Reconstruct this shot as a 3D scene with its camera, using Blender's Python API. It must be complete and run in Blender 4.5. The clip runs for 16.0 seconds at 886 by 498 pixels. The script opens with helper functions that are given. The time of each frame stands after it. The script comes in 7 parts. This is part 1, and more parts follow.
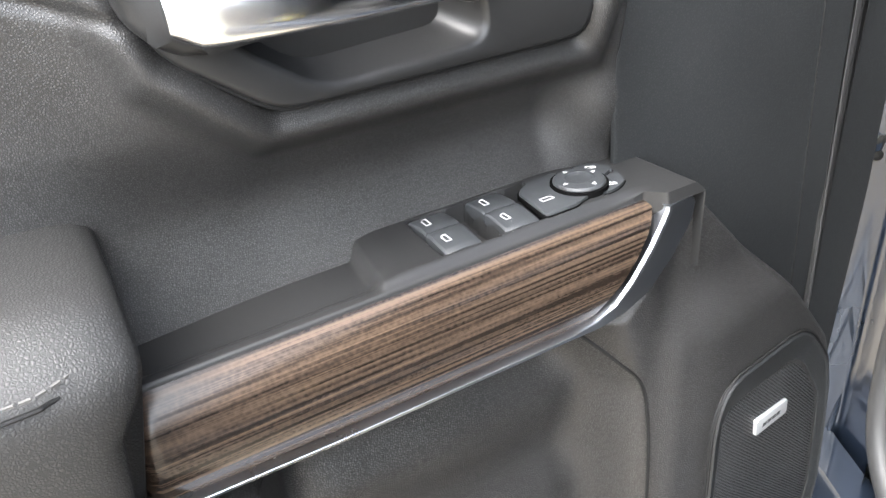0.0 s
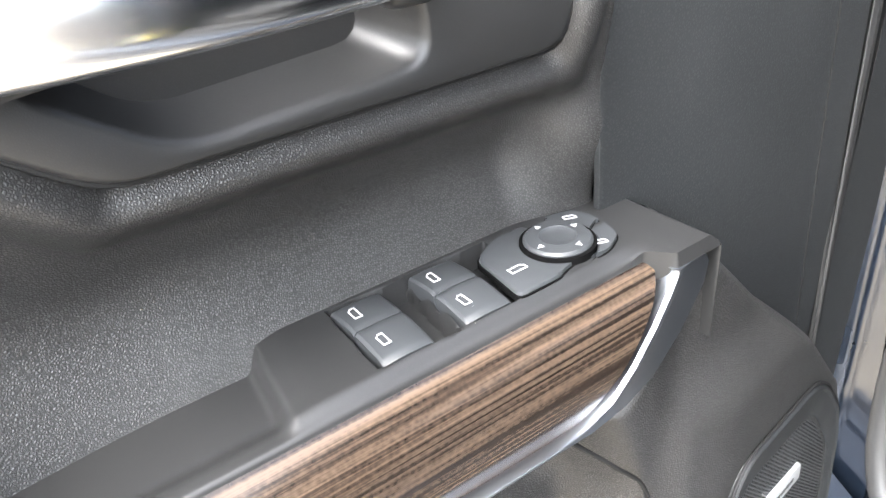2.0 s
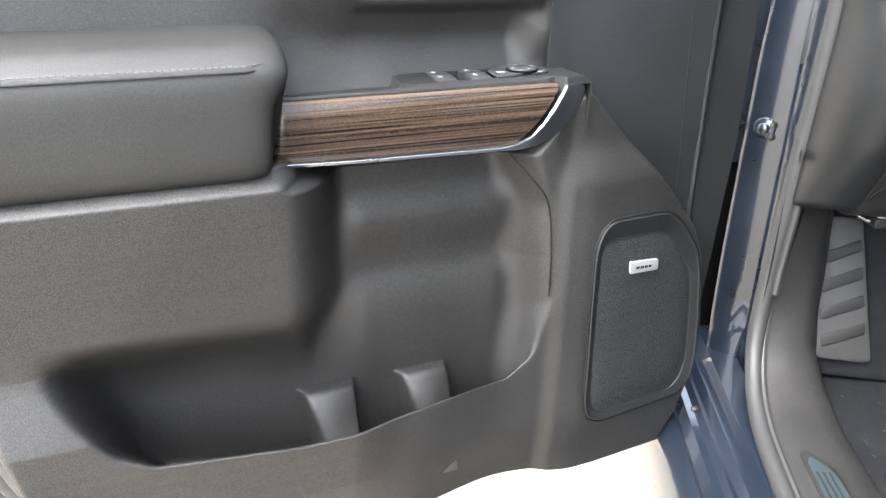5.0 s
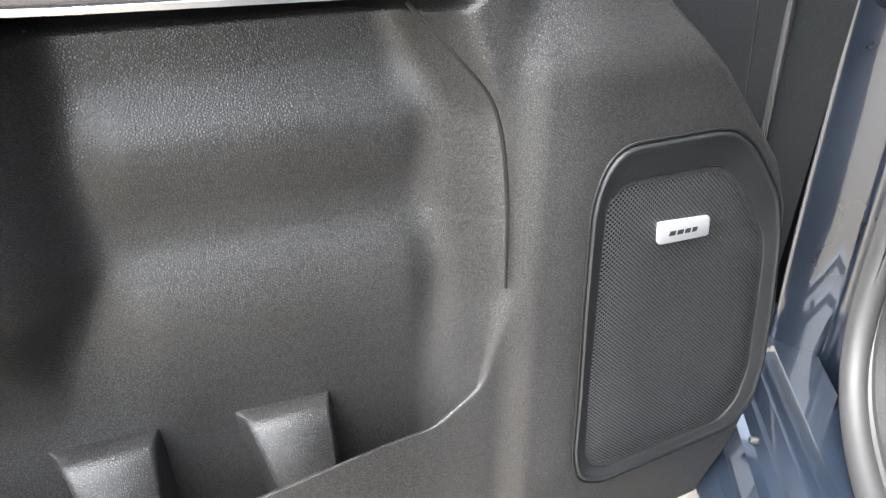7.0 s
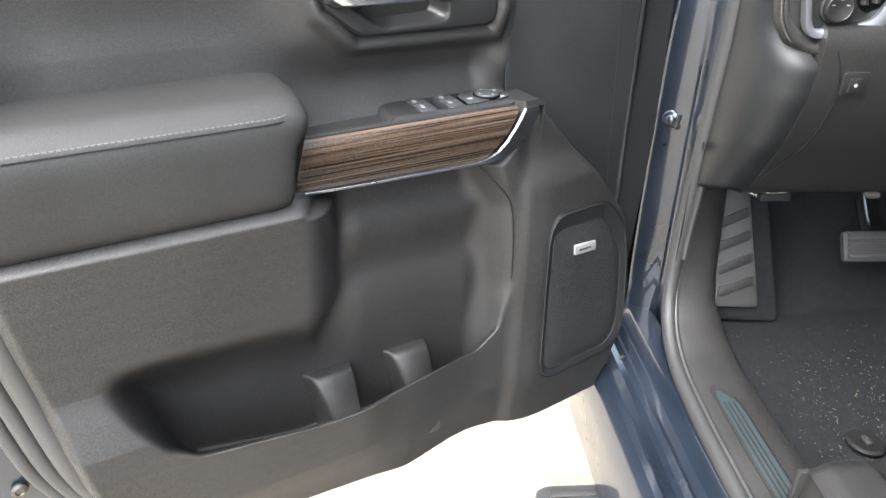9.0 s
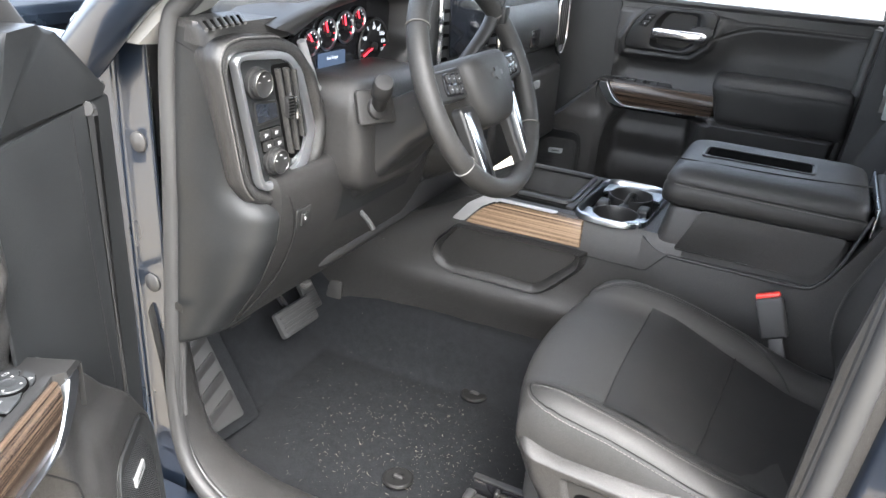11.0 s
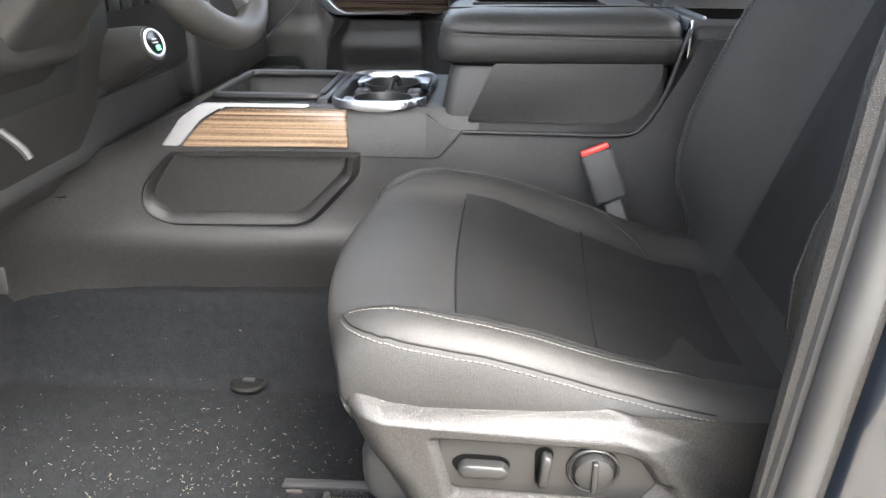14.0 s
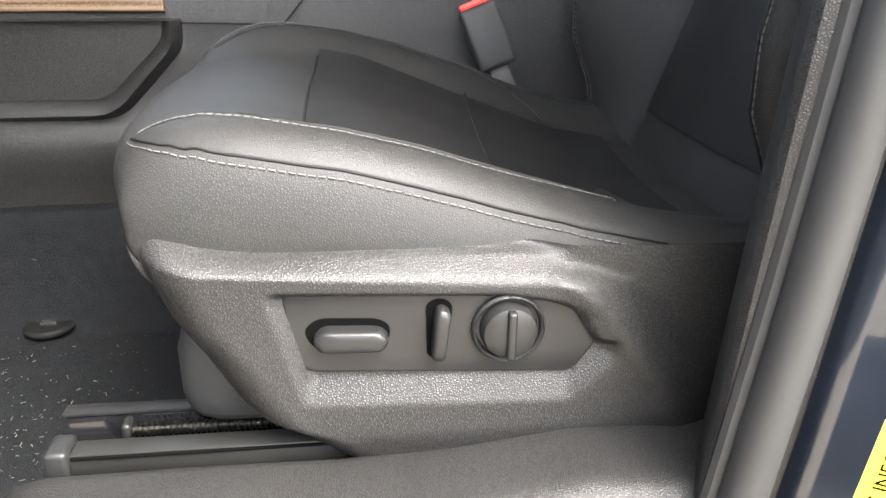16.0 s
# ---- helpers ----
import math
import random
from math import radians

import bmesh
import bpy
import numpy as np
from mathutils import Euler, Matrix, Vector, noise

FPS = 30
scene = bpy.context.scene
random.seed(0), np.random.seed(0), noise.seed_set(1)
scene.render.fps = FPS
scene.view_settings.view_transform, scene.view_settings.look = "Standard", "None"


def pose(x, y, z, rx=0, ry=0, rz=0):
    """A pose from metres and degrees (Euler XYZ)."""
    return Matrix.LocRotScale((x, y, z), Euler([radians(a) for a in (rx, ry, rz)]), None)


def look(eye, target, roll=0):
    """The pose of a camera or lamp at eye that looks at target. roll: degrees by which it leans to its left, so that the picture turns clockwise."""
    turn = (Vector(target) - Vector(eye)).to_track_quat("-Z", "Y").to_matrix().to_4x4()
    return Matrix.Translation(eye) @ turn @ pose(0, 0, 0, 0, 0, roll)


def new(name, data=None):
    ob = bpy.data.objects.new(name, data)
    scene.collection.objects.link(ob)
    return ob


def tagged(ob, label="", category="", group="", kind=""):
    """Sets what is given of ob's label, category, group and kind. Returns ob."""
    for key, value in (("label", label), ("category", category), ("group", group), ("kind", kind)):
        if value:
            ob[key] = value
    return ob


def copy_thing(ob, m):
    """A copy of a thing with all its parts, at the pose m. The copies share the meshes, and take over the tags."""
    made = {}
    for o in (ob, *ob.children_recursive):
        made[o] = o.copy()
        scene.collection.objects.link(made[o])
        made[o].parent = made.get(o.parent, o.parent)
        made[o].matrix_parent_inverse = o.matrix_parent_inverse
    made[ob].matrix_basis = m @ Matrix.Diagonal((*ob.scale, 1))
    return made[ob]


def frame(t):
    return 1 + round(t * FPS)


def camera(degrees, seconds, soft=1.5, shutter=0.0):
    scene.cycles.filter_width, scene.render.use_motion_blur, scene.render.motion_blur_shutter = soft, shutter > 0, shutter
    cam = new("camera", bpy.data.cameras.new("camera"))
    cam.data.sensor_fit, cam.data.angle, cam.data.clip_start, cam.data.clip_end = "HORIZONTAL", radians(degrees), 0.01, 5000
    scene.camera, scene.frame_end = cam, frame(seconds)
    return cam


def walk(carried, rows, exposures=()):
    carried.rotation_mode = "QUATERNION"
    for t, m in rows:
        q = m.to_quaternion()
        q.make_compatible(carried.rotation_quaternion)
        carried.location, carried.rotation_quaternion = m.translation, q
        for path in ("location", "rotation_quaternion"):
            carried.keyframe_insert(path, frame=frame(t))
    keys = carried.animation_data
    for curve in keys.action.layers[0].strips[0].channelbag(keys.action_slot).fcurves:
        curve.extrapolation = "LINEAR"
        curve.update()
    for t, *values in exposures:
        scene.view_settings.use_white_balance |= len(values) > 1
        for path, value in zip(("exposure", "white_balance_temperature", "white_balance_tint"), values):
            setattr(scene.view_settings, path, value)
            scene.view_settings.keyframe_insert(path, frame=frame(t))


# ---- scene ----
cam = camera(61.3, 16.0)
PATH = [
    (0, (0.022, 0.019, 1.373), (-1.718, 0.049, 0.388), -5.8),
    (0.5, (-0.112, 0.028, 1.346), (-1.813, 0.167, 0.303), -7.2),
    (1, (-0.134, 0.031, 1.341), (-1.801, 0.208, 0.251), -8.1),
    (1.5, (-0.131, 0.034, 1.343), (-1.795, 0.219, 0.248), -8.0),
    (2, (-0.106, 0.032, 1.352), (-1.82, 0.2, 0.335), -6.2),
    (2.5, (0.078, 0.029, 1.4), (-1.699, 0.122, 0.486), -3.0),
    (3, (0.364, 0.037, 1.435), (-1.455, 0.021, 0.604), -0.1),
    (3.5, (0.636, 0.042, 1.439), (-1.213, 0.005, 0.678), 0.9),
    (3.7, (0.69, 0.04, 1.444), (-1.161, -0.005, 0.688), 1.3),
    (5.8, (0.187, 0.145, 1.205), (-1.607, -0.06, 0.346), -0.1),
    (6, (0.12, 0.15, 1.178), (-1.661, -0.028, 0.285), 0.2),
    (6.5, (0.059, 0.172, 1.162), (-1.693, -0.026, 0.218), 0.0),
    (7, (0.053, 0.178, 1.165), (-1.677, -0.043, 0.186), -0.4),
    (7.5, (0.062, 0.177, 1.175), (-1.668, -0.051, 0.197), -0.6),
    (8, (0.202, 0.115, 1.275), (-1.542, -0.107, 0.322), -0.7),
    (8.5, (0.419, 0.036, 1.394), (-1.329, -0.079, 0.429), 0.5),
    (9, (0.575, -0.015, 1.46), (-1.182, 0.125, 0.514), 1.5),
    (9.5, (0.587, -0.099, 1.522), (-1.081, 0.51, 0.601), 2.9),
    (10, (0.469, -0.248, 1.545), (-0.91, 0.907, 0.672), 4.4),
    (10.2, (0.412, -0.268, 1.566), (-0.818, 1.049, 0.699), 4.5),
    (12.3, (0.152, -0.26, 1.664), (-0.313, 1.528, 0.897), 2.2),
    (12.5, (0.149, -0.255, 1.662), (-0.282, 1.541, 0.893), 2.1),
    (13, (0.128, -0.212, 1.612), (-0.199, 1.596, 0.822), 1.5),
    (13.5, (0.098, -0.122, 1.464), (-0.099, 1.711, 0.688), 0.7),
    (14, (0.103, 0.033, 1.328), (0.01, 1.873, 0.549), 0.2),
    (14.5, (0.107, 0.13, 1.191), (0.097, 1.979, 0.43), 1.3),
    (15, (0.111, 0.16, 1.105), (0.164, 2.017, 0.363), 2.3),
    (15.5, (0.113, 0.164, 1.101), (0.206, 2.009, 0.336), 2.6),
    (16, (0.116, 0.174, 1.104), (0.352, 2.009, 0.344), 0.9),
]
EXPOSURE = [(0, 3.52), (0.5, 3.57), (1, 3.77), (1.5, 3.87), (2, 4.0), (2.5, 4.25), (3, 3.95), (3.5, 3.5), (6, 3.82), (7, 3.95), (7.5, 4.08), (8, 4.32), (8.5, 3.82), (9, 3.37), (9.5, 3.22), (10.2, 3.73), (12.5, 3.95), (13.5, 4.37), (14.5, 4.15), (16, 3.9)]
walk(cam, [(t, look(eye, target, roll)) for t, eye, target, roll in PATH], [(t, ev, 6150 if t < 11 else 6500, 8) for t, ev in EXPOSURE])

# ---- world, light ----
world = bpy.data.worlds.new("sky")
scene.world = world
world.use_nodes = True
wn = world.node_tree.nodes
sky = wn.new("ShaderNodeTexSky")
sky.sky_type = "NISHITA"
sky.sun_disc = False
sky.sun_elevation = radians(60)
sky.sun_rotation = radians(140)
sky.dust_density = 6.0
sky.air_density = 0.7
sky.ozone_density = 0.6
haze = wn.new("ShaderNodeHueSaturation")
haze.inputs["Saturation"].default_value = 0.55
world.node_tree.links.new(sky.outputs[0], haze.inputs["Color"])
world.node_tree.links.new(haze.outputs[0], wn["Background"].inputs[0])
wn["Background"].inputs[1].default_value = 0.17
SUN_DIR = Vector((0.80, -0.29, 0.53))
sun = new("sun", bpy.data.lights.new("sun", "SUN"))
sun.data.energy, sun.data.angle, sun.data.color = 1.1, radians(90), (1.0, 0.98, 0.95)
sun.matrix_basis = look(SUN_DIR * 20, (0, 0, 0))


# ---- materials ----
def mat(name, color, rough=0.5, metal=0.0, grain=0.0, grain_scale=600.0, var=0.12, coat=0.0, spec=0.5, stretch=None, dust=0.0):
    """A procedural surface: base colour with two scales of variation, pebbled grain as bump with shade painted into its
    creases, optional specks of dust.
    """
    m = bpy.data.materials.new(name)
    m.use_nodes = True
    nt = m.node_tree
    b = nt.nodes["Principled BSDF"]
    b.inputs["Roughness"].default_value = rough
    b.inputs["Metallic"].default_value = metal
    b.inputs["Coat Weight"].default_value = coat
    b.inputs["Coat Roughness"].default_value = 0.04
    b.inputs["Specular IOR Level"].default_value = spec
    tc = nt.nodes.new("ShaderNodeTexCoord")
    big = nt.nodes.new("ShaderNodeTexNoise")
    big.inputs["Scale"].default_value = 9
    big.inputs["Detail"].default_value = 6
    nt.links.new(tc.outputs["Object"], big.inputs["Vector"])
    ramp = nt.nodes.new("ShaderNodeMapRange")
    ramp.inputs["From Min"].default_value, ramp.inputs["From Max"].default_value = 0.3, 0.7
    ramp.inputs["To Min"].default_value, ramp.inputs["To Max"].default_value = 1 - var, 1 + var
    nt.links.new(big.outputs["Fac"], ramp.inputs["Value"])
    mul = nt.nodes.new("ShaderNodeVectorMath")
    mul.operation = "SCALE"
    mul.inputs[0].default_value = color[:3]
    nt.links.new(ramp.outputs[0], mul.inputs["Scale"])
    col = mul.outputs[0]
    rr = nt.nodes.new("ShaderNodeMapRange")
    rr.inputs["From Min"].default_value, rr.inputs["From Max"].default_value = 0.3, 0.7
    rr.inputs["To Min"].default_value, rr.inputs["To Max"].default_value = max(0.02, rough - 0.05), min(1, rough + 0.05)
    nt.links.new(big.outputs["Fac"], rr.inputs["Value"])
    nt.links.new(rr.outputs[0], b.inputs["Roughness"])
    if dust:
        sp = nt.nodes.new("ShaderNodeTexVoronoi")
        sp.inputs["Scale"].default_value = 140
        nt.links.new(tc.outputs["Object"], sp.inputs["Vector"])
        th = nt.nodes.new("ShaderNodeMath")
        th.operation = "LESS_THAN"
        th.inputs[1].default_value = dust
        nt.links.new(sp.outputs["Distance"], th.inputs[0])
        pick = nt.nodes.new("ShaderNodeSeparateColor")
        nt.links.new(sp.outputs["Color"], pick.inputs[0])
        few = nt.nodes.new("ShaderNodeMath")
        few.operation = "GREATER_THAN"
        few.inputs[1].default_value = 0.72
        nt.links.new(pick.outputs[0], few.inputs[0])
        both = nt.nodes.new("ShaderNodeMath")
        both.operation = "MULTIPLY"
        nt.links.new(th.outputs[0], both.inputs[0])
        nt.links.new(few.outputs[0], both.inputs[1])
        mx = nt.nodes.new("ShaderNodeMix")
        mx.data_type = "RGBA"
        nt.links.new(both.outputs[0], mx.inputs["Factor"])
        nt.links.new(col, mx.inputs["A"])
        mx.inputs["B"].default_value = (0.42, 0.41, 0.38, 1)
        col = mx.outputs["Result"]
    nt.links.new(col, b.inputs["Base Color"])
    if grain:
        vo = nt.nodes.new("ShaderNodeTexVoronoi")
        vo.feature = "DISTANCE_TO_EDGE"
        vo.inputs["Scale"].default_value = grain_scale
        fine = nt.nodes.new("ShaderNodeTexNoise")
        fine.inputs["Scale"].default_value = grain_scale * 1.3
        fine.inputs["Detail"].default_value = 3
        src = tc.outputs["Object"]
        if stretch:
            mp = nt.nodes.new("ShaderNodeMapping")
            mp.inputs["Scale"].default_value = stretch
            nt.links.new(src, mp.inputs["Vector"])
            src = mp.outputs[0]
        nt.links.new(src, vo.inputs["Vector"])
        nt.links.new(src, fine.inputs["Vector"])
        cell = nt.nodes.new("ShaderNodeMapRange")
        cell.interpolation_type = "SMOOTHSTEP"
        cell.inputs["From Max"].default_value = 0.42
        nt.links.new(vo.outputs["Distance"], cell.inputs["Value"])
        add = nt.nodes.new("ShaderNodeMath")
        add.operation = "MULTIPLY_ADD"
        nt.links.new(fine.outputs["Fac"], add.inputs[0])
        add.inputs[1].default_value = 0.5
        nt.links.new(cell.outputs[0], add.inputs[2])
        # crease shade goes into colour and specular: cell edges darker, pebble tops lighter
        crease_shade = nt.nodes.new("ShaderNodeMapRange")
        crease_shade.inputs["From Max"].default_value = 1.5
        crease_shade.inputs["To Min"].default_value, crease_shade.inputs["To Max"].default_value = 1 - 0.55 * min(1, grain), 1 + 0.18 * min(1, grain)
        nt.links.new(add.outputs[0], crease_shade.inputs["Value"])
        sc_n = nt.nodes.new("ShaderNodeVectorMath")
        sc_n.operation = "SCALE"
        nt.links.new(col, sc_n.inputs[0])
        nt.links.new(crease_shade.outputs[0], sc_n.inputs["Scale"])
        nt.links.new(sc_n.outputs[0], b.inputs["Base Color"])
        sheen = nt.nodes.new("ShaderNodeMath")
        sheen.operation = "MULTIPLY"
        sheen.inputs[1].default_value = spec
        nt.links.new(crease_shade.outputs[0], sheen.inputs[0])
        nt.links.new(sheen.outputs[0], b.inputs["Specular IOR Level"])
        bp = nt.nodes.new("ShaderNodeBump")
        bp.inputs["Strength"].default_value = grain * 0.65
        bp.inputs["Distance"].default_value = 0.2 / grain_scale
        nt.links.new(add.outputs[0], bp.inputs["Height"])
        nt.links.new(bp.outputs[0], b.inputs["Normal"])
    return m


VINYL = mat("soft_black_vinyl", (0.024, 0.0235, 0.023), 0.39, grain=0.95, grain_scale=860, dust=0.014)
PLASTIC = mat("moulded_black_plastic", (0.021, 0.0205, 0.020), 0.39, grain=0.95, grain_scale=600, spec=0.45)
SMOOTH = mat("satin_black_plastic", (0.0125, 0.0125, 0.0125), 0.40, grain=0.15, grain_scale=1200, dust=0.03, spec=0.30)
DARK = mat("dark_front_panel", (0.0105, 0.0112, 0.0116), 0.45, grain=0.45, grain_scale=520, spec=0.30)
LEATHER = mat("black_leather", (0.018, 0.0178, 0.0172), 0.50, grain=0.60, grain_scale=620, spec=0.32)
FABRIC = mat("perforated_seat_insert", (0.0105, 0.0105, 0.0105), 0.55, grain=0.35, grain_scale=420, spec=0.20)
SWITCH = mat("grey_switch_plastic", (0.022, 0.0235, 0.025), 0.48, spec=0.32, grain=0.1, grain_scale=1500, dust=0.03)
RUBBER = mat("black_rubber", (0.018, 0.018, 0.018), 0.6, grain=0.15, grain_scale=900)
SEAL = mat("grey_rubber_seal", (0.026, 0.025, 0.024), 0.6, grain=0.2, grain_scale=500)
# no specular: flat plates of it paint the shade inside wells, slots and gaps
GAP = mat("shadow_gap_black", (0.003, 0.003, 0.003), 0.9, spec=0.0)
MATTE = mat("matte_dash_pad", (0.022, 0.022, 0.021), 0.62, grain=0.7, grain_scale=700, spec=0.22)
SEAM = mat("dark_seam", (0.006, 0.006, 0.006), 0.6, spec=0.15)
CHROME = mat("brushed_silver", (0.62, 0.63, 0.64), 0.19, metal=1.0, var=0.04)
TRIM_CHROME = mat("dark_chrome", (0.34, 0.36, 0.385), 0.30, metal=1.0, var=0.05)
SATIN_CHROME = mat("satin_chrome", (0.72, 0.74, 0.77), 0.36, metal=1.0, var=0.05)
SATIN = mat("satin_silver", (0.55, 0.56, 0.57), 0.32, metal=0.75, var=0.05)
STEEL = mat("bare_steel", (0.11, 0.108, 0.10), 0.38, metal=1.0, grain=0.2, grain_scale=300)
THREAD = mat("grey_thread", (0.075, 0.073, 0.070), 0.85, spec=0.1)
WHITE = mat("white_print", (0.34, 0.34, 0.34), 0.6, spec=0.2)
RED = mat("red_plastic", (0.62, 0.03, 0.02), 0.4)
GREYTRIM = mat("light_grey_trim", (0.20, 0.197, 0.187), 0.7, grain=0.2, grain_scale=500)
PAINT = mat("dark_blue_metallic_paint", (0.010, 0.0145, 0.023), 0.30, metal=0.35, coat=1.0, var=0.2)
CONCRETE = mat("pale_concrete", (0.27, 0.235, 0.180), 0.9, grain=0.6, grain_scale=60, var=0.16)
TRACK = mat("dark_zinc_steel", (0.020, 0.020, 0.019), 0.42, metal=0.4)
TYRE = mat("tyre_rubber", (0.035, 0.035, 0.035), 0.8, grain=0.3, grain_scale=120)
GLOSS = mat("gloss_black", (0.008, 0.008, 0.009), 0.08)
YELLOW = mat("yellow_label", (0.75, 0.60, 0.03), 0.5)
SCREEN = mat("dark_glass_screen", (0.012, 0.014, 0.018), 0.07)
DRIED = mat("dry_grass_bits", (0.13, 0.12, 0.095), 0.9)


def wood(name, dark, light, scale=1.0, lines=(0.40, 0.53, 0.72)):
    m = mat(name, dark, 0.20, spec=0.28)
    nt = m.node_tree
    b = nt.nodes["Principled BSDF"]
    tc = next(n for n in nt.nodes if n.type == "TEX_COORD")
    mp = nt.nodes.new("ShaderNodeMapping")
    mp.inputs["Scale"].default_value = (1.6 * scale, 30, 330 * scale)
    nt.links.new(tc.outputs["Object"], mp.inputs["Vector"])
    n1 = nt.nodes.new("ShaderNodeTexNoise")
    n1.inputs["Scale"].default_value, n1.inputs["Detail"].default_value, n1.inputs["Roughness"].default_value = 1.0, 8, 0.65
    n1.inputs["Distortion"].default_value = 0.35
    nt.links.new(mp.outputs[0], n1.inputs["Vector"])
    wv = nt.nodes.new("ShaderNodeTexVoronoi")
    wv.inputs["Scale"].default_value = 420
    nt.links.new(tc.outputs["Object"], wv.inputs["Vector"])
    ad = nt.nodes.new("ShaderNodeMath")
    ad.operation = "MULTIPLY_ADD"
    nt.links.new(wv.outputs["Distance"], ad.inputs[0])
    ad.inputs[1].default_value = 0.085
    nt.links.new(n1.outputs["Fac"], ad.inputs[2])
    rp = nt.nodes.new("ShaderNodeValToRGB")
    e = rp.color_ramp.elements
    e[0].position, e[0].color = lines[0], (*[c * 0.35 for c in dark], 1)
    e[1].position, e[1].color = lines[2], (*light, 1)
    mid = rp.color_ramp.elements.new(lines[1])
    mid.color = (*dark, 1)
    nt.links.new(ad.outputs[0], rp.inputs[0])
    nt.links.new(rp.outputs[0], b.inputs["Base Color"])
    return m


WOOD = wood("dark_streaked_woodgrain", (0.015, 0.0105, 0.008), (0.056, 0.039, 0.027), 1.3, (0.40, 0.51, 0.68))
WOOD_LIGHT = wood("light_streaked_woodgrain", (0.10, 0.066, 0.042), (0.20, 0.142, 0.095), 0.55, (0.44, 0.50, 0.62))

# carpet: dark felt with flecks
CARPET = mat("dark_grey_carpet", (0.0115, 0.0122, 0.0134), 0.95, grain=1.0, grain_scale=420, var=0.22, spec=0.1)

next(n for n in CARPET.node_tree.nodes if n.type == "TEX_NOISE").inputs["Scale"].default_value = 60

# speaker mesh: round holes in a regular array
GRILLE = mat("perforated_black_grille", (0.030, 0.030, 0.030), 0.42)
nt = GRILLE.node_tree
tc = next(n for n in nt.nodes if n.type == "TEX_COORD")
gm = nt.nodes.new("ShaderNodeMapping")
gm.inputs["Rotation"].default_value = (0, radians(45), 0)
gm.inputs["Scale"].default_value = (400, 0, 400)
nt.links.new(tc.outputs["Object"], gm.inputs["Vector"])
gv = nt.nodes.new("ShaderNodeTexVoronoi")
gv.inputs["Scale"].default_value, gv.inputs["Randomness"].default_value = 1.0, 0.0
nt.links.new(gm.outputs[0], gv.inputs["Vector"])
gr = nt.nodes.new("ShaderNodeMapRange")
gr.inputs["From Min"].default_value, gr.inputs["From Max"].default_value = 0.30, 0.42
nt.links.new(gv.outputs["Distance"], gr.inputs["Value"])
gx = nt.nodes.new("ShaderNodeMix")
gx.data_type = "RGBA"
gx.inputs["A"].default_value, gx.inputs["B"].default_value = (0.001, 0.001, 0.001, 1), (0.024, 0.025, 0.026, 1)
nt.links.new(gr.outputs[0], gx.inputs["Factor"])
nt.links.new(gx.outputs["Result"], nt.nodes["Principled BSDF"].inputs["Base Color"])
gb = nt.nodes.new("ShaderNodeBump")
gb.inputs["Strength"].default_value, gb.inputs["Distance"].default_value = 0.8, 0.001
nt.links.new(gr.outputs[0], gb.inputs["Height"])
nt.links.new(gb.outputs[0], nt.nodes["Principled BSDF"].inputs["Normal"])
gs = nt.nodes.new("ShaderNodeMath")
gs.operation, gs.inputs[1].default_value = "MULTIPLY", 0.5
nt.links.new(gr.outputs[0], gs.inputs[0])
nt.links.new(gs.outputs[0], nt.nodes["Principled BSDF"].inputs["Specular IOR Level"])

GLASS = bpy.data.materials.new("window_glass")
GLASS.use_nodes = True
gp = GLASS.node_tree.nodes["Principled BSDF"]
gp.inputs["Transmission Weight"].default_value, gp.inputs["Roughness"].default_value, gp.inputs["IOR"].default_value = 1.0, 0.0, 1.05
gp.inputs["Base Color"].default_value = (0.93, 0.97, 0.95, 1)


def glow(name, color, strength):
    m = bpy.data.materials.new(name)
    m.use_nodes = True
    b = m.node_tree.nodes["Principled BSDF"]
    b.inputs["Base Color"].default_value = (*color, 1)
    b.inputs["Emission Color"].default_value = (*color, 1)
    b.inputs["Emission Strength"].default_value = strength
    return m


LIT_WHITE = glow("lit_white_print", (0.5, 0.53, 0.56), 0.10)
LIT_RED = glow("lit_red_print", (0.9, 0.03, 0.05), 0.25)
LIT_GREEN = glow("lit_green_mark", (0.05, 0.6, 0.15), 0.5)
LIT_BLUE = glow("lit_blue_screen", (0.012, 0.018, 0.030), 0.5)


# ---- building helpers ----
INVERSE = {}


def thing(name, at, label, category, group="", kind="", m=None):
    """An Empty at its base; its parts are built in world metres, or in the local metres of m."""
    ob = new(name)
    ob.empty_display_size = 0.05
    ob.matrix_basis = m if m is not None else Matrix.Translation(at)
    INVERSE[ob.name] = Matrix() if m is not None else Matrix.Translation(-Vector(at))
    return tagged(ob, label, category, group, kind)


def part(name, geo, material, parent=None, label="", sharp=40, kind=""):
    verts, faces = geo
    me = bpy.data.meshes.new(name)
    me.from_pydata([tuple(map(float, v)) for v in verts], [], [tuple(map(int, f)) for f in faces])
    me.materials.append(material)
    me.validate()
    me.polygons.foreach_set("use_smooth", [True] * len(me.polygons))
    me.set_sharp_from_angle(angle=radians(sharp))
    ob = new(name, me)
    if parent is not None:
        ob.parent = parent
        ob.matrix_parent_inverse = INVERSE.get(parent.name, Matrix())
    if label:
        ob["label"] = label
    if kind:
        ob["kind"] = kind
    return ob


def structure(name, geo, material, label, sharp=40, category=""):
    return tagged(part(name, geo, material, None, "", sharp), label, category or name.split("_")[0], "", "structure")


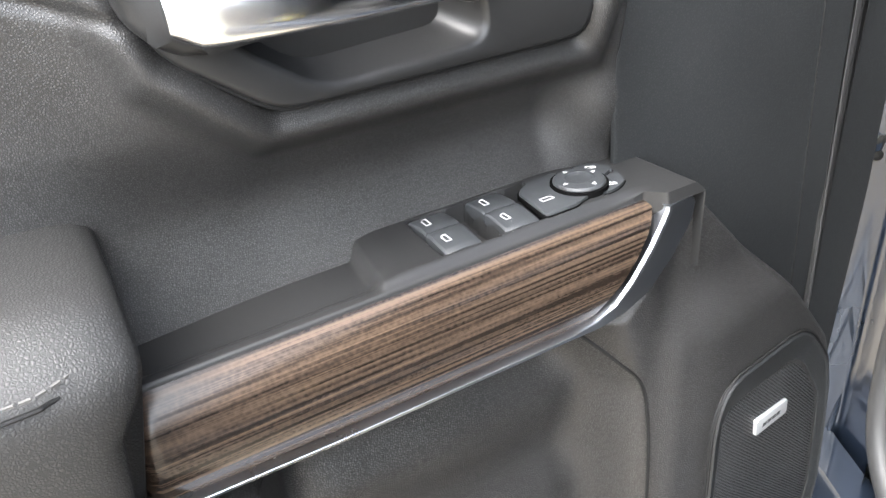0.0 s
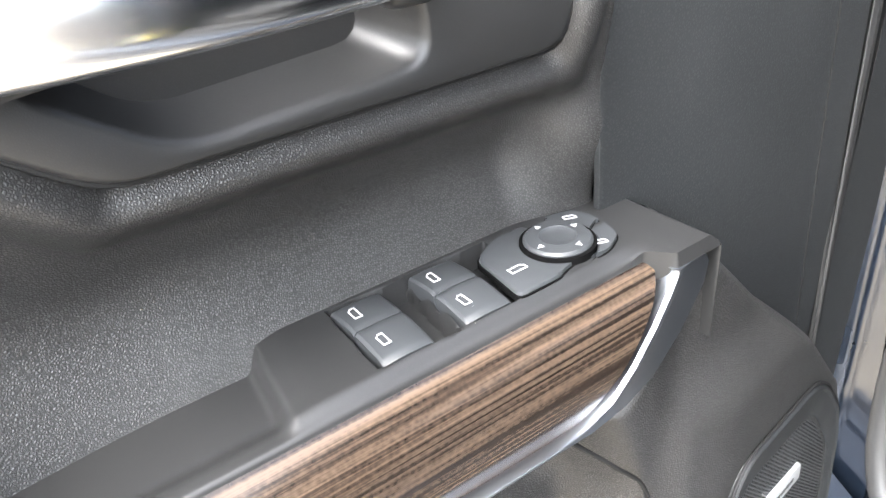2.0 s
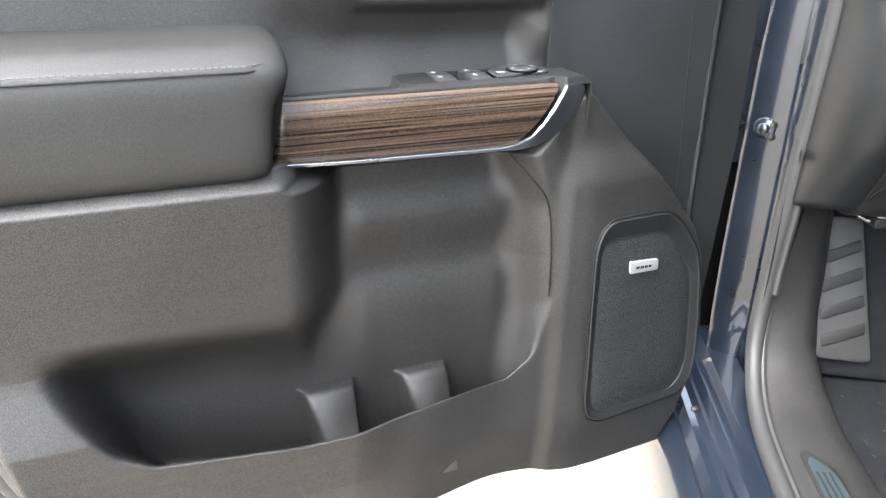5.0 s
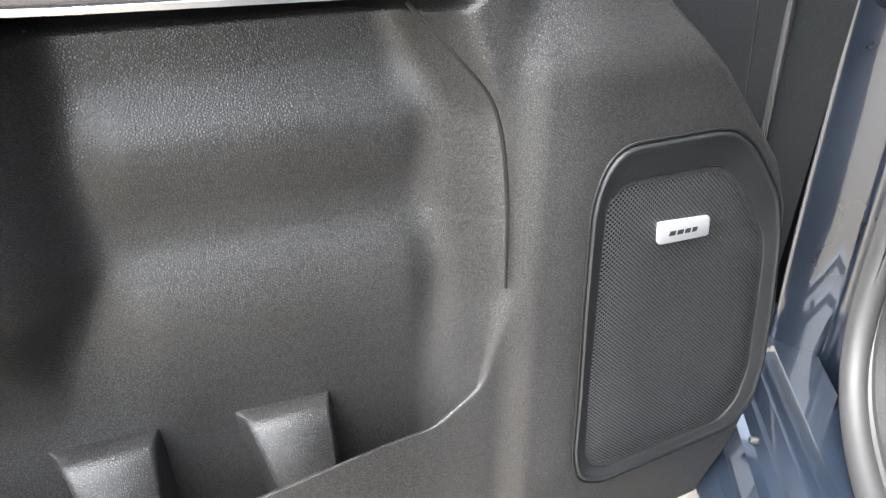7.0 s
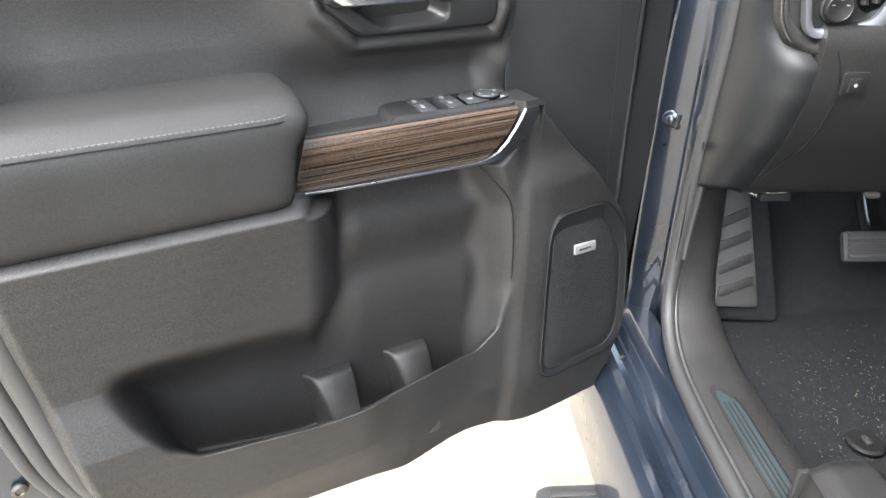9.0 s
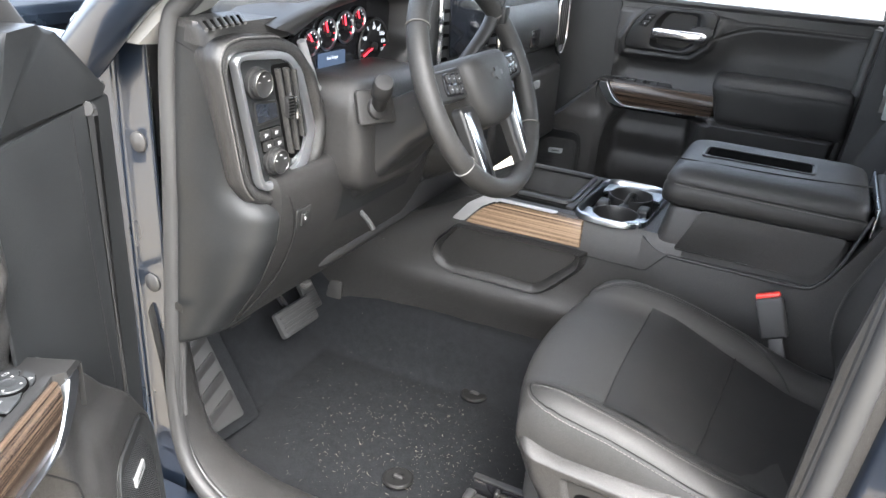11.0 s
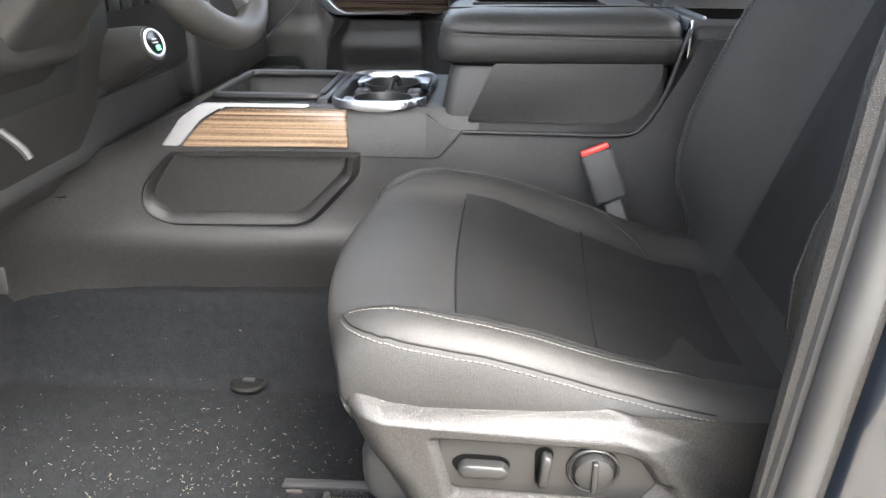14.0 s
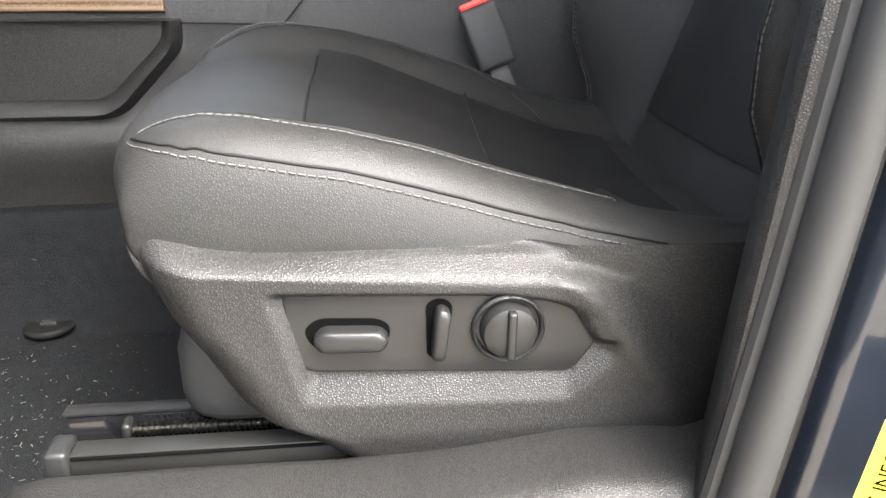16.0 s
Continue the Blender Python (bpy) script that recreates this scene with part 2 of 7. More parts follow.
def grid(fn, nu, nv, close_u=False, close_v=False):
    verts = [fn(i / (nu if close_u else nu - 1), j / (nv if close_v else nv - 1)) for j in range(nv) for i in range(nu)]
    faces = []
    for j in range(nv if close_v else nv - 1):
        for i in range(nu if close_u else nu - 1):
            a, b = i, (i + 1) % nu
            c, d = j * nu, ((j + 1) % nv) * nu
            faces.append((a + c, b + c, b + d, a + d))
    return verts, faces


def from_bm(bm):
    bmesh.ops.recalc_face_normals(bm, faces=bm.faces)
    bm.verts.index_update()
    out = [v.co.copy() for v in bm.verts], [[v.index for v in f.verts] for f in bm.faces]
    bm.free()
    return out


def join(*geos):
    verts, faces = [], []
    for v, f in geos:
        n = len(verts)
        verts += list(v)
        faces += [[i + n for i in q] for q in f]
    return verts, faces


def moved(geo, m):
    v, f = geo
    flip = m.determinant() < 0
    return [m @ Vector(p) for p in v], [list(reversed(q)) if flip else q for q in f]


def box(lo, hi, r=0.004, seg=2):
    bm = bmesh.new()
    bmesh.ops.create_cube(bm, size=1)
    lo, hi = Vector(lo), Vector(hi)
    for v in bm.verts:
        v.co = Vector([(a + b) / 2 + c * (b - a) for a, b, c in zip(lo, hi, v.co)])
    if r:
        bmesh.ops.bevel(bm, geom=bm.edges[:], offset=r, segments=seg, profile=0.5, affect="EDGES")
    return from_bm(bm)


def rounded(pts, r, n=5):
    """A closed 2D outline with its corners rounded to radius about r (one number, or one for each corner)."""
    out, k = [], len(pts)
    for i, p in enumerate(pts):
        p, a, b = Vector(p), Vector(pts[i - 1]), Vector(pts[(i + 1) % k])
        rad = r[i] if isinstance(r, (list, tuple)) else r
        d1, d2 = min(rad, (a - p).length * 0.48), min(rad, (b - p).length * 0.48)
        s, e = p + (a - p).normalized() * d1, p + (b - p).normalized() * d2
        out += [s * (1 - t) ** 2 + p * 2 * t * (1 - t) + e * t * t for t in [q / (n - 1) for q in range(n)]]
    return out


def prism(outline, depth, bevel=0.002, seg=2):
    """An outline in the local xy plane, raised by depth along z, its upper edge rounded."""
    bm = bmesh.new()
    low = [bm.verts.new((p[0], p[1], 0)) for p in outline]
    top = [bm.verts.new((p[0], p[1], depth)) for p in outline]
    n = len(outline)
    for i in range(n):
        bm.faces.new((low[i], low[(i + 1) % n], top[(i + 1) % n], top[i]))
    bm.faces.new(list(reversed(low)))
    cap = bm.faces.new(top)
    if bevel:
        bmesh.ops.bevel(bm, geom=list(cap.edges), offset=bevel, segments=seg, profile=0.5, affect="EDGES")
    return from_bm(bm)


def button_geo(outline, depth, edge=0.0025):
    """A pressed-out button: upright flank, rounded shoulder and a slightly crowned face."""
    c = Vector((sum(p[0] for p in outline) / len(outline), sum(p[1] for p in outline) / len(outline)))
    reach = min((Vector(p[:2]) - c).length for p in outline)
    secs = []
    for inset, h in ((0, 0), (0, depth - edge), (edge * 0.3, depth - edge * 0.35), (edge, depth), (reach * 0.6, depth + edge * 0.2), (reach * 0.98, depth + edge * 0.25)):
        k = 1 - inset / reach
        secs.append([(c.x + (p[0] - c.x) * k, c.y + (p[1] - c.y) * k, h) for p in outline])
    return loft(secs)


def facing(o, ex, ey):
    """A frame whose local x and y run along ex and ey, at o."""
    ex, ey = Vector(ex).normalized(), Vector(ey).normalized()
    ez = ex.cross(ey)
    return Matrix((ex, ey, ez)).transposed().to_4x4() if o is None else Matrix.Translation(o) @ Matrix((ex, ey, ez)).transposed().to_4x4()


def loft(sections, caps=True, closed=True):
    n = len(sections[0])
    verts = [p for s in sections for p in s]
    faces = []
    for j in range(len(sections) - 1):
        for i in range(n if closed else n - 1):
            k = (i + 1) % n
            faces.append((j * n + i, j * n + k, (j + 1) * n + k, (j + 1) * n + i))
    if caps:
        faces.append(list(reversed(range(n))))
        faces.append([(len(sections) - 1) * n + i for i in range(n)])
    bm = bmesh.new()
    vs = [bm.verts.new(p) for p in verts]
    for f in faces:
        try:
            bm.faces.new([vs[i] for i in f])
        except ValueError:
            pass
    return from_bm(bm)


def smooth_path(pts, n=8, closed=False):
    """Catmull-Rom through the points."""
    P = [Vector(p) for p in pts]
    out, k = [], len(P)
    for i in range(k if closed else k - 1):
        a = P[i - 1] if closed or i else P[0]
        b, c = P[i], P[(i + 1) % k]
        d = P[(i + 2) % k] if closed or i + 2 < k else P[-1]
        for q in range(n):
            t = q / n
            out.append(0.5 * ((2 * b) + (c - a) * t + (2 * a - 5 * b + 4 * c - d) * t * t + (3 * b - a - 3 * c + d) * t ** 3))
    if not closed:
        out.append(P[-1])
    return out


def tube(pts, r, n=10, closed=False, up=(0, 0, 1), flat=1.0):
    """A tube along a path; r one number or a function of the way 0..1; flat squeezes it along the side away from up."""
    P = [Vector(p) for p in pts]
    k = len(P)
    up = Vector(up)
    rings = []
    for i, p in enumerate(P):
        d = (P[(i + 1) % k] - P[i - 1]) if closed else (P[min(i + 1, k - 1)] - P[max(i - 1, 0)])
        d.normalize()
        s = d.cross(up)
        s = s.normalized() if s.length > 1e-4 else Vector((1, 0, 0))
        w = s.cross(d)
        rad = r(i / (k - 1)) if callable(r) else r
        rings.append([p + rad * (flat * math.cos(a) * s + math.sin(a) * w) for a in [2 * math.pi * q / n for q in range(n)]])
    if closed:
        rings.append(rings[0])
        return loft(rings, caps=False)
    return loft(rings)


def lathe(profile, m, n=32):
    """A profile of (radius, height) turned round the local z of m."""
    secs = [[m @ Vector((r * math.cos(a), r * math.sin(a), h)) for a in [2 * math.pi * q / n for q in range(n)]] for r, h in profile]
    return loft(secs, caps=True)


def stitches(pts, up, step=0.006, length=0.0042, r=0.0008):
    """Short raised thread dashes along a path."""
    P = [Vector(p) for p in pts]
    run, acc = [0.0], 0.0
    for a, b in zip(P, P[1:]):
        acc += (b - a).length
        run.append(acc)
    verts, faces = [], []
    up = Vector(up).normalized()
    for q in range(int(acc / step)):
        ends = []
        for s in (q * step, q * step + length):
            i = max(0, min(len(P) - 2, int(np.searchsorted(run, s)) - 1))
            t = (s - run[i]) / max(1e-6, run[i + 1] - run[i])
            ends.append(P[i].lerp(P[i + 1], t))
        d = ends[1] - ends[0]
        side = d.cross(up).normalized() * r
        n = len(verts)
        a, b = ends
        verts += [a - side, a + up * r, a + side, b - side, b + up * r, b + side]
        faces += [(n, n + 3, n + 4, n + 1), (n + 1, n + 4, n + 5, n + 2), (n, n + 1, n + 2), (n + 5, n + 4, n + 3)]
    return verts, faces


def text(words, size, m, depth=0.0002):
    """Raised lettering in the built-in font, its middle at the origin of m, lying in m's xy plane."""
    cu = bpy.data.curves.new("lettering", "FONT")
    cu.body, cu.size, cu.align_x, cu.align_y, cu.extrude = words, size, "CENTER", "CENTER", depth
    ob = bpy.data.objects.new("lettering", cu)
    me = bpy.data.meshes.new_from_object(ob)
    geo = [m @ v.co for v in me.vertices], [list(p.vertices) for p in me.polygons]
    bpy.data.objects.remove(ob)
    bpy.data.meshes.remove(me)
    bpy.data.curves.remove(cu)
    return geo


def step01(x, a, b):
    t = np.clip((x - a) / (b - a), 0, 1)
    return t * t * (3 - 2 * t)


def inside(u, z, poly, w):
    """1 inside a polygon, 0 outside, soft over the width w (a number or an array)."""
    d = np.full(u.shape, 1e9)
    sign = np.zeros(u.shape, bool)
    k = len(poly)
    for i in range(k):
        (x0, y0), (x1, y1) = poly[i], poly[(i + 1) % k]
        ex, ey = x1 - x0, y1 - y0
        t = np.clip(((u - x0) * ex + (z - y0) * ey) / (ex * ex + ey * ey), 0, 1)
        d = np.minimum(d, np.hypot(u - x0 - t * ex, z - y0 - t * ey))
        cross = ((y0 > z) != (y1 > z)) & (u < (x1 - x0) * (z - y0) / ((y1 - y0) if y1 != y0 else 1e-9) + x0)
        sign ^= cross
    d = np.where(sign, -d, d)
    t = np.clip(0.5 - d / (2 * w), 0, 1)
    return t * t * (3 - 2 * t)


def sheet(U, Z, N):
    """A grid surface from arrays of local u, n, z."""
    nv, nu = U.shape
    verts = np.stack([U, N, Z], -1).reshape(-1, 3)
    idx = np.arange(nv * nu).reshape(nv, nu)
    faces = np.stack([idx[:-1, :-1], idx[:-1, 1:], idx[1:, 1:], idx[1:, :-1]], -1).reshape(-1, 4)
    return verts.tolist(), faces.tolist()

# ---- ground and surroundings ----
def ground_fn(s, t):
    x, y = (s - 0.5) * 2, (t - 0.5) * 2
    x, y = math.copysign(abs(x) ** 3, x) * 300, math.copysign(abs(y) ** 3, y) * 300
    return (x, y, 0.004 * noise.noise((x * 0.8, y * 0.8, 0)))


structure("ground", grid(ground_fn, 81, 81), CONCRETE, "pale sandy concrete driveway slab", category="ground")

# ---- driver door, in its own metres: u from the hinge outwards, n into the cabin, z up ----
OPEN = 63.4
DOOR = pose(-0.6, 0.47, 0, 0, 0, -OPEN)


def on_n(outline, n0, depth, bevel=0.002, seg=2):
    """A plate that faces into the cabin, from an outline in (u, z)."""
    return moved(prism([(-p[0], p[1]) for p in outline], depth, bevel, seg), facing((0, n0, 0), (-1, 0, 0), (0, 0, 1)))


def on_z(outline, z0, depth, bevel=0.002, seg=2):
    """A plate that faces up, from an outline in (u, n)."""
    return moved(prism(outline, depth, bevel, seg), Matrix.Translation((0, 0, z0)))


def arr(pairs, z):
    pairs = sorted(pairs)
    return np.interp(z, [p[0] for p in pairs], [p[1] for p in pairs])


def blur(a, n, times):
    """A moving average along both axes, to round a height field."""
    for _ in range(times):
        for ax in (0, 1):
            pad = [(0, 0), (0, 0)]
            pad[ax] = (n + 1, n)
            c = np.cumsum(np.pad(a, pad, mode="edge"), axis=ax)
            a = (np.take(c, range(2 * n + 1, c.shape[ax]), axis=ax) - np.take(c, range(0, c.shape[ax] - 2 * n - 1), axis=ax)) / (2 * n + 1)
    return a


def dense(outline, step=0.005):
    """The same outline with points no further apart than step."""
    out = []
    for a, b in zip([p[:2] for p in outline], [p[:2] for p in list(outline[1:]) + [outline[0]]]):
        n = max(1, int(math.hypot(b[0] - a[0], b[1] - a[1]) / step))
        out += [(a[0] + (b[0] - a[0]) * q / n, a[1] + (b[1] - a[1]) * q / n) for q in range(n)]
    return out


def even_ring(inner, outer, c=(0.212, 0.825)):
    """The inner outline sampled where rays from its middle to the outer one cross it."""
    out = []
    for x, z in [p[:2] for p in outer]:
        dx, dz = x - c[0], z - c[1]
        best = 1.0
        for (ax, az), (bx, bz) in zip([p[:2] for p in inner], [p[:2] for p in inner[1:] + inner[:1]]):
            ex, ez = bx - ax, bz - az
            det = dx * ez - dz * ex
            if abs(det) < 1e-12:
                continue
            k = ((ax - c[0]) * ez - (az - c[1]) * ex) / det
            q = ((ax - c[0]) * dz - (az - c[1]) * dx) / det
            if k > 0 and -1e-6 <= q <= 1 + 1e-6:
                best = k
        out.append((c[0] + dx * best, c[1] + dz * best))
    return out


def front_n(u):
    """The front part of the lower trim turns away towards the hinge."""
    u = np.asarray(u, float)
    return 0.068 - 0.16 * (np.sqrt((0.318 - u) ** 2 + 0.018 ** 2) + 0.318 - u) / 2 - 0.16 * (u - 0.318 + np.sqrt((0.318 - u) ** 2 + 0.018 ** 2)) / 2


def tilted(geo):
    """Lays a plate made at n = 0.058 onto the turned front part."""
    return [(v[0], v[1] + float(0.068 - 0.16 * (0.318 - v[0])) - 0.058, v[2]) for v in geo[0]], geo[1]


def lower_panel():
    nv, nu = 330, 520
    zz = np.linspace(0.600, 1.158, nv)
    front = arr([(0.60, 0.120), (0.64, 0.098), (0.695, 0.084), (0.785, 0.080), (0.838, 0.090), (0.898, 0.102), (0.940, 0.122), (1.02, 0.192), (1.0736, 0.250), (1.143, 0.318), (1.16, 0.332)], zz)
    rear = arr([(0.60, 0.80), (0.64, 0.88), (0.68, 0.93), (0.728, 0.962), (0.785, 0.985), (0.893, 1.006), (0.99, 1.022), (1.16, 1.040)], zz)
    s = np.linspace(0, 1, nu)
    U = front[:, None] + (rear - front)[:, None] * s[None]
    Z = np.repeat(zz[:, None], nu, 1)
    block = arr([(0.60, 0.078), (0.70, 0.094), (0.80, 0.103), (0.84, 0.101), (0.900, 0.080), (0.912, 0.077), (0.93, 0.077), (1.0, 0.081), (1.078, 0.088), (1.16, 0.088)], zz)[:, None]
    nose = front_n(U) - 0.013 * step01(Z, 1.03, 1.09)
    k = step01(U, 0.40, 0.64)
    base = nose * (1 - k) + block * k
    base = base + (0.054 + 0.034 * step01(U, 0.40, 0.62) - base) * step01(U, 0.345, 0.375) * step01(U, 0.64, 0.55)
    base = base - 0.012 * step01(Z, 0.70, 0.60) * (1 - k)
    recess = [(0.44, 1.2), (0.375, 1.012), (0.366, 0.885), (0.388, 0.815), (0.425, 0.788), (0.70, 0.790), (0.85, 0.808), (0.882, 0.828), (0.922, 0.905),
              (0.90, 0.909), (0.67, 0.902), (0.640, 0.93), (0.634, 1.2)]
    w = 0.0055 + 0.016 * step01(Z, 0.81, 0.87)
    w = w + 0.012 * step01(U, 0.62, 0.66) * step01(Z, 0.90, 0.93)
    r = inside(U, Z, recess, w)
    d_in = inside(U, Z, [(0.44, 1.2), (0.398, 1.0), (0.39, 0.89), (0.405, 0.82), (0.435, 0.794), (0.70, 0.797), (0.85, 0.815), (0.878, 0.838), (0.910, 0.895),
                         (0.88, 0.899), (0.68, 0.892), (0.655, 0.93), (0.65, 1.2)], w * 1.2)
    r = 0.45 * r + 0.55 * d_in
    # the front wall slopes over a hand's breadth
    uf = arr([(0.78, 0.42), (0.815, 0.386), (0.885, 0.366), (1.012, 0.375), (1.2, 0.44)], zz)[:, None]
    r = np.minimum(r, np.clip((U - uf) / (0.020 + 0.014 * step01(Z, 0.80, 0.90)), 0, 1))
    r = blur(r, 3, 2)
    saw = 0.0
    for zr in (1.008, 0.902):
        saw = saw + 0.011 * step01(Z, zr + 0.042, zr - 0.002) * step01(Z, zr - 0.060, zr - 0.002) * step01(U, 0.640, 0.590) * step01(U, 0.385, 0.43)
    back = 0.002 + saw
    N = base * (1 - r) + back * r
    # a ledge at the top of the storage block, where the armrest sits on it
    N = N - 0.022 * step01(Z, 1.080, 1.096) * step01(U, 0.66, 0.70)
    N = N - 0.035 * step01(Z, 1.074, 1.082) * step01(U, 0.37 - 0.9 * (Z - 1.10), 0.40 - 0.9 * (Z - 1.10)) * step01(U, 0.70, 0.66)
    # cut back under the silver blade
    ub = arr([(1.083, 0.424), (1.0865, 0.406), (1.0965, 0.390), (1.119, 0.364), (1.1405, 0.343), (1.152, 0.338), (1.165, 0.336)], zz)[:, None]
    N = N - 0.035 * step01(U, ub - 0.001, ub + 0.005) * step01(Z, 1.080, 1.085) * step01(U, 0.56, 0.52)
    # nothing stands up behind the wood strip
    hide = step01(Z, 1.098, 1.110) * step01(U, 0.716, 0.706) * step01(U, 0.56, 0.60)
    N = N * (1 - hide) - 0.05 * hide
    # the rim falls away at the outline
    edge = np.minimum(U - front[:, None], rear[:, None] - U)
    N = N - 0.05 * (1 - np.sqrt(np.clip(1 - (1 - np.clip(edge / 0.018, 0, 1)) ** 2, 0, 1)))
    # the pocket goes down behind its rim
    Z2 = Z - 0.11 * r * step01(Z, 0.93, 0.80) - 0.004 * r
    # the lower edge climbs towards the latch
    foot = np.interp(U, [0.08, 0.27, 0.43, 0.62, 0.80, 1.0], [0.574, 0.590, 0.612, 0.630, 0.640, 0.62])
    Z2 = Z2 + (foot - 0.600) * step01(Z, 0.72, 0.60) * (1 - r)
    return sheet(U, Z2, N)


def upper_panel():
    nv, nu = 150, 320
    zz = np.linspace(1.095, 1.400, nv)
    front = arr([(1.09, 0.352), (1.156, 0.353), (1.228, 0.356), (1.30, 0.359), (1.40, 0.360)], zz)
    rear = arr([(1.09, 1.036), (1.40, 1.062)], zz)
    s = np.linspace(0, 1, nu)
    U = front[:, None] + (rear - front)[:, None] * s[None]
    Z = np.repeat(zz[:, None], nu, 1)
    hollow = [(1.0, 1.352), (0.76, 1.350), (0.70, 1.325), (0.655, 1.262), (0.61, 1.246), (0.40, 1.244), (0.352, 1.240), (0.325, 0.95), (1.0, 0.95)]
    r = blur(inside(U, Z, hollow, 0.050 + 0.03 * step01(U, 0.66, 0.76)), 5, 3)
    N = 0.016 - (0.044 - 0.012 * step01(U, 0.58, 0.74)) * r + 0.030 * r * step01(Z, 1.215, 1.095)
    # a soft roll swells out under the handle bezel, and the top leans outwards
    roll = inside(U, Z, [(0.668, 1.42), (0.662, 1.330), (0.645, 1.288), (0.594, 1.244), (0.378, 1.242), (0.372, 1.285), (0.398, 1.345), (0.46, 1.42)], 0.008)
    core = inside(U, Z, [(0.652, 1.42), (0.646, 1.332), (0.632, 1.295), (0.586, 1.259), (0.396, 1.258), (0.392, 1.287), (0.410, 1.337), (0.46, 1.42)], 0.007)
    N = N + 0.012 * blur(roll * (1 - core), 1, 2) * step01(Z, 1.40, 1.30)
    N = N - 0.08 * np.maximum(0, Z - 1.26)
    # the front edge flares out to meet the plain section
    near = step01(U - front[:, None], 0.055, 0.004)
    N = N * (1 - near * r) + (0.012 - 0.018 * step01(Z, 1.220, 1.165)) * near * r
    N -= 0.02 * step01(Z, 1.36, 1.40)
    # the opening behind the handle
    N -= 0.045 * inside(U, Z, [(0.628, 1.382), (0.458, 1.382), (0.415, 1.335), (0.400, 1.285), (0.404, 1.268), (0.583, 1.268), (0.625, 1.30), (0.640, 1.335)], 0.004)
    # the fold along the stitched seam
    seam = np.interp(U, [0.645, 0.71, 0.76, 0.90], [1.3150, 1.3465, 1.3600, 1.3620])
    N -= 0.003 * np.exp(-((Z - seam) / 0.0035) ** 2) * step01(U, 0.62, 0.64)
    edge = np.minimum((U - front[:, None]) * 2.5, rear[:, None] - U)
    N -= 0.014 * (1 - np.sqrt(np.clip(1 - (1 - np.clip(edge / 0.014, 0, 1)) ** 2, 0, 1)))
    Z = Z - 0.006 * 4 * r * (1 - r) * step01(Z, 1.15, 1.20)
    return sheet(U, Z, N)


def armrest():
    secs = []
    prof = rounded([(-0.045, 1.228), (0.058, 1.221), (0.084, 1.1995), (0.0885, 1.184), (0.084, 1.100), (0.070, 1.086), (-0.045, 1.082)], [0.01, 0.022, 0.010, 0.02, 0.022, 0.016, 0.002], 6)
    cy, cz = 0.01, 1.155
    for u, k in ((0.6995, 0.84), (0.701, 0.89), (0.7045, 0.94), (0.711, 0.975), (0.722, 0.995), (0.735, 1.0), (0.78, 1.0), (0.84, 1.0), (0.90, 1.0), (0.96, 1.0), (1.02, 1.0), (1.036, 0.985), (1.044, 0.95), (1.048, 0.88)):
        # the pad reaches forward over the end of the wood
        lean = max(0.0, 0.735 - u) / 0.0355
        secs.append([(u - 0.021 * lean * step01(p[1], 1.148, 1.205), cy + (p[0] - cy) * (1 - (1 - k) * 0.8), cz + (p[1] - cz) * k) for p in prof])
    return loft(secs)


def wood_strip():
    """A bowed veneer with rounded upper edge and slanted front end."""
    nu, nv = 60, 16
    V, F = [], []
    for j in range(nv):
        t = j / (nv - 1)
        for i in range(nu):
            s = i / (nu - 1)
            z0, z1 = 1.0965 - 0.008 * (1 - s), 1.1600
            z = z0 + (z1 - z0) * t
            uf = 0.440 - 0.071 * min(1, max(0, (z - 1.086) / 0.074)) ** 0.75
            u = uf + (0.699 - uf) * s
            n = 0.052 + 0.008 * math.sin(math.pi * t ** 0.9) - 0.0085 * max(0, (t - 0.74) / 0.26) ** 2
            n -= 0.014 * max(0, (s - 0.962) / 0.038) ** 2.2
            V.append((u, n, z))
    F = [(j * nu + i, j * nu + i + 1, (j + 1) * nu + i + 1, (j + 1) * nu + i) for j in range(nv - 1) for i in range(nu - 1)]
    k = len(V)
    V += [(u, n - 0.006, z) for u, n, z in V]
    F += [(k + d, k + c, k + b, k + a) for a, b, c, d in F]
    rim = [i for i in range(nu)] + [j * nu + nu - 1 for j in range(1, nv)] + [(nv - 1) * nu + i for i in range(nu - 2, -1, -1)] + [j * nu for j in range(nv - 2, 0, -1)]
    F += [(a, a + k, b + k, b) for a, b in zip(rim, rim[1:] + rim[:1])]
    return V, F


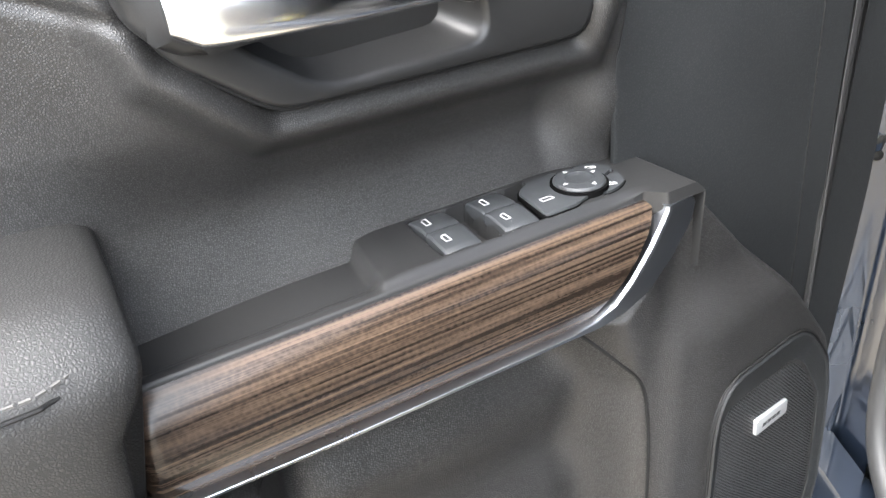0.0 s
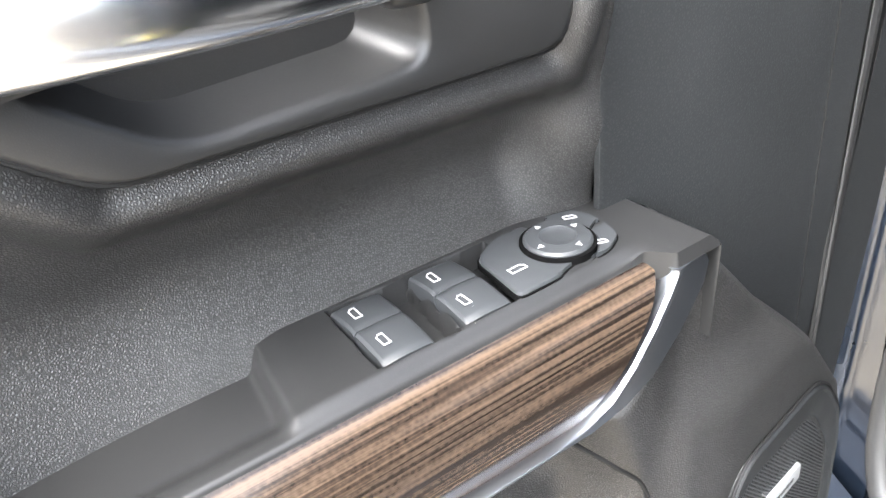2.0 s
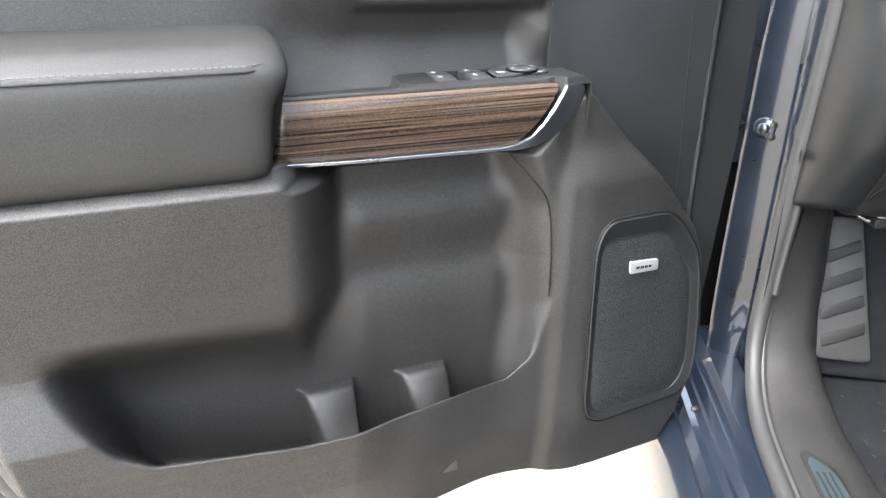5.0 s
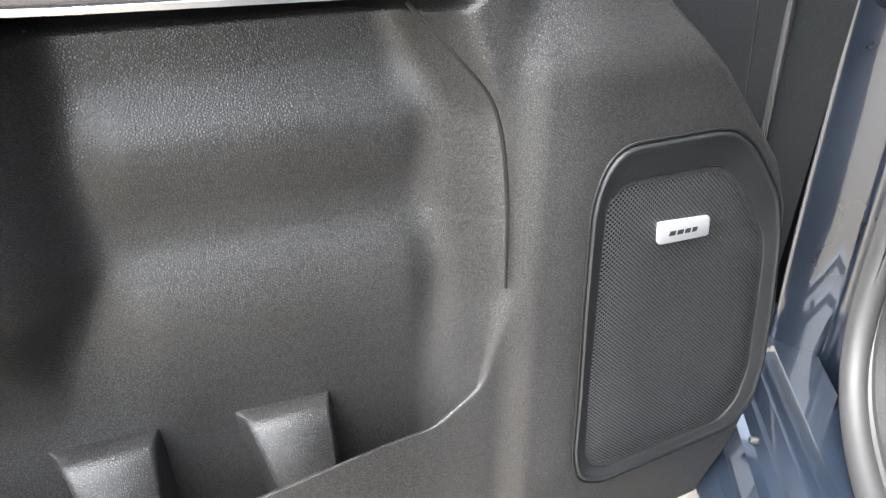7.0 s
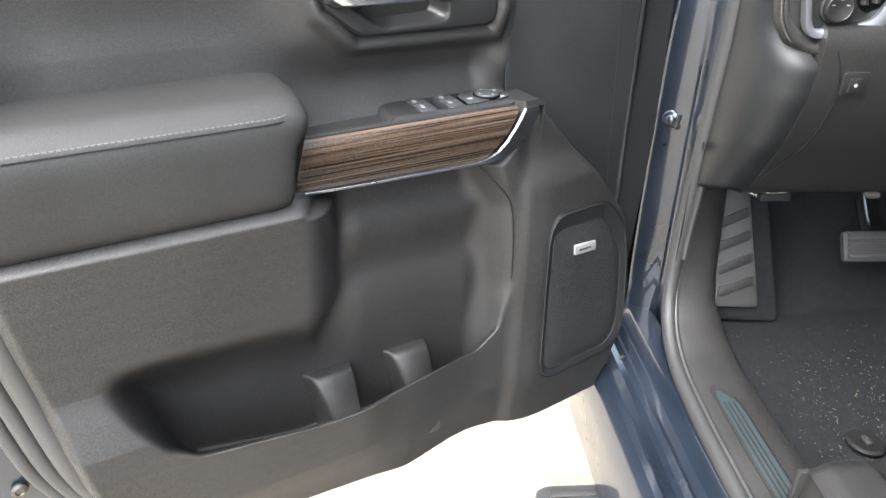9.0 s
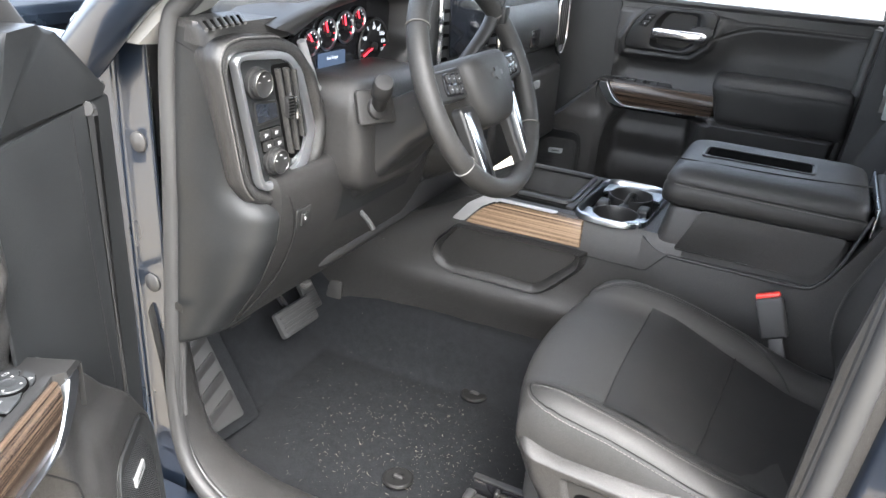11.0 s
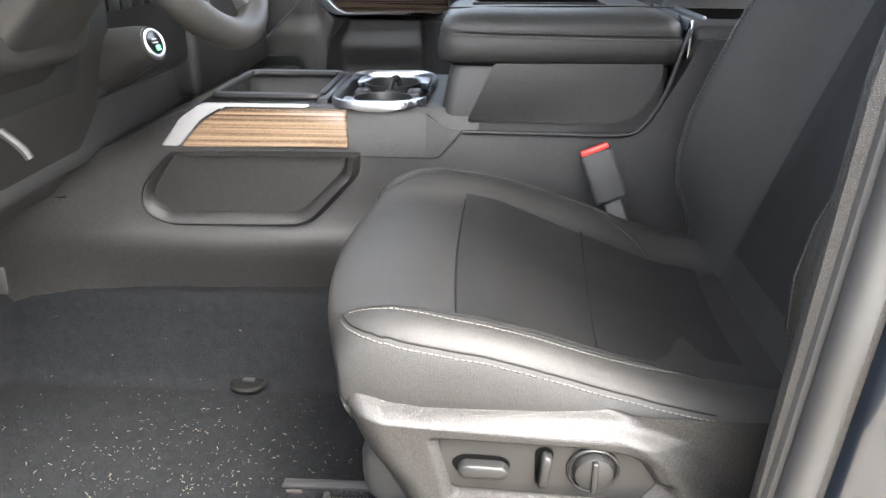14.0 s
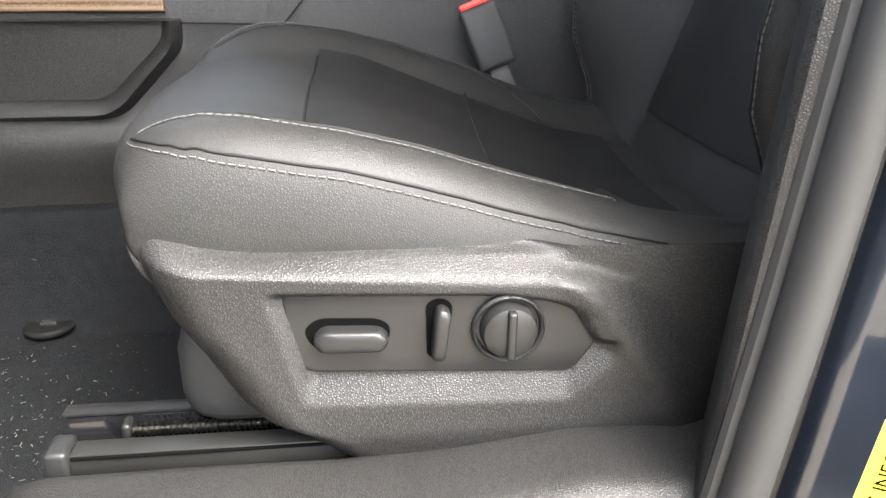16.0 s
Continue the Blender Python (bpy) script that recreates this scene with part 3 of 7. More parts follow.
def build_door():
    d = thing("vehicle_door", None, "open driver door with black trim, woodgrain strip and speaker", "car door", kind="thing", m=DOOR)
    shell = rounded([(0.09, 0.60), (0.12, 0.575), (0.94, 0.535), (1.17, 0.60), (1.21, 0.85), (1.22, 1.20), (1.22, 1.405), (0.09, 1.405)], [0.04, 0.08, 0.12, 0.10, 0.1, 0.1, 0.01, 0.02], 6)
    part("shell", on_n(shell, -0.135, 0.070, 0.012, 3), PAINT, d, "dark blue metallic painted door shell")
    lip = rounded([(0.11, 0.585), (0.10, 0.578), (0.85, 0.566), (1.02, 0.68), (1.058, 0.85), (1.075, 1.20), (1.075, 1.40), (0.11, 1.40)], [0.04, 0.08, 0.12, 0.10, 0.1, 0.1, 0.01, 0.02], 6)
    inset = [(0.58 + (p[0] - 0.58) * 0.94, 0.98 + (p[1] - 0.98) * 0.93) for p in lip]
    part("inner_flange", loft([[(p[0], n, p[1]) for p in o] for o, n in ((inset, -0.066), (lip, -0.066), (lip, -0.004), (inset, -0.001), (inset, -0.066))], caps=False), SEAL, d, "grey-black flange behind the trim panel", 30)
    seal = [(p[0], 0.006, p[1]) for p in rounded([(0.125, 1.39), (0.125, 0.60), (0.85, 0.580), (0.995, 0.68), (1.036, 0.85), (1.060, 1.20), (1.066, 1.39)], [0.01, 0.04, 0.14, 0.10, 0.1, 0.1, 0.01], 6)]
    part("weather_seal", tube(seal, 0.009, 8), RUBBER, d, "black rubber seal round the door")
    for du, n, rad in ((0.006, 0.030, 0.017), (0.034, 0.012, 0.012), (0.056, 0.000, 0.010)):
        run = smooth_path([(0.80 + du, n, 0.590 - du * 0.5), (0.88 + du, n, 0.632 - du * 0.5), (0.93 + du, n, 0.676 - du * 0.4), (0.962 + du, n, 0.728), (0.985 + du, n, 0.785), (1.006 + du, n, 0.893), (1.022 + du, n, 0.99), (1.036 + du, n, 1.12), (1.050 + du, n, 1.26), (1.060 + du, n, 1.39)], 6)
        part("edge_seal", tube(run, rad, 10, False, (0, 1, 0)), SEAL, d, "grey rubber seal along the door's rear edge", 60)
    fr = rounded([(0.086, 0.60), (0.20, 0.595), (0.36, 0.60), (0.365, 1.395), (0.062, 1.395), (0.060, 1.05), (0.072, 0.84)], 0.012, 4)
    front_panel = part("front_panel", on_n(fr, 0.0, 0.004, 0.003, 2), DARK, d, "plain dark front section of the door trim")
    part("seam", tube([(0.1710, 0.0035, 1.39), (0.1675, 0.0035, 1.29), (0.1610, 0.0035, 1.17), (0.1540, 0.0035, 1.06), (0.148, 0.0035, 0.97)], 0.0012, 6), SEAM, front_panel)
    part("lower_panel", lower_panel(), PLASTIC, d, "moulded lower panel with map pocket", 60)
    part("upper_panel", upper_panel(), VINYL, d, "grained vinyl upper panel", 60)
    rest = part("armrest", armrest(), LEATHER, d, "padded black armrest with grey stitching", 50)
    st = smooth_path([(1.035, 0.0835, 1.1985), (0.90, 0.0840, 1.1985), (0.74, 0.0840, 1.1985), (0.714, 0.0815, 1.1985), (0.701, 0.071, 1.1985), (0.696, 0.050, 1.1985)], 12)
    part("stitching", stitches([Vector(p) + Vector((0, 0.002, 0.0035)) for p in st], (0, 0.8, 0.6)), THREAD, rest)
    part("seam", tube([Vector(p) + Vector((0, 0.0025, -0.002)) for p in st], 0.001, 6), SEAM, rest)
    up = smooth_path([(1.05, 0.0046, 1.3655), (0.90, 0.0046, 1.3655), (0.76, 0.0048, 1.3635), (0.71, 0.0056, 1.350), (0.645, 0.0085, 1.3185)], 12)
    part("stitching", stitches(up, (0, 1, 0.1)), THREAD, d)
    part("stitching", stitches([(0.394, 0.0125, 1.310), (0.372, 0.0115, 1.309), (0.356, 0.004, 1.309)], (0, 1, 0)), THREAD, d)
    # recess seam
    sm = smooth_path([(0.432, 0.049, 1.083), (0.405, 0.0575, 1.052), (0.381, 0.0585, 1.018), (0.371, 0.0575, 0.96), (0.369, 0.057, 0.89)], 10)
    part("seam", tube(sm, 0.0013, 6), SEAM, d)
    part("seam", tube(smooth_path([(0.6285, 0.0035, 1.0746), (0.6310, 0.0045, 1.036), (0.6330, 0.0055, 0.9978), (0.6355, 0.0060, 0.945), (0.6370, 0.0060, 0.905)], 8), 0.0012, 6), SEAM, d)
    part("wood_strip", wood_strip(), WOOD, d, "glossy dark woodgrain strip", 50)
    part("silver_trim", trim_blade(), TRIM_CHROME, d, "bright silver trim under the woodgrain, wide blade at its front", 25)
    pod = part("switch_pod", ledge_top(), SMOOTH, d, "black switch pod with window and mirror controls", 50)
    for uc in (0.5015, 0.4605):
        for n0, n1 in ((-0.0118, 0.0103), (0.0109, 0.0345)):
            sw = part("window_switch", rocker(uc, n0, n1), SWITCH, pod, "grey-black rocker window switch")
            gm_ = facing((uc + 0.0045, (n0 + n1) / 2, rock_z((n0 + n1) / 2) + 0.0006), (-1, 0, 0), (0, -1, 0))
            part("symbol", moved(glyph_window(0.9), gm_ @ Matrix.Rotation(radians(90), 4, "Z")), WHITE, sw)
    lock = rounded([(0.4400, 0.0), (0.4235, -0.0085), (0.404, -0.0105), (0.399, 0.030), (0.4165, 0.0340), (0.4205, 0.0362), (0.4445, 0.0362)], 0.004, 4)
    swell = lambda o, c, w: [(p[0] + (p[0] - c[0]) * w, p[1] + (p[1] - c[1]) * w) for p in o]
    part("control_gap", on_z(swell(lock, (0.421, 0.013), 0.045), 1.1630, 0.0027, 0), GAP, pod)
    lk = part("mirror_base", on_z(lock, 1.1635, 0.004, 0.0015, 2), SWITCH, pod)
    part("symbol", moved(glyph_window(), facing((0.432, 0.020, 1.1677), (-1, 0, 0), (0, -1, 0))), WHITE, lk)
    mk = Matrix.Translation((0.403, 0.0155, 1.1635))
    part("mirror_ring", lathe([(0.0, 0), (0.0186, 0), (0.0186, 0.0056), (0.0170, 0.0058), (0.0, 0.005)], mk, 40), GAP, pod)
    knob = part("mirror_knob", lathe([(0.0, 0), (0.0168, 0), (0.0168, 0.0065), (0.0156, 0.0078), (0.0092, 0.0084), (0.0084, 0.0078), (0.004, 0.0074), (0.0, 0.0074)], mk, 40), SWITCH, pod, "round mirror adjuster with white arrows")
    for a in range(4):
        ang = radians(90 * a + 8)
        tri = [(-0.0017, -0.0012), (0.0017, -0.0012), (0.0, 0.0018)]
        mm = mk @ Matrix.Translation((0.0127 * math.cos(ang), 0.0127 * math.sin(ang), 0.0079)) @ Matrix.Rotation(ang - radians(90), 4, "Z")
        part("arrow", moved(prism(tri, 0.0003, 0), mm), WHITE, knob)
    for far, a0, a1 in (([(0.3915, -0.0085), (0.3760, -0.0055), (0.3715, 0.0050), (0.3722, 0.0135)], 178, 252), ([(0.3722, 0.0150), (0.3765, 0.0290), (0.3880, 0.0350), (0.3985, 0.0358)], 98, 174)):
        ring = [(0.403 + 0.0202 * math.cos(radians(a0 + (a1 - a0) * q / 8)), 0.0150 + 0.0202 * math.sin(radians(a0 + (a1 - a0) * q / 8))) for q in range(9)]
        part("control_gap", on_z(swell(rounded(far, 0.003, 3) + ring, (0.399, 0.0150), 0.035), 1.1630, 0.0027, 0), GAP, pod)
        bt = part("mirror_button", on_z(rounded(far, 0.003, 3) + ring, 1.1640, 0.0034, 0), SWITCH, pod)
        c = Vector((sum(p[0] for p in far) / 4 + 0.004, sum(p[1] for p in far) / 4, 1.1676))
        part("symbol", moved(glyph_window(0.75), facing(c, (-0.9, 0.4, 0), (-0.4, -0.9, 0))), WHITE, bt)
    # pull handle and its bezel
    bez = rounded([(0.652, 1.376), (0.636, 1.388), (0.455, 1.388), (0.41, 1.335), (0.392, 1.285), (0.398, 1.262), (0.585, 1.262), (0.632, 1.297), (0.646, 1.335)], 0.012, 5)
    bez = dense(bez)
    cup_o = rounded([(0.604, 1.379), (0.502, 1.379), (0.474, 1.345), (0.466, 1.272), (0.562, 1.268), (0.604, 1.298)], 0.014, 5)
    cup_i = rounded([(0.590, 1.372), (0.512, 1.372), (0.492, 1.345), (0.482, 1.282), (0.564, 1.278), (0.590, 1.298)], 0.012, 5)
    mid = (0.537, 1.326)
    co, ci = even_ring(cup_o, bez, mid), even_ring(cup_i, bez, mid)

    def at_n(o, n, k=1.0):
        return [(mid[0] + (p[0] - mid[0]) * k, n, mid[1] + (p[1] - mid[1]) * k) for p in o]

    bz = part("handle_bezel", loft([at_n(bez, -0.004), at_n(bez, 0.0165), at_n(bez, 0.0195, 0.985), at_n(bez, 0.0205, 0.96), at_n(co, 0.0205, 1.03), at_n(co, 0.0195, 1.0), at_n(co, 0.0165, 0.975), at_n(ci, -0.004, 1.02), at_n(ci, -0.009, 0.97), at_n(ci, -0.010, 0.5), at_n(ci, -0.010, 0.02)]), SMOOTH, d, "satin black bezel round the door handle", 50)
    part("bezel_seam", tube([(mid[0] + (p[0] - mid[0]) * 1.008, 0.0150 - 0.08 * max(0, p[1] - 1.26), mid[1] + (p[1] - mid[1]) * 1.012) for p in bez], 0.0014, 6, True, (0, 1, 0)), SEAM, bz)
    part("handle_mount", on_n(rounded([(0.645, 1.345), (0.585, 1.345), (0.575, 1.330), (0.575, 1.300), (0.625, 1.296), (0.645, 1.315)], 0.012, 5), 0.016, 0.014, 0.006, 3), SMOOTH, bz)
    secs = []
    for i in range(15):
        t = i / 14
        u = 0.628 - 0.153 * t
        n = 0.034 + 0.008 * math.sin(math.pi * t)
        k = min(1, 0.55 + 6 * t, 0.75 + 4 * (1 - t))
        secs.append([(u, n + 0.0065 * k * math.cos(a) ** 1 * 1.0, 1.316 + 0.0150 * k * math.copysign(abs(math.sin(a)) ** 0.7, math.sin(a))) for a in [2 * math.pi * q / 20 for q in range(20)]])
    part("door_handle", loft(secs), CHROME, d, "bright chrome pull handle", 50)
    part("handle_foot", box((0.468, 0.018, 1.296), (0.490, 0.036, 1.328), 0.006, 3), SMOOTH, bz)
    lw = rounded([(0.475, 1.367), (0.448, 1.366), (0.426, 1.331), (0.449, 1.327), (0.459, 1.340)], 0.003, 3)
    part("button_well", on_n(lw, 0.0185, 0.0022, 0.0005), GAP, bz)
    for o in ([(0.472, 1.364), (0.451, 1.363), (0.442, 1.349), (0.462, 1.350)], [(0.461, 1.347), (0.441, 1.346), (0.429, 1.332), (0.447, 1.330)]):
        lb = part("lock_button", on_n(rounded(o, 0.002, 3), 0.0185, 0.004, 0.001), SMOOTH, bz)
        cx, cz = sum(p[0] for p in o) / 4, sum(p[1] for p in o) / 4
        part("symbol", on_n([(cx - 0.002, cz - 0.003), (cx + 0.002, cz - 0.003), (cx + 0.002, cz + 0.001), (cx - 0.002, cz + 0.001)], 0.0222, 0.0004, 0), WHITE, lb)
    # speaker
    ring_o = [(0.3076, 0.784), (0.3110, 0.8686), (0.3125, 0.945), (0.305, 0.9709), (0.290, 0.9834), (0.207, 0.9794), (0.189, 0.9749), (0.166, 0.9577), (0.132, 0.9149), (0.117, 0.8741), (0.105, 0.8011), (0.0975, 0.7355), (0.101, 0.692), (0.122, 0.672), (0.275, 0.679), (0.299, 0.693), (0.3065, 0.722)]
    ring_i = [(0.2987, 0.786), (0.3005, 0.8652), (0.3018, 0.942), (0.2958, 0.9539), (0.2825, 0.9583), (0.2085, 0.9533), (0.1911, 0.9478), (0.1732, 0.9316), (0.1365, 0.8792), (0.1290, 0.8515), (0.1235, 0.8075), (0.1145, 0.7361), (0.1215, 0.7010), (0.139, 0.6855), (0.2685, 0.6905), (0.2870, 0.7000), (0.2955, 0.7196)]
    ro = dense(rounded(ring_o, 0.012, 5))
    ri = even_ring(rounded(ring_i, 0.008, 5), ro)
    cm = (0.212, 0.825)
    grow = lambda o, n, k: [(cm[0] + (p[0] - cm[0]) * k, n, cm[1] + (p[1] - cm[1]) * k) for p in o]
    part("speaker_surround", tilted(loft([grow(ro, 0.046, 1.012), grow(ro, 0.0588, 1.012), grow(ro, 0.0612, 1.004), grow(ro, 0.0618, 0.994), grow(ro, 0.0606, 0.982), grow(ro, 0.0596, 0.972), grow(ri, 0.0596, 1.02), grow(ri, 0.0580, 1.006), grow(ri, 0.052, 1.0)], caps=False)), DARK, d, "smooth black speaker surround with a raised lip", 60)
    part("speaker_gap", tilted(tube([(p[0], 0.0592, p[2]) for p in grow(ro, 0, 1.022)], 0.0012, 6, True, (0, 1, 0))), SEAM, d)
    gl = [[(0.21 + (p[0] - 0.21) * k, 0.0545 + 0.0062 * math.sqrt(max(0, 1 - k ** 10)) + (0.001 if k < 0.9 else 0), 0.83 + (p[1] - 0.83) * k) for p in ri] for k in (1.0, 0.992, 0.975, 0.95, 0.90, 0.8, 0.6, 0.3, 0.0005)]
    gr_ = part("speaker_grille", tilted(loft(gl, caps=False)), GRILLE, d, "fine perforated black speaker grille")
    bo = rounded([(0.2565, 0.9230), (0.2545, 0.9050), (0.2045, 0.9000), (0.2062, 0.9165)], 0.003, 4)
    bd = part("badge", tilted(on_n(bo, 0.0612, 0.0035, 0.001)), SATIN, gr_, "small silver speaker badge")
    for a, b in ((0.2455, 0.2395), (0.2380, 0.2320), (0.2305, 0.2250), (0.2235, 0.2185)):
        k0, k1 = (0.2545 - a) * -0.10, (0.2545 - b) * -0.10
        part("badge_mark", tilted(on_n([(a, 0.9112 + k0), (a - 0.0006, 0.9148 + k0), (b - 0.0006, 0.9148 + k1), (b, 0.9112 + k1)], 0.0646, 0.0003, 0)), TRACK, bd)
    # dividers in the map pocket
    for u0, u1 in ((0.492, 0.553), (0.616, 0.678)):
        secs = []
        for z, h in ((0.792, 0.006), (0.7915, 0.015), (0.790, 0.020), (0.786, 0.024), (0.780, 0.028), (0.768, 0.034), (0.74, 0.044), (0.70, 0.056), (0.661, 0.066)):
            sl = 0.24 * max(0, 0.797 - z)
            a, b = u0 - 0.02 * max(0, 0.797 - z), u1 - min(0.020, sl)
            secs.append([(a - 0.006, -0.004, z), (a - 0.001, 0.003 + 0.35 * h, z), (a + 0.001, 0.003 + 0.85 * h, z), (a + 0.004, 0.003 + h, z),
                         (b - 0.006, 0.003 + h, z), (b - 0.001, 0.003 + 0.90 * h, z), (b + 0.002, 0.003 + 0.5 * h, z), (b + 0.014, -0.004, z)])
        part("pocket_divider", loft(secs), PLASTIC, d, "moulded divider in the map pocket", 60)
    # rear edge hardware
    part("bolt", lathe([(0, 0), (0.011, 0), (0.011, 0.004), (0.006, 0.006), (0.005, 0.004), (0, 0.004)], facing((1.062, -0.062, 0.700), (-1, 0, 0), (0, 0, 1)), 20), STEEL, d, "steel bolt in the door edge")
    part("latch", box((1.062, -0.03, 0.985), (1.092, -0.004, 1.045), 0.004), GLOSS, d, "black door latch")
    # window frame and glass above the belt
    fr_pts = smooth_path([(0.10, -0.05, 1.40), (0.30, -0.055, 1.60), (0.50, -0.075, 1.76), (0.75, -0.085, 1.82), (1.02, -0.085, 1.83), (1.07, -0.08, 1.76), (1.09, -0.05, 1.40)], 8)
    part("window_frame", tube(fr_pts, 0.024, 10, False, (0, 1, 0)), RUBBER, d, "black window frame")
    part("window_glass", on_n(rounded([(0.14, 1.39), (0.33, 1.60), (0.52, 1.745), (0.75, 1.80), (1.02, 1.81), (1.065, 1.39)], 0.02, 3), -0.075, 0.004, 0), GLASS, d).visible_shadow = False
    part("belt_strip", tube([(0.06, -0.010, 1.402), (0.36, -0.006, 1.403), (1.07, -0.006, 1.403)], 0.010, 8, False, (0, 1, 0)), RUBBER, d)
    part("mirror_sail", on_n(rounded([(0.06, 1.395), (0.34, 1.395), (0.30, 1.50), (0.20, 1.50)], 0.02, 4), -0.045, 0.05, 0.01, 2), DARK, d, "dark corner cover at the front of the window")
    return d


def trim_blade():
    """A two-faceted silver band: thin under the wood, widening to a slanted blade at its front."""
    rows = [(0.3700, 1.1572, 0.3480, 1.1568), (0.3694, 1.1562, 0.3440, 1.1545), (0.3698, 1.1540, 0.3422, 1.1510), (0.3735, 1.1470, 0.3440, 1.1395), (0.3830, 1.1310, 0.3600, 1.1160), (0.3960, 1.1140, 0.3790, 1.0975), (0.4100, 1.1010, 0.3990, 1.0895), (0.4260, 1.0950, 0.4210, 1.0865), (0.4460, 1.0925, 0.4440, 1.0875), (0.60, 1.0945, 0.60, 1.0902), (0.7000, 1.0980, 0.7000, 1.0938)]
    secs = []
    for ui, zi, uo, zo in rows:
        at = lambda k, n: (ui + (uo - ui) * k, n, zi + (zo - zi) * k)
        secs.append([at(0.0, 0.040), at(0.0, 0.0580), at(0.05, 0.0598), at(0.13, 0.0602), at(0.18, 0.0596), at(0.92, 0.0582), at(1.0, 0.0560), at(1.0, 0.036)])
    return loft(secs)


def ledge_top():
    """The top of the trim behind the wood, swelling to the switch pod, with its two switch wells."""
    nu, nn = 340, 96
    U, S = np.meshgrid(np.linspace(0.336, 0.702, nu), np.linspace(0, 1, nn))
    # its front corner covers the top of the silver blade
    cover = 0.0125 * step01(U, 0.377, 0.367)
    drop_n = step01(U, 0.366, 0.400)
    N = -0.046 + (0.092 + cover) * S
    rear = 0.551 + 0.12 * N - 0.022 * step01(N, -0.016, -0.040)
    pod = step01(U, rear + 0.005, rear - 0.003) * (0.80 + 0.20 * step01(U, rear + 0.004, rear - 0.016))
    ledge = 1.1530 + 0.0085 * step01(N, 0.022, 0.040)
    z = ledge + (1.1653 - 0.0038 * drop_n * step01(N, 0.036, 0.0445) - ledge) * pod
    z = z - 0.0025 * drop_n * step01(N, 0.0435, 0.0460) - 0.006 * step01(U, 0.345, 0.336)
    wells = 0.0
    for a, b in ((0.4740, 0.5140), (0.4285, 0.4725)):
        wells = np.maximum(wells, inside(U, N, [(a - 0.002, -0.0132), (b - 0.001, -0.0138), (b + 0.0015, 0.0345), (a + 0.002, 0.0358)], 0.0009))
    z = z - 0.0125 * wells
    V = np.stack([U, N, z], -1)
    # a skirt all round
    V[0, :, 2] = V[:, 0, 2] = V[:, -1, 2] = 1.10
    V[-1, :, 2] = 1.10 + 0.057 * cover[0] / 0.0125
    idx = np.arange(nu * nn).reshape(nn, nu)
    F = np.stack([idx[:-1, :-1], idx[:-1, 1:], idx[1:, 1:], idx[1:, :-1]], -1).reshape(-1, 4)
    return V.reshape(-1, 3).tolist(), F.tolist()


def rocker(uc, n0, n1):
    """A paddle switch, crowned across the door's length, its flank curving down into the well."""
    secs = []
    for i in range(13):
        n = n0 + (n1 - n0) * i / 12
        h = rock_z(n) - (0.0009 if i in (0, 12) else 0.0002 if i in (1, 11) else 0)
        a, b = uc - 0.0122, uc + 0.0115
        secs.append([(a - 0.0045, n, 1.1535), (a - 0.0030, n, h - 0.0060), (a - 0.0004, n, h - 0.0010), (a + 0.0012, n, h), (uc, n, h + 0.0004), (b - 0.0012, n, h), (b, n, h - 0.0012), (b + 0.0004, n, 1.1535)])
    return loft(secs)


def rock_z(n):
    return 1.1650 + 0.0028 * math.cos((n - 0.009) / 0.0235 * 1.35)


def glyph_window(k=1.0):
    """A door-window outline of thin raised strokes."""
    o = [(-0.0042, -0.0018), (0.0042, -0.0018), (0.0042, 0.0004), (0.0026, 0.0019), (-0.0042, 0.0019)]
    geos = []
    for (x0, y0), (x1, y1) in zip(o, o[1:] + o[:1]):
        a, b = Vector((x0, y0)) * k, Vector((x1, y1)) * k
        dd = (b - a).normalized() * 0.0003
        s = Vector((-dd.y, dd.x))
        geos.append(prism([a - dd - s, b + dd - s, b + dd + s, a - dd + s], 0.0003, 0))
    return join(*geos)


driver_door = build_door()
passenger_door = copy_thing(driver_door, Matrix(((1, 0, 0, -0.683), (0, -1, 0, 2.111), (0, 0, 1, 0.042), (0, 0, 0, 1))))
tagged(passenger_door, "closed passenger door with black trim and woodgrain strip", "car door")

# ---- cab body: hinge pillar, sill, floor, rear pillar, roof, outer panels ----
def smooth_at(z, zs, vs):
    """A gently curved run through the values."""
    return sum(np.interp(z + d, zs, vs) for d in (-0.08, -0.04, 0, 0.04, 0.08)) / 5


def pillar_section(z):
    k = float(smooth_at(z, [0.55, 0.75, 1.0, 1.2, 1.5], [0.006, 0.0, 0.002, 0.004, 0.030]))
    return rounded([(-0.80, 0.540 + k), (-0.735, 0.476 + k), (-0.720, 0.471 + k), (-0.703, 0.500 + k * 0.6), (-0.690, 0.531 + k * 0.3), (-0.622, 0.534), (-0.66, 0.575), (-0.80, 0.60)],
                   [0.01, 0.006, 0.008, 0.02, 0.008, 0.01, 0.004, 0.004], 5)


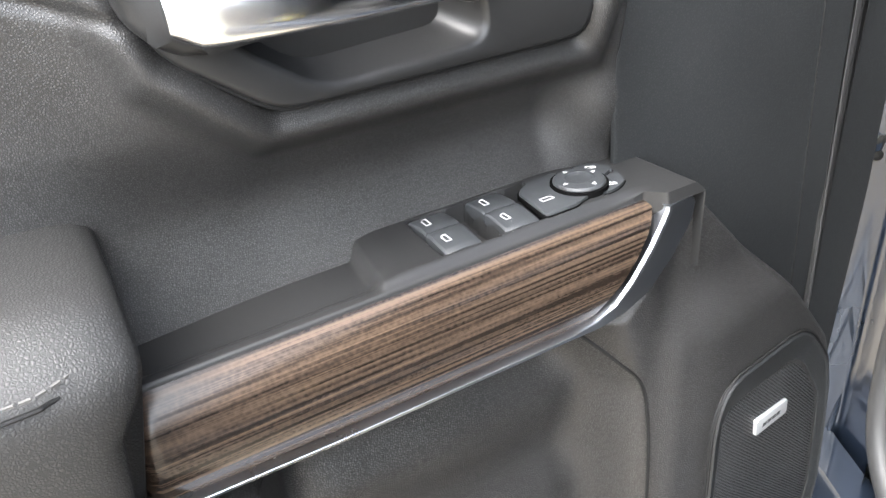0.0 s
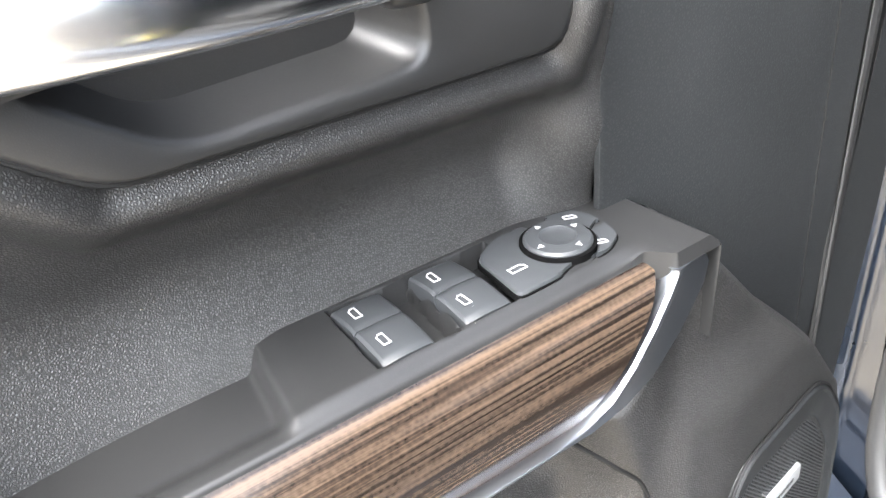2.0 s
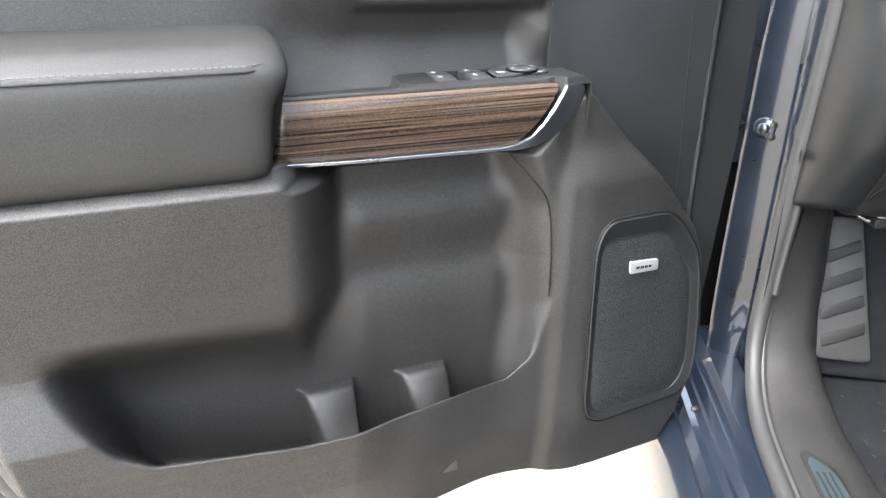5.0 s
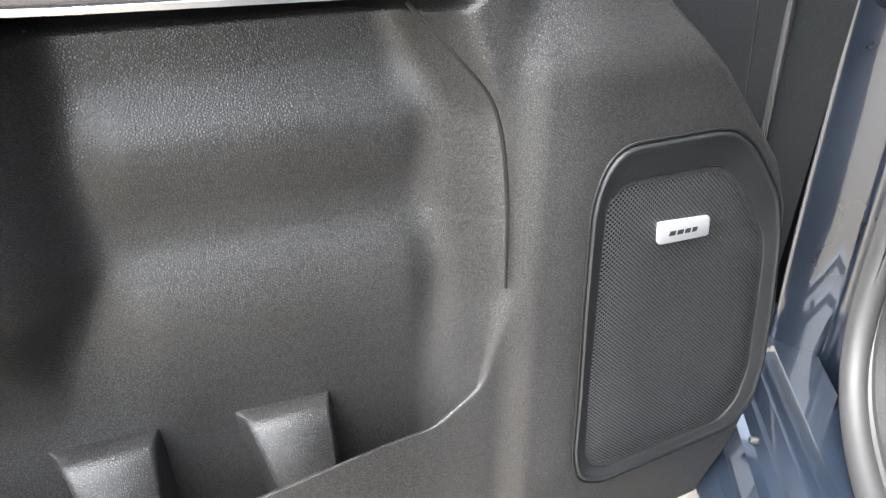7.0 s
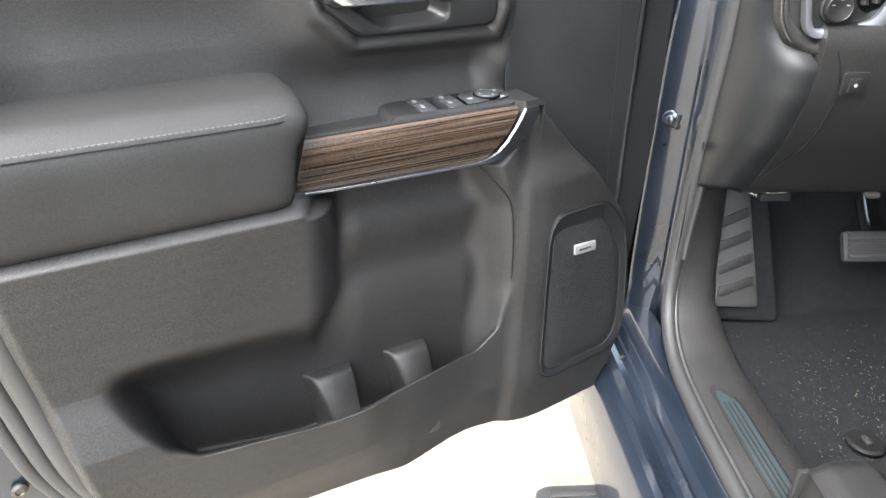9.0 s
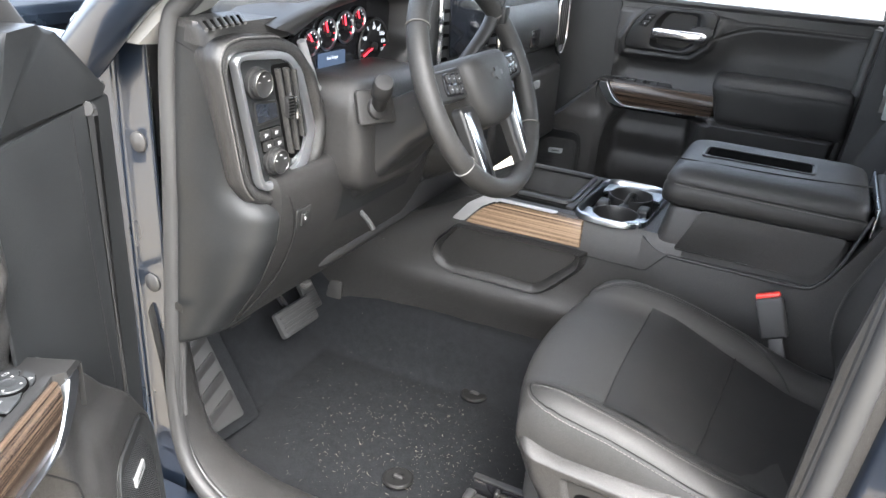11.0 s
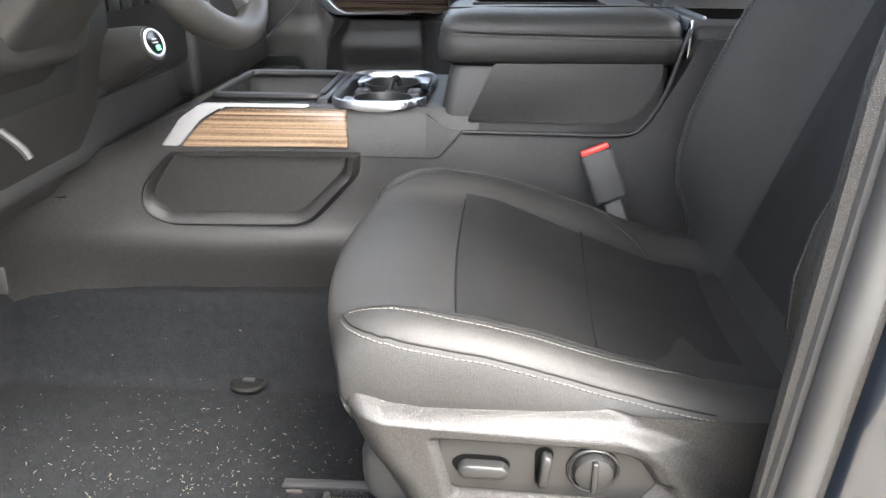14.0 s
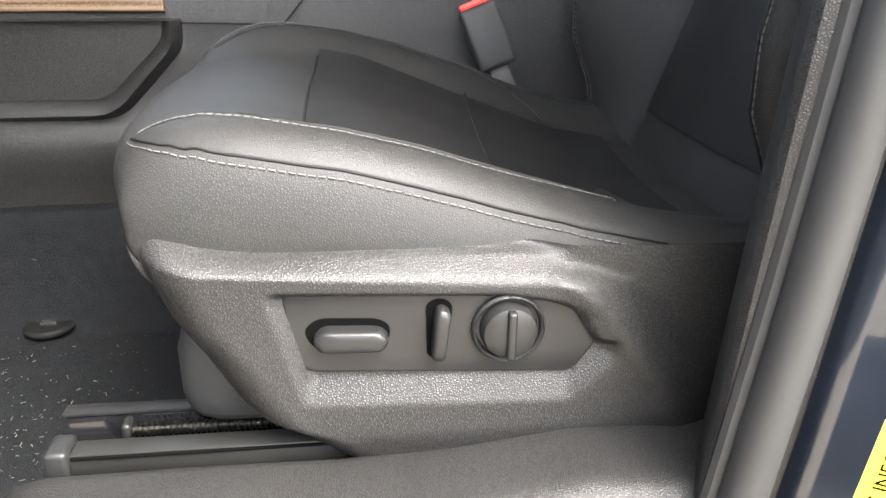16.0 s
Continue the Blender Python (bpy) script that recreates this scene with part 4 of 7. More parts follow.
hinge_pillar = thing("hinge_pillar", (-0.70, 0.52, 0.55), "glossy dark blue painted hinge pillar", "pillar", kind="structure")
part("pillar_panel", loft([[(p[0], p[1], z) for p in pillar_section(z)] for z in [0.50 + 0.03 * i for i in range(33)]]), PAINT, hinge_pillar, "", 60)
part("pillar_ridge", tube(smooth_path([(-0.692, 0.531, 1.44), (-0.694, 0.531, 1.1), (-0.698, 0.530, 0.75), (-0.69, 0.515, 0.60)], 6), 0.004, 8), PAINT, hinge_pillar)
for z in (1.042, 1.285):
    part("plug", lathe([(0, 0.0), (0.0165, 0.0), (0.0165, 0.003), (0.013, 0.006), (0, 0.0075)], facing((-0.655, 0.534, z), (1, 0, 0), (0, 0, 1)), 28), SEAL, hinge_pillar, "round grey rubber plug")
check = thing("door_check", (-0.74, 0.49, 1.03), "black steel door check strap with its bracket", "hinge")
part("strap", tube([(-0.735, 0.488, 1.031), (-0.720, 0.43, 1.028), (-0.70, 0.36, 1.026)], 0.0065, 6, False, (0, 0, 1), 0.5), GLOSS, check)
part("bracket", lathe([(0, 0), (0.017, 0), (0.015, 0.004), (0.009, 0.006), (0.008, 0.012), (0.005, 0.014), (0, 0.014)], facing((-0.706, 0.498, 1.034), Vector((0.5, 0.86, 0)), (0, 0, 1)), 20), PAINT, check)
for zb in (1.022, 1.040):
    part("bolt_head", lathe([(0, 0), (0.006, 0), (0.006, 0.004), (0, 0.005)], facing((-0.700, 0.508, zb), (0, 1, 0), (0, 0, 1)), 12), STEEL, check)
hinge = thing("hinge", (-0.76, 0.44, 1.24), "dark steel upper door hinge", "hinge")
part("leaf", box((-0.775, 0.425, 1.215), (-0.735, 0.455, 1.265), 0.006), RUBBER, hinge)
part("pin", lathe([(0, -0.03), (0.008, -0.03), (0.008, 0.03), (0, 0.03)], Matrix.Translation((-0.748, 0.425, 1.24)), 14), GLOSS, hinge)

# weather strip round the opening
strip = smooth_path([(-0.15, 0.55, 1.765), (-0.30, 0.535, 1.67), (-0.412, 0.525, 1.588), (-0.470, 0.52, 1.548), (-0.523, 0.518, 1.508), (-0.556, 0.515, 1.455), (-0.580, 0.518, 1.22), (-0.606, 0.518, 0.95), (-0.612, 0.515, 0.82), (-0.585, 0.507, 0.71), (-0.50, 0.497, 0.655), (-0.36, 0.490, 0.640), (-0.1, 0.485, 0.640), (0.15, 0.485, 0.642),
                     (0.26, 0.488, 0.66), (0.320, 0.495, 0.74), (0.345, 0.50, 0.88), (0.363, 0.50, 1.10), (0.383, 0.50, 1.40), (0.405, 0.51, 1.70)], 8)
structure("weather_strip", tube(strip, 0.0135, 12, False, (0, 1, 0)), RUBBER, "grey-black rubber weather strip round the door opening", category="seal")

structure("seal_lip", tube([p + Vector((0.012, 0.010, 0)) if p.x < -0.4 and p.z > 0.8 else p + Vector((-0.012, 0.012, 0)) if p.x > 0.3 else p + Vector((0, 0.012, 0.006)) for p in strip], 0.0060, 8, False, (0, 1, 0)), RUBBER, "thin black lip inside the weather strip", category="seal")

sill = thing("sill", (0, 0.43, 0.55), "dark blue painted door sill with raised ridges", "sill", kind="structure")
prof = [(0.36, 0.42), (0.352, 0.54), (0.364, 0.585), (0.380, 0.602), (0.392, 0.603), (0.400, 0.594), (0.418, 0.592), (0.426, 0.600), (0.438, 0.602), (0.447, 0.596), (0.462, 0.598), (0.475, 0.63), (0.52, 0.63), (0.52, 0.42)]


def sill_x(x):
    return [(x, y, z) for y, z in prof]


part("rocker", loft([sill_x(x) for x in (-0.80, -0.45, -0.1, 0.4, 0.9)]), PAINT, sill, "", 30)
part("sill_clip", box((-0.573, 0.421, 0.600), (-0.564, 0.433, 0.608), 0.003), STEEL, sill)

trim = thing("sill_trim", (0, 0.55, 0.62), "worn black plastic sill trim running up to the kick panel", "trim", kind="structure")
rows = []
for x, dz, y0 in ((-0.66, 0.36, 0.52), (-0.642, 0.25, 0.520), (-0.628, 0.14, 0.516), (-0.605, 0.065, 0.508), (-0.56, 0.022, 0.500), (-0.48, 0.002, 0.496), (-0.30, 0, 0.492), (0, 0, 0.490), (0.30, 0, 0.490), (0.42, 0.02, 0.495)):
    rows.append([(x, y0, 0.628 + dz), (x, y0 + 0.006, 0.640 + dz), (x, y0 + 0.018, 0.6455 + dz), (x, 0.54, 0.648 + dz), (x, 0.585, 0.648 + dz), (x - 0.02 * (dz > 0.05), 0.610, 0.645 + dz * 0.9), (x - 0.03 * (dz > 0.05), 0.622, 0.632 + dz * 0.8), (x, 0.624, 0.60)])
part("trim_panel", loft(rows, caps=False, closed=False), PLASTIC, trim, "", 60)
plate = rounded([(-0.425, 0.541), (-0.410, 0.530), (0.28, 0.527), (0.28, 0.571), (-0.385, 0.571)], [0.006, 0.004, 0.004, 0.004, 0.02], 4)
sp_ = part("scuff_plate", moved(prism(plate, 0.003, 0.001), Matrix.Translation((0, 0, 0.647))), TRACK, trim, "ribbed metallic scuff plate")
inner = rounded([(-0.408, 0.542), (-0.395, 0.535), (0.275, 0.532), (0.275, 0.566), (-0.376, 0.566)], [0.006, 0.004, 0.004, 0.004, 0.02], 4)
part("scuff_field", moved(prism(inner, 0.0012, 0), Matrix.Translation((0, 0, 0.6493))), mat("dark_teal_plastic", (0.018, 0.026, 0.029), 0.4), sp_)
for y in (0.541, 0.549, 0.557):
    part("rib", tube([(-0.375, y, 0.6505), (0.27, y, 0.6505)], 0.0016, 6), SMOOTH, sp_)
part("kick_panel", loft([[(x, y, z) for x, y in ((-0.596, 0.508), (-0.602, 0.514), (-0.615, 0.526), (-0.645, 0.556), (-0.69, 0.590), (-0.80, 0.60), (-1.05, 0.60))] for z in (0.60, 0.75, 0.95, 1.0)], caps=False, closed=False), PLASTIC, trim, "black plastic kick panel")


# floor carpet with the tunnel rising to the console and the toe board rising in front
def floor_fn(s, t):
    x, y = -1.15 + 1.75 * s, 0.60 + 1.42 * t
    z = 0.628 + 0.02 * min(1, max(0, (y - 0.70) / 0.3))
    z += 0.135 * float(step01(np.array(y), 1.035, 1.120)) * (1 - float(step01(np.array(y), 1.42, 1.60)))
    z += max(0, -0.66 - x) * 0.95
    z += 0.10 * float(step01(np.array(x), -0.04, 0.10)) * (0.3 + 0.7 * float(step01(np.array(y), 0.66, 0.72)))
    z += 0.004 * noise.noise((x * 14, y * 14, 1)) + 0.0012 * noise.noise((x * 90, y * 90, 4))
    if y < 0.66:
        z += 0.008 * (0.66 - y) / 0.06
    return (x, y, z)


carpet = structure("floor", grid(floor_fn, 190, 150), CARPET, "dark grey carpet scattered with dry grass", 80)
foot = thing("dead_pedal", (-0.66, 0.66, 0.66), "black ribbed rubber foot rest on a carpeted wedge", "foot rest")
fm = facing((-0.640, 0.672, 0.668), Vector((0.10, 0.99, 0)), Vector((-0.36, -0.06, 0.93)))
part("wedge", join(moved(prism(rounded([(-0.075, -0.03), (0.085, -0.03), (0.060, 0.33), (-0.06, 0.33)], 0.015, 4), 0.02, 0.008, 2), fm @ Matrix.Translation((0, 0, -0.026))), box((-1.00, 0.60, 0.60), (-0.735, 0.745, 0.90), 0.03, 3)), CARPET, foot)
pad = part("pad", moved(prism(rounded([(-0.045, 0.0), (0.040, 0.0), (0.026, 0.235), (-0.034, 0.235)], 0.010, 4), 0.006, 0.002), fm), RUBBER, foot, "rubber pad with raised diagonal ribs")
for i in range(6):
    y0 = 0.018 + 0.045 * i
    rb = [(-0.038, y0), (-0.038, y0 + 0.020), (0.030 - 0.002 * i, y0 + 0.048), (0.030 - 0.002 * i, y0 + 0.028)]
    if y0 + 0.05 < 0.235:
        part("rib", moved(prism(rounded(rb, 0.004, 3), 0.004, 0.0015), fm @ Matrix.Translation((0, 0, 0.005))), SMOOTH, pad)
for p in ((-0.281, 0.738, 0.637), (-0.261, 1.046, 0.6545)):
    fb = thing("floor_anchor", p, "round black carpet anchor with a slotted centre", "fastener", group="floor anchors")
    mm = Matrix.Translation(Vector(p) + Vector((0, 0, 0.001)))
    part("disc", lathe([(0, 0), (0.030, 0), (0.030, 0.003), (0.026, 0.006), (0.012, 0.005), (0.011, 0.003), (0, 0.003)], mm, 32), SEAM, fb)
    part("centre", moved(box((-0.010, -0.004, 0.003), (0.010, 0.004, 0.009), 0.002), mm), RUBBER, fb)
# dry grass and grit on the carpet
rng = random.Random(7)
gv_, gf_ = [], []
for i in range(900):
    x = rng.gauss(-0.30, 0.16)
    y = rng.gauss(0.80, 0.14)
    if not (-0.62 < x < 0.0 and 0.64 < y < 1.10):
        continue
    p = floor_fn((x + 1.15) / 1.75, (y - 0.60) / 1.42)
    a, l, w = rng.uniform(0, 6.3), 0.0007 + 0.0030 * rng.random() ** 4, rng.uniform(0.0002, 0.00045)
    d, s = Vector((math.cos(a), math.sin(a), rng.uniform(-0.2, 0.3))) * l, Vector((-math.sin(a), math.cos(a), 0)) * w
    c, n = Vector(p) + Vector((0, 0, 0.0025)), len(gv_)
    gv_ += [c - d - s, c - d + s, c + d + s, c + d - s, c + Vector((0, 0, w * 1.5))]
    gf_ += [(n, n + 1, n + 4), (n + 1, n + 2, n + 4), (n + 2, n + 3, n + 4), (n + 3, n, n + 4)]
tagged(part("dry_grass", (gv_, gf_), DRIED), "scattered dry grass bits and grit on the carpet", "debris", "", "stuff")

# rear door pillar
bp = thing("rear_pillar", (0.40, 0.46, 0.60), "dark blue painted door pillar with a striker", "pillar", kind="structure")


def bp_sec(z):
    x = 0.362 + 0.075 * (z - 1.0) + 0.10 * max(0, z - 1.25) - 0.03 * max(0, 0.85 - z)
    return rounded([(x + 0.020, 0.512), (x + 0.026, 0.498), (x + 0.060, 0.482), (x + 0.075, 0.455), (x + 0.10, 0.440), (x + 0.135, 0.438), (x + 0.150, 0.425), (x + 0.22, 0.42), (x + 0.22, 0.60), (x + 0.03, 0.60)], 0.006, 4)


part("pillar_panel", loft([[(p[0], p[1], z) for p in bp_sec(z)] for z in [0.60 + 0.08 * i for i in range(16)]]), PAINT, bp)
part("inner_trim", loft([[(p[0] + 0.055 * (z - 1.0) + 0.10 * max(0, z - 1.25), p[1], z) for p in rounded([(0.350, 0.51), (0.328, 0.515), (0.35, 0.56), (0.38, 0.61), (0.52, 0.61), (0.52, 0.51)], 0.012, 4)] for z in [0.64 + 0.1 * i for i in range(13)]]), PLASTIC, bp, "black plastic pillar trim")
stk = part("striker_plate", moved(prism(rounded([(-0.012, -0.040), (0.010, -0.040), (0.016, 0.0), (0.008, 0.040), (-0.010, 0.040), (-0.016, 0.0)], 0.010, 4), 0.004, 0.001), facing((0.408, 0.4400, 1.055), (1, 0, 0), (0, 0, 1))), STEEL, bp)
for za, zb in ((1.079, 1.079), (1.053, 1.053)):
    part("striker_prong", tube([(0.400, 0.440, za), (0.385, 0.424, za), (0.364, 0.418, za)], 0.0050, 8), STEEL, stk)
part("striker_loop", tube(smooth_path([(0.366, 0.418, 1.083), (0.360, 0.417, 1.066), (0.366, 0.418, 1.049)], 6), 0.0055, 8), STEEL, stk)
for zb in (1.088, 1.024):
    part("striker_screw", lathe([(0, 0), (0.007, 0), (0.006, 0.004), (0, 0.0045)], facing((0.408, 0.4362, zb), (1, 0, 0), (0, 0, 1)), 14), STEEL, stk)
lm = facing((0.372, 0.4420, 0.842), Vector((0.85, -0.52, 0)), Vector((0.12, 0.0, 1)))
lab = part("load_label", moved(prism([(-0.012, -0.07), (0.045, -0.07), (0.045, 0.052), (-0.012, 0.052)], 0.0006, 0), lm), WHITE, bp, "white tyre label with a yellow header")
hd = part("label_header", moved(prism([(-0.012, -0.07), (0.008, -0.07), (0.008, 0.052), (-0.012, 0.052)], 0.0003, 0), lm @ Matrix.Translation((0, 0, 0.0006))), YELLOW, lab, "yellow label header")
part("words", text("LOADING INFO", 0.0105, lm @ Matrix.Translation((-0.002, 0.0, 0.0011)) @ Matrix.Rotation(radians(90), 4, "Z")), GAP, hd)
# step bar under the sill
step_bar = thing("side_step", (0, 0.34, 0.37), "black side step with a ribbed tread", "side step")
part("tube", loft([[(x, p[0], p[1]) for p in rounded([(0.255, 0.36), (0.255, 0.392), (0.275, 0.402), (0.40, 0.402), (0.42, 0.39), (0.42, 0.36), (0.39, 0.34), (0.28, 0.34)], 0.01, 4)] for x in (-0.44, -0.435, -0.43, 0.8)]), RUBBER, step_bar)
for i in range(9):
    part("tread_rib", box((-0.425 + 0.03 * i, 0.275, 0.400), (-0.410 + 0.03 * i, 0.40, 0.407), 0.003), RUBBER, step_bar)

# front wheel behind the sill
wheel = thing("front_tyre", (-1.50, 0.55, 0.0), "dark rubber front tyre on the concrete", "tyre")
part("tyre", lathe([(0.22, -0.10), (0.30, -0.125), (0.385, -0.12), (0.40, -0.09), (0.405, 0.0), (0.40, 0.09), (0.385, 0.12), (0.30, 0.125), (0.22, 0.10)], Matrix.Translation((-1.50, 0.56, 0.40)) @ Matrix.Rotation(radians(90), 4, "X"), 48), TYRE, wheel)
part("rim", lathe([(0.0, -0.05), (0.21, -0.06), (0.225, -0.10), (0.23, 0.10), (0.0, 0.10)], Matrix.Translation((-1.50, 0.56, 0.40)) @ Matrix.Rotation(radians(90), 4, "X"), 40), SATIN, wheel)

# outer shell: front fender, far side, roof, windscreen, bed
shell = thing("cab_shell", (0, 1.25, 0.5), "dark blue pickup cab with grey headliner", "vehicle body", kind="structure")
# added near-black sheet: paints the shade in the gap ahead of the pillar
part("gap_sheet", box((-0.812, 0.40, 0.58), (-0.802, 0.60, 1.42), 0.002), GAP, shell, "black sheet added to darken the gap ahead of the pillar")
part("fender", loft([[(x, 0.43 + 0.03 * math.sin(i), z) for i, z in enumerate((0.95, 1.1, 1.25, 1.40))] + [(x, 0.60, 1.42), (x, 0.60, 0.95)] for x in (-2.2, -1.5, -0.80)]), PAINT, shell)
part("hood", box((-2.3, 0.45, 1.38), (-1.05, 2.1, 1.44), 0.04, 3), PAINT, shell)
part("fire_wall", box((-1.16, 0.56, 0.5), (-1.10, 2.05, 1.45), 0.01), RUBBER, shell)
part("under_floor", box((-1.15, 0.52, 0.55), (1.8, 2.1, 0.60), 0.01), RUBBER, shell)
part("roof", loft([[(x, y, 1.93 - 0.12 * ((y - 1.28) / 0.85) ** 4 - (0.03 if x < -0.2 else 0)) for y in [0.50 + 0.078 * i for i in range(21)]] + [(x, 2.06 - 0.078 * i, 1.96 - 0.1 * ((2.06 - 0.078 * i - 1.28) / 0.85) ** 4) for i in range(21)] for x in (-0.32, 0.2, 0.8, 1.45)]), GREYTRIM, shell, "light grey headliner")
part("far_wall_rear", box((0.50, 2.08, 0.60), (1.75, 2.18, 1.46), 0.02), RUBBER, shell)
part("far_sill", box((-0.8, 2.02, 0.55), (0.55, 2.2, 0.66), 0.02), RUBBER, shell)
part("near_wall_rear", box((0.56, 0.44, 0.60), (1.75, 0.52, 1.46), 0.02), PAINT, shell, "dark blue painted rear door")
part("rear_wall", box((1.72, 0.46, 0.60), (1.80, 2.15, 1.50), 0.02), RUBBER, shell)
for y, k in ((0.545, 1), (2.03, -1)):
    part("windscreen_pillar", loft([[(x + a, y + k * b, z) for a, b in ((-0.06, -0.03), (0.03, -0.035), (0.05, 0.0), (0.03, 0.05), (-0.06, 0.05))] for x, z in ((-0.64, 1.44), (-0.50, 1.555), (-0.34, 1.665), (-0.10, 1.83))]), GREYTRIM, shell, "light grey windscreen pillar trim")
part("outer_pillar", tube(smooth_path([(-0.76, 0.492, 1.36), (-0.64, 0.492, 1.475), (-0.53, 0.496, 1.565), (-0.40, 0.503, 1.655), (-0.15, 0.52, 1.81)], 6), 0.036, 12), PAINT, shell, "dark blue painted windscreen pillar")
part("grab_handle", tube(smooth_path([(-0.49, 0.615, 1.56), (-0.455, 0.62, 1.552), (-0.41, 0.622, 1.548), (-0.36, 0.622, 1.562), (-0.31, 0.615, 1.60)], 8), 0.019, 12), GREYTRIM, shell, "light grey grab handle", 60)
wsh = part("windscreen", loft([[(x, y, z) for y in (0.53, 0.9, 1.28, 1.7, 2.04)] for x, z in ((-1.06, 1.42), (-0.66, 1.70), (-0.34, 1.92))], caps=False, closed=False), GLASS, shell)
wsh.visible_shadow = False
part("far_pillar", loft([[(x + 0.06 * (z - 1.0), y, z) for x, y in ((0.375, 2.06), (0.37, 2.0), (0.46, 1.985), (0.60, 2.0), (0.64, 2.06))] for z in (1.47, 1.6, 1.75, 1.92)]), GREYTRIM, shell, "light grey upper pillar trim")
part("far_pillar_low", loft([[(x + 0.06 * (z - 1.0), y, z) for x, y in ((0.36, 2.08), (0.365, 2.02), (0.45, 1.985), (0.60, 2.0), (0.66, 2.08))] for z in (0.62, 0.9, 1.2, 1.46)]), PLASTIC, shell, "black lower pillar trim")
belt = thing("seat_belt", (0.46, 1.98, 1.25), "grey woven seat belt with a buckle on the far pillar", "seat belt")
part("webbing", loft([[(0.435 + 0.05 * (z - 1.5), 1.975, z), (0.490 + 0.05 * (z - 1.5), 1.972, z), (0.490 + 0.05 * (z - 1.5), 1.970, z), (0.435 + 0.05 * (z - 1.5), 1.972, z)] for z in (1.24, 1.4, 1.6, 1.9)]), mat("grey_webbing", (0.16, 0.155, 0.145), 0.8, grain=0.6, grain_scale=300), belt)
part("slider", box((0.420, 1.955, 1.285), (0.480, 1.978, 1.315), 0.005), GREYTRIM, belt)
part("latch_plate", box((0.432, 1.955, 1.225), (0.470, 1.968, 1.285), 0.004), SATIN, belt)

# ---- driver seat ----
from mathutils.bvhtree import BVHTree

SEAT_Y = 0.855
LEAN = 0.045
CUSH = [(0.0, 0.976), (0.12, 0.980), (0.152, 0.986), (0.172, 0.999), (0.192, 1.010), (0.213, 1.009), (0.232, 0.994), (0.243, 0.962), (0.246, 0.925), (0.245, 0.895), (0.228, 0.878), (0.0, 0.872)]


def drop(x):
    return float(np.interp(x, [-0.06, 0.02, 0.13, 0.26, 0.34, 0.44, 0.55], [0.0, 0.0, -0.013, -0.054, -0.081, -0.095, -0.10]))


def cush_top(x, y):
    d = abs(y - SEAT_Y)
    z = float(np.interp(d, [c[0] for c in CUSH[:9]], [c[1] for c in CUSH[:9]])) + drop(x) + LEAN * (y - SEAT_Y)
    k = math.sqrt(max(0, 1 - max(0, min(1, (0.045 - x) / 0.10)) ** 2.4))
    return 0.962 + (z - 0.962) * k


def seat_loop():
    right = smooth_path([(d, z, 0) for d, z in CUSH], 4)
    return [(p.x, p.y) for p in right] + [(-p.x, p.y) for p in reversed(right[1:-1])]


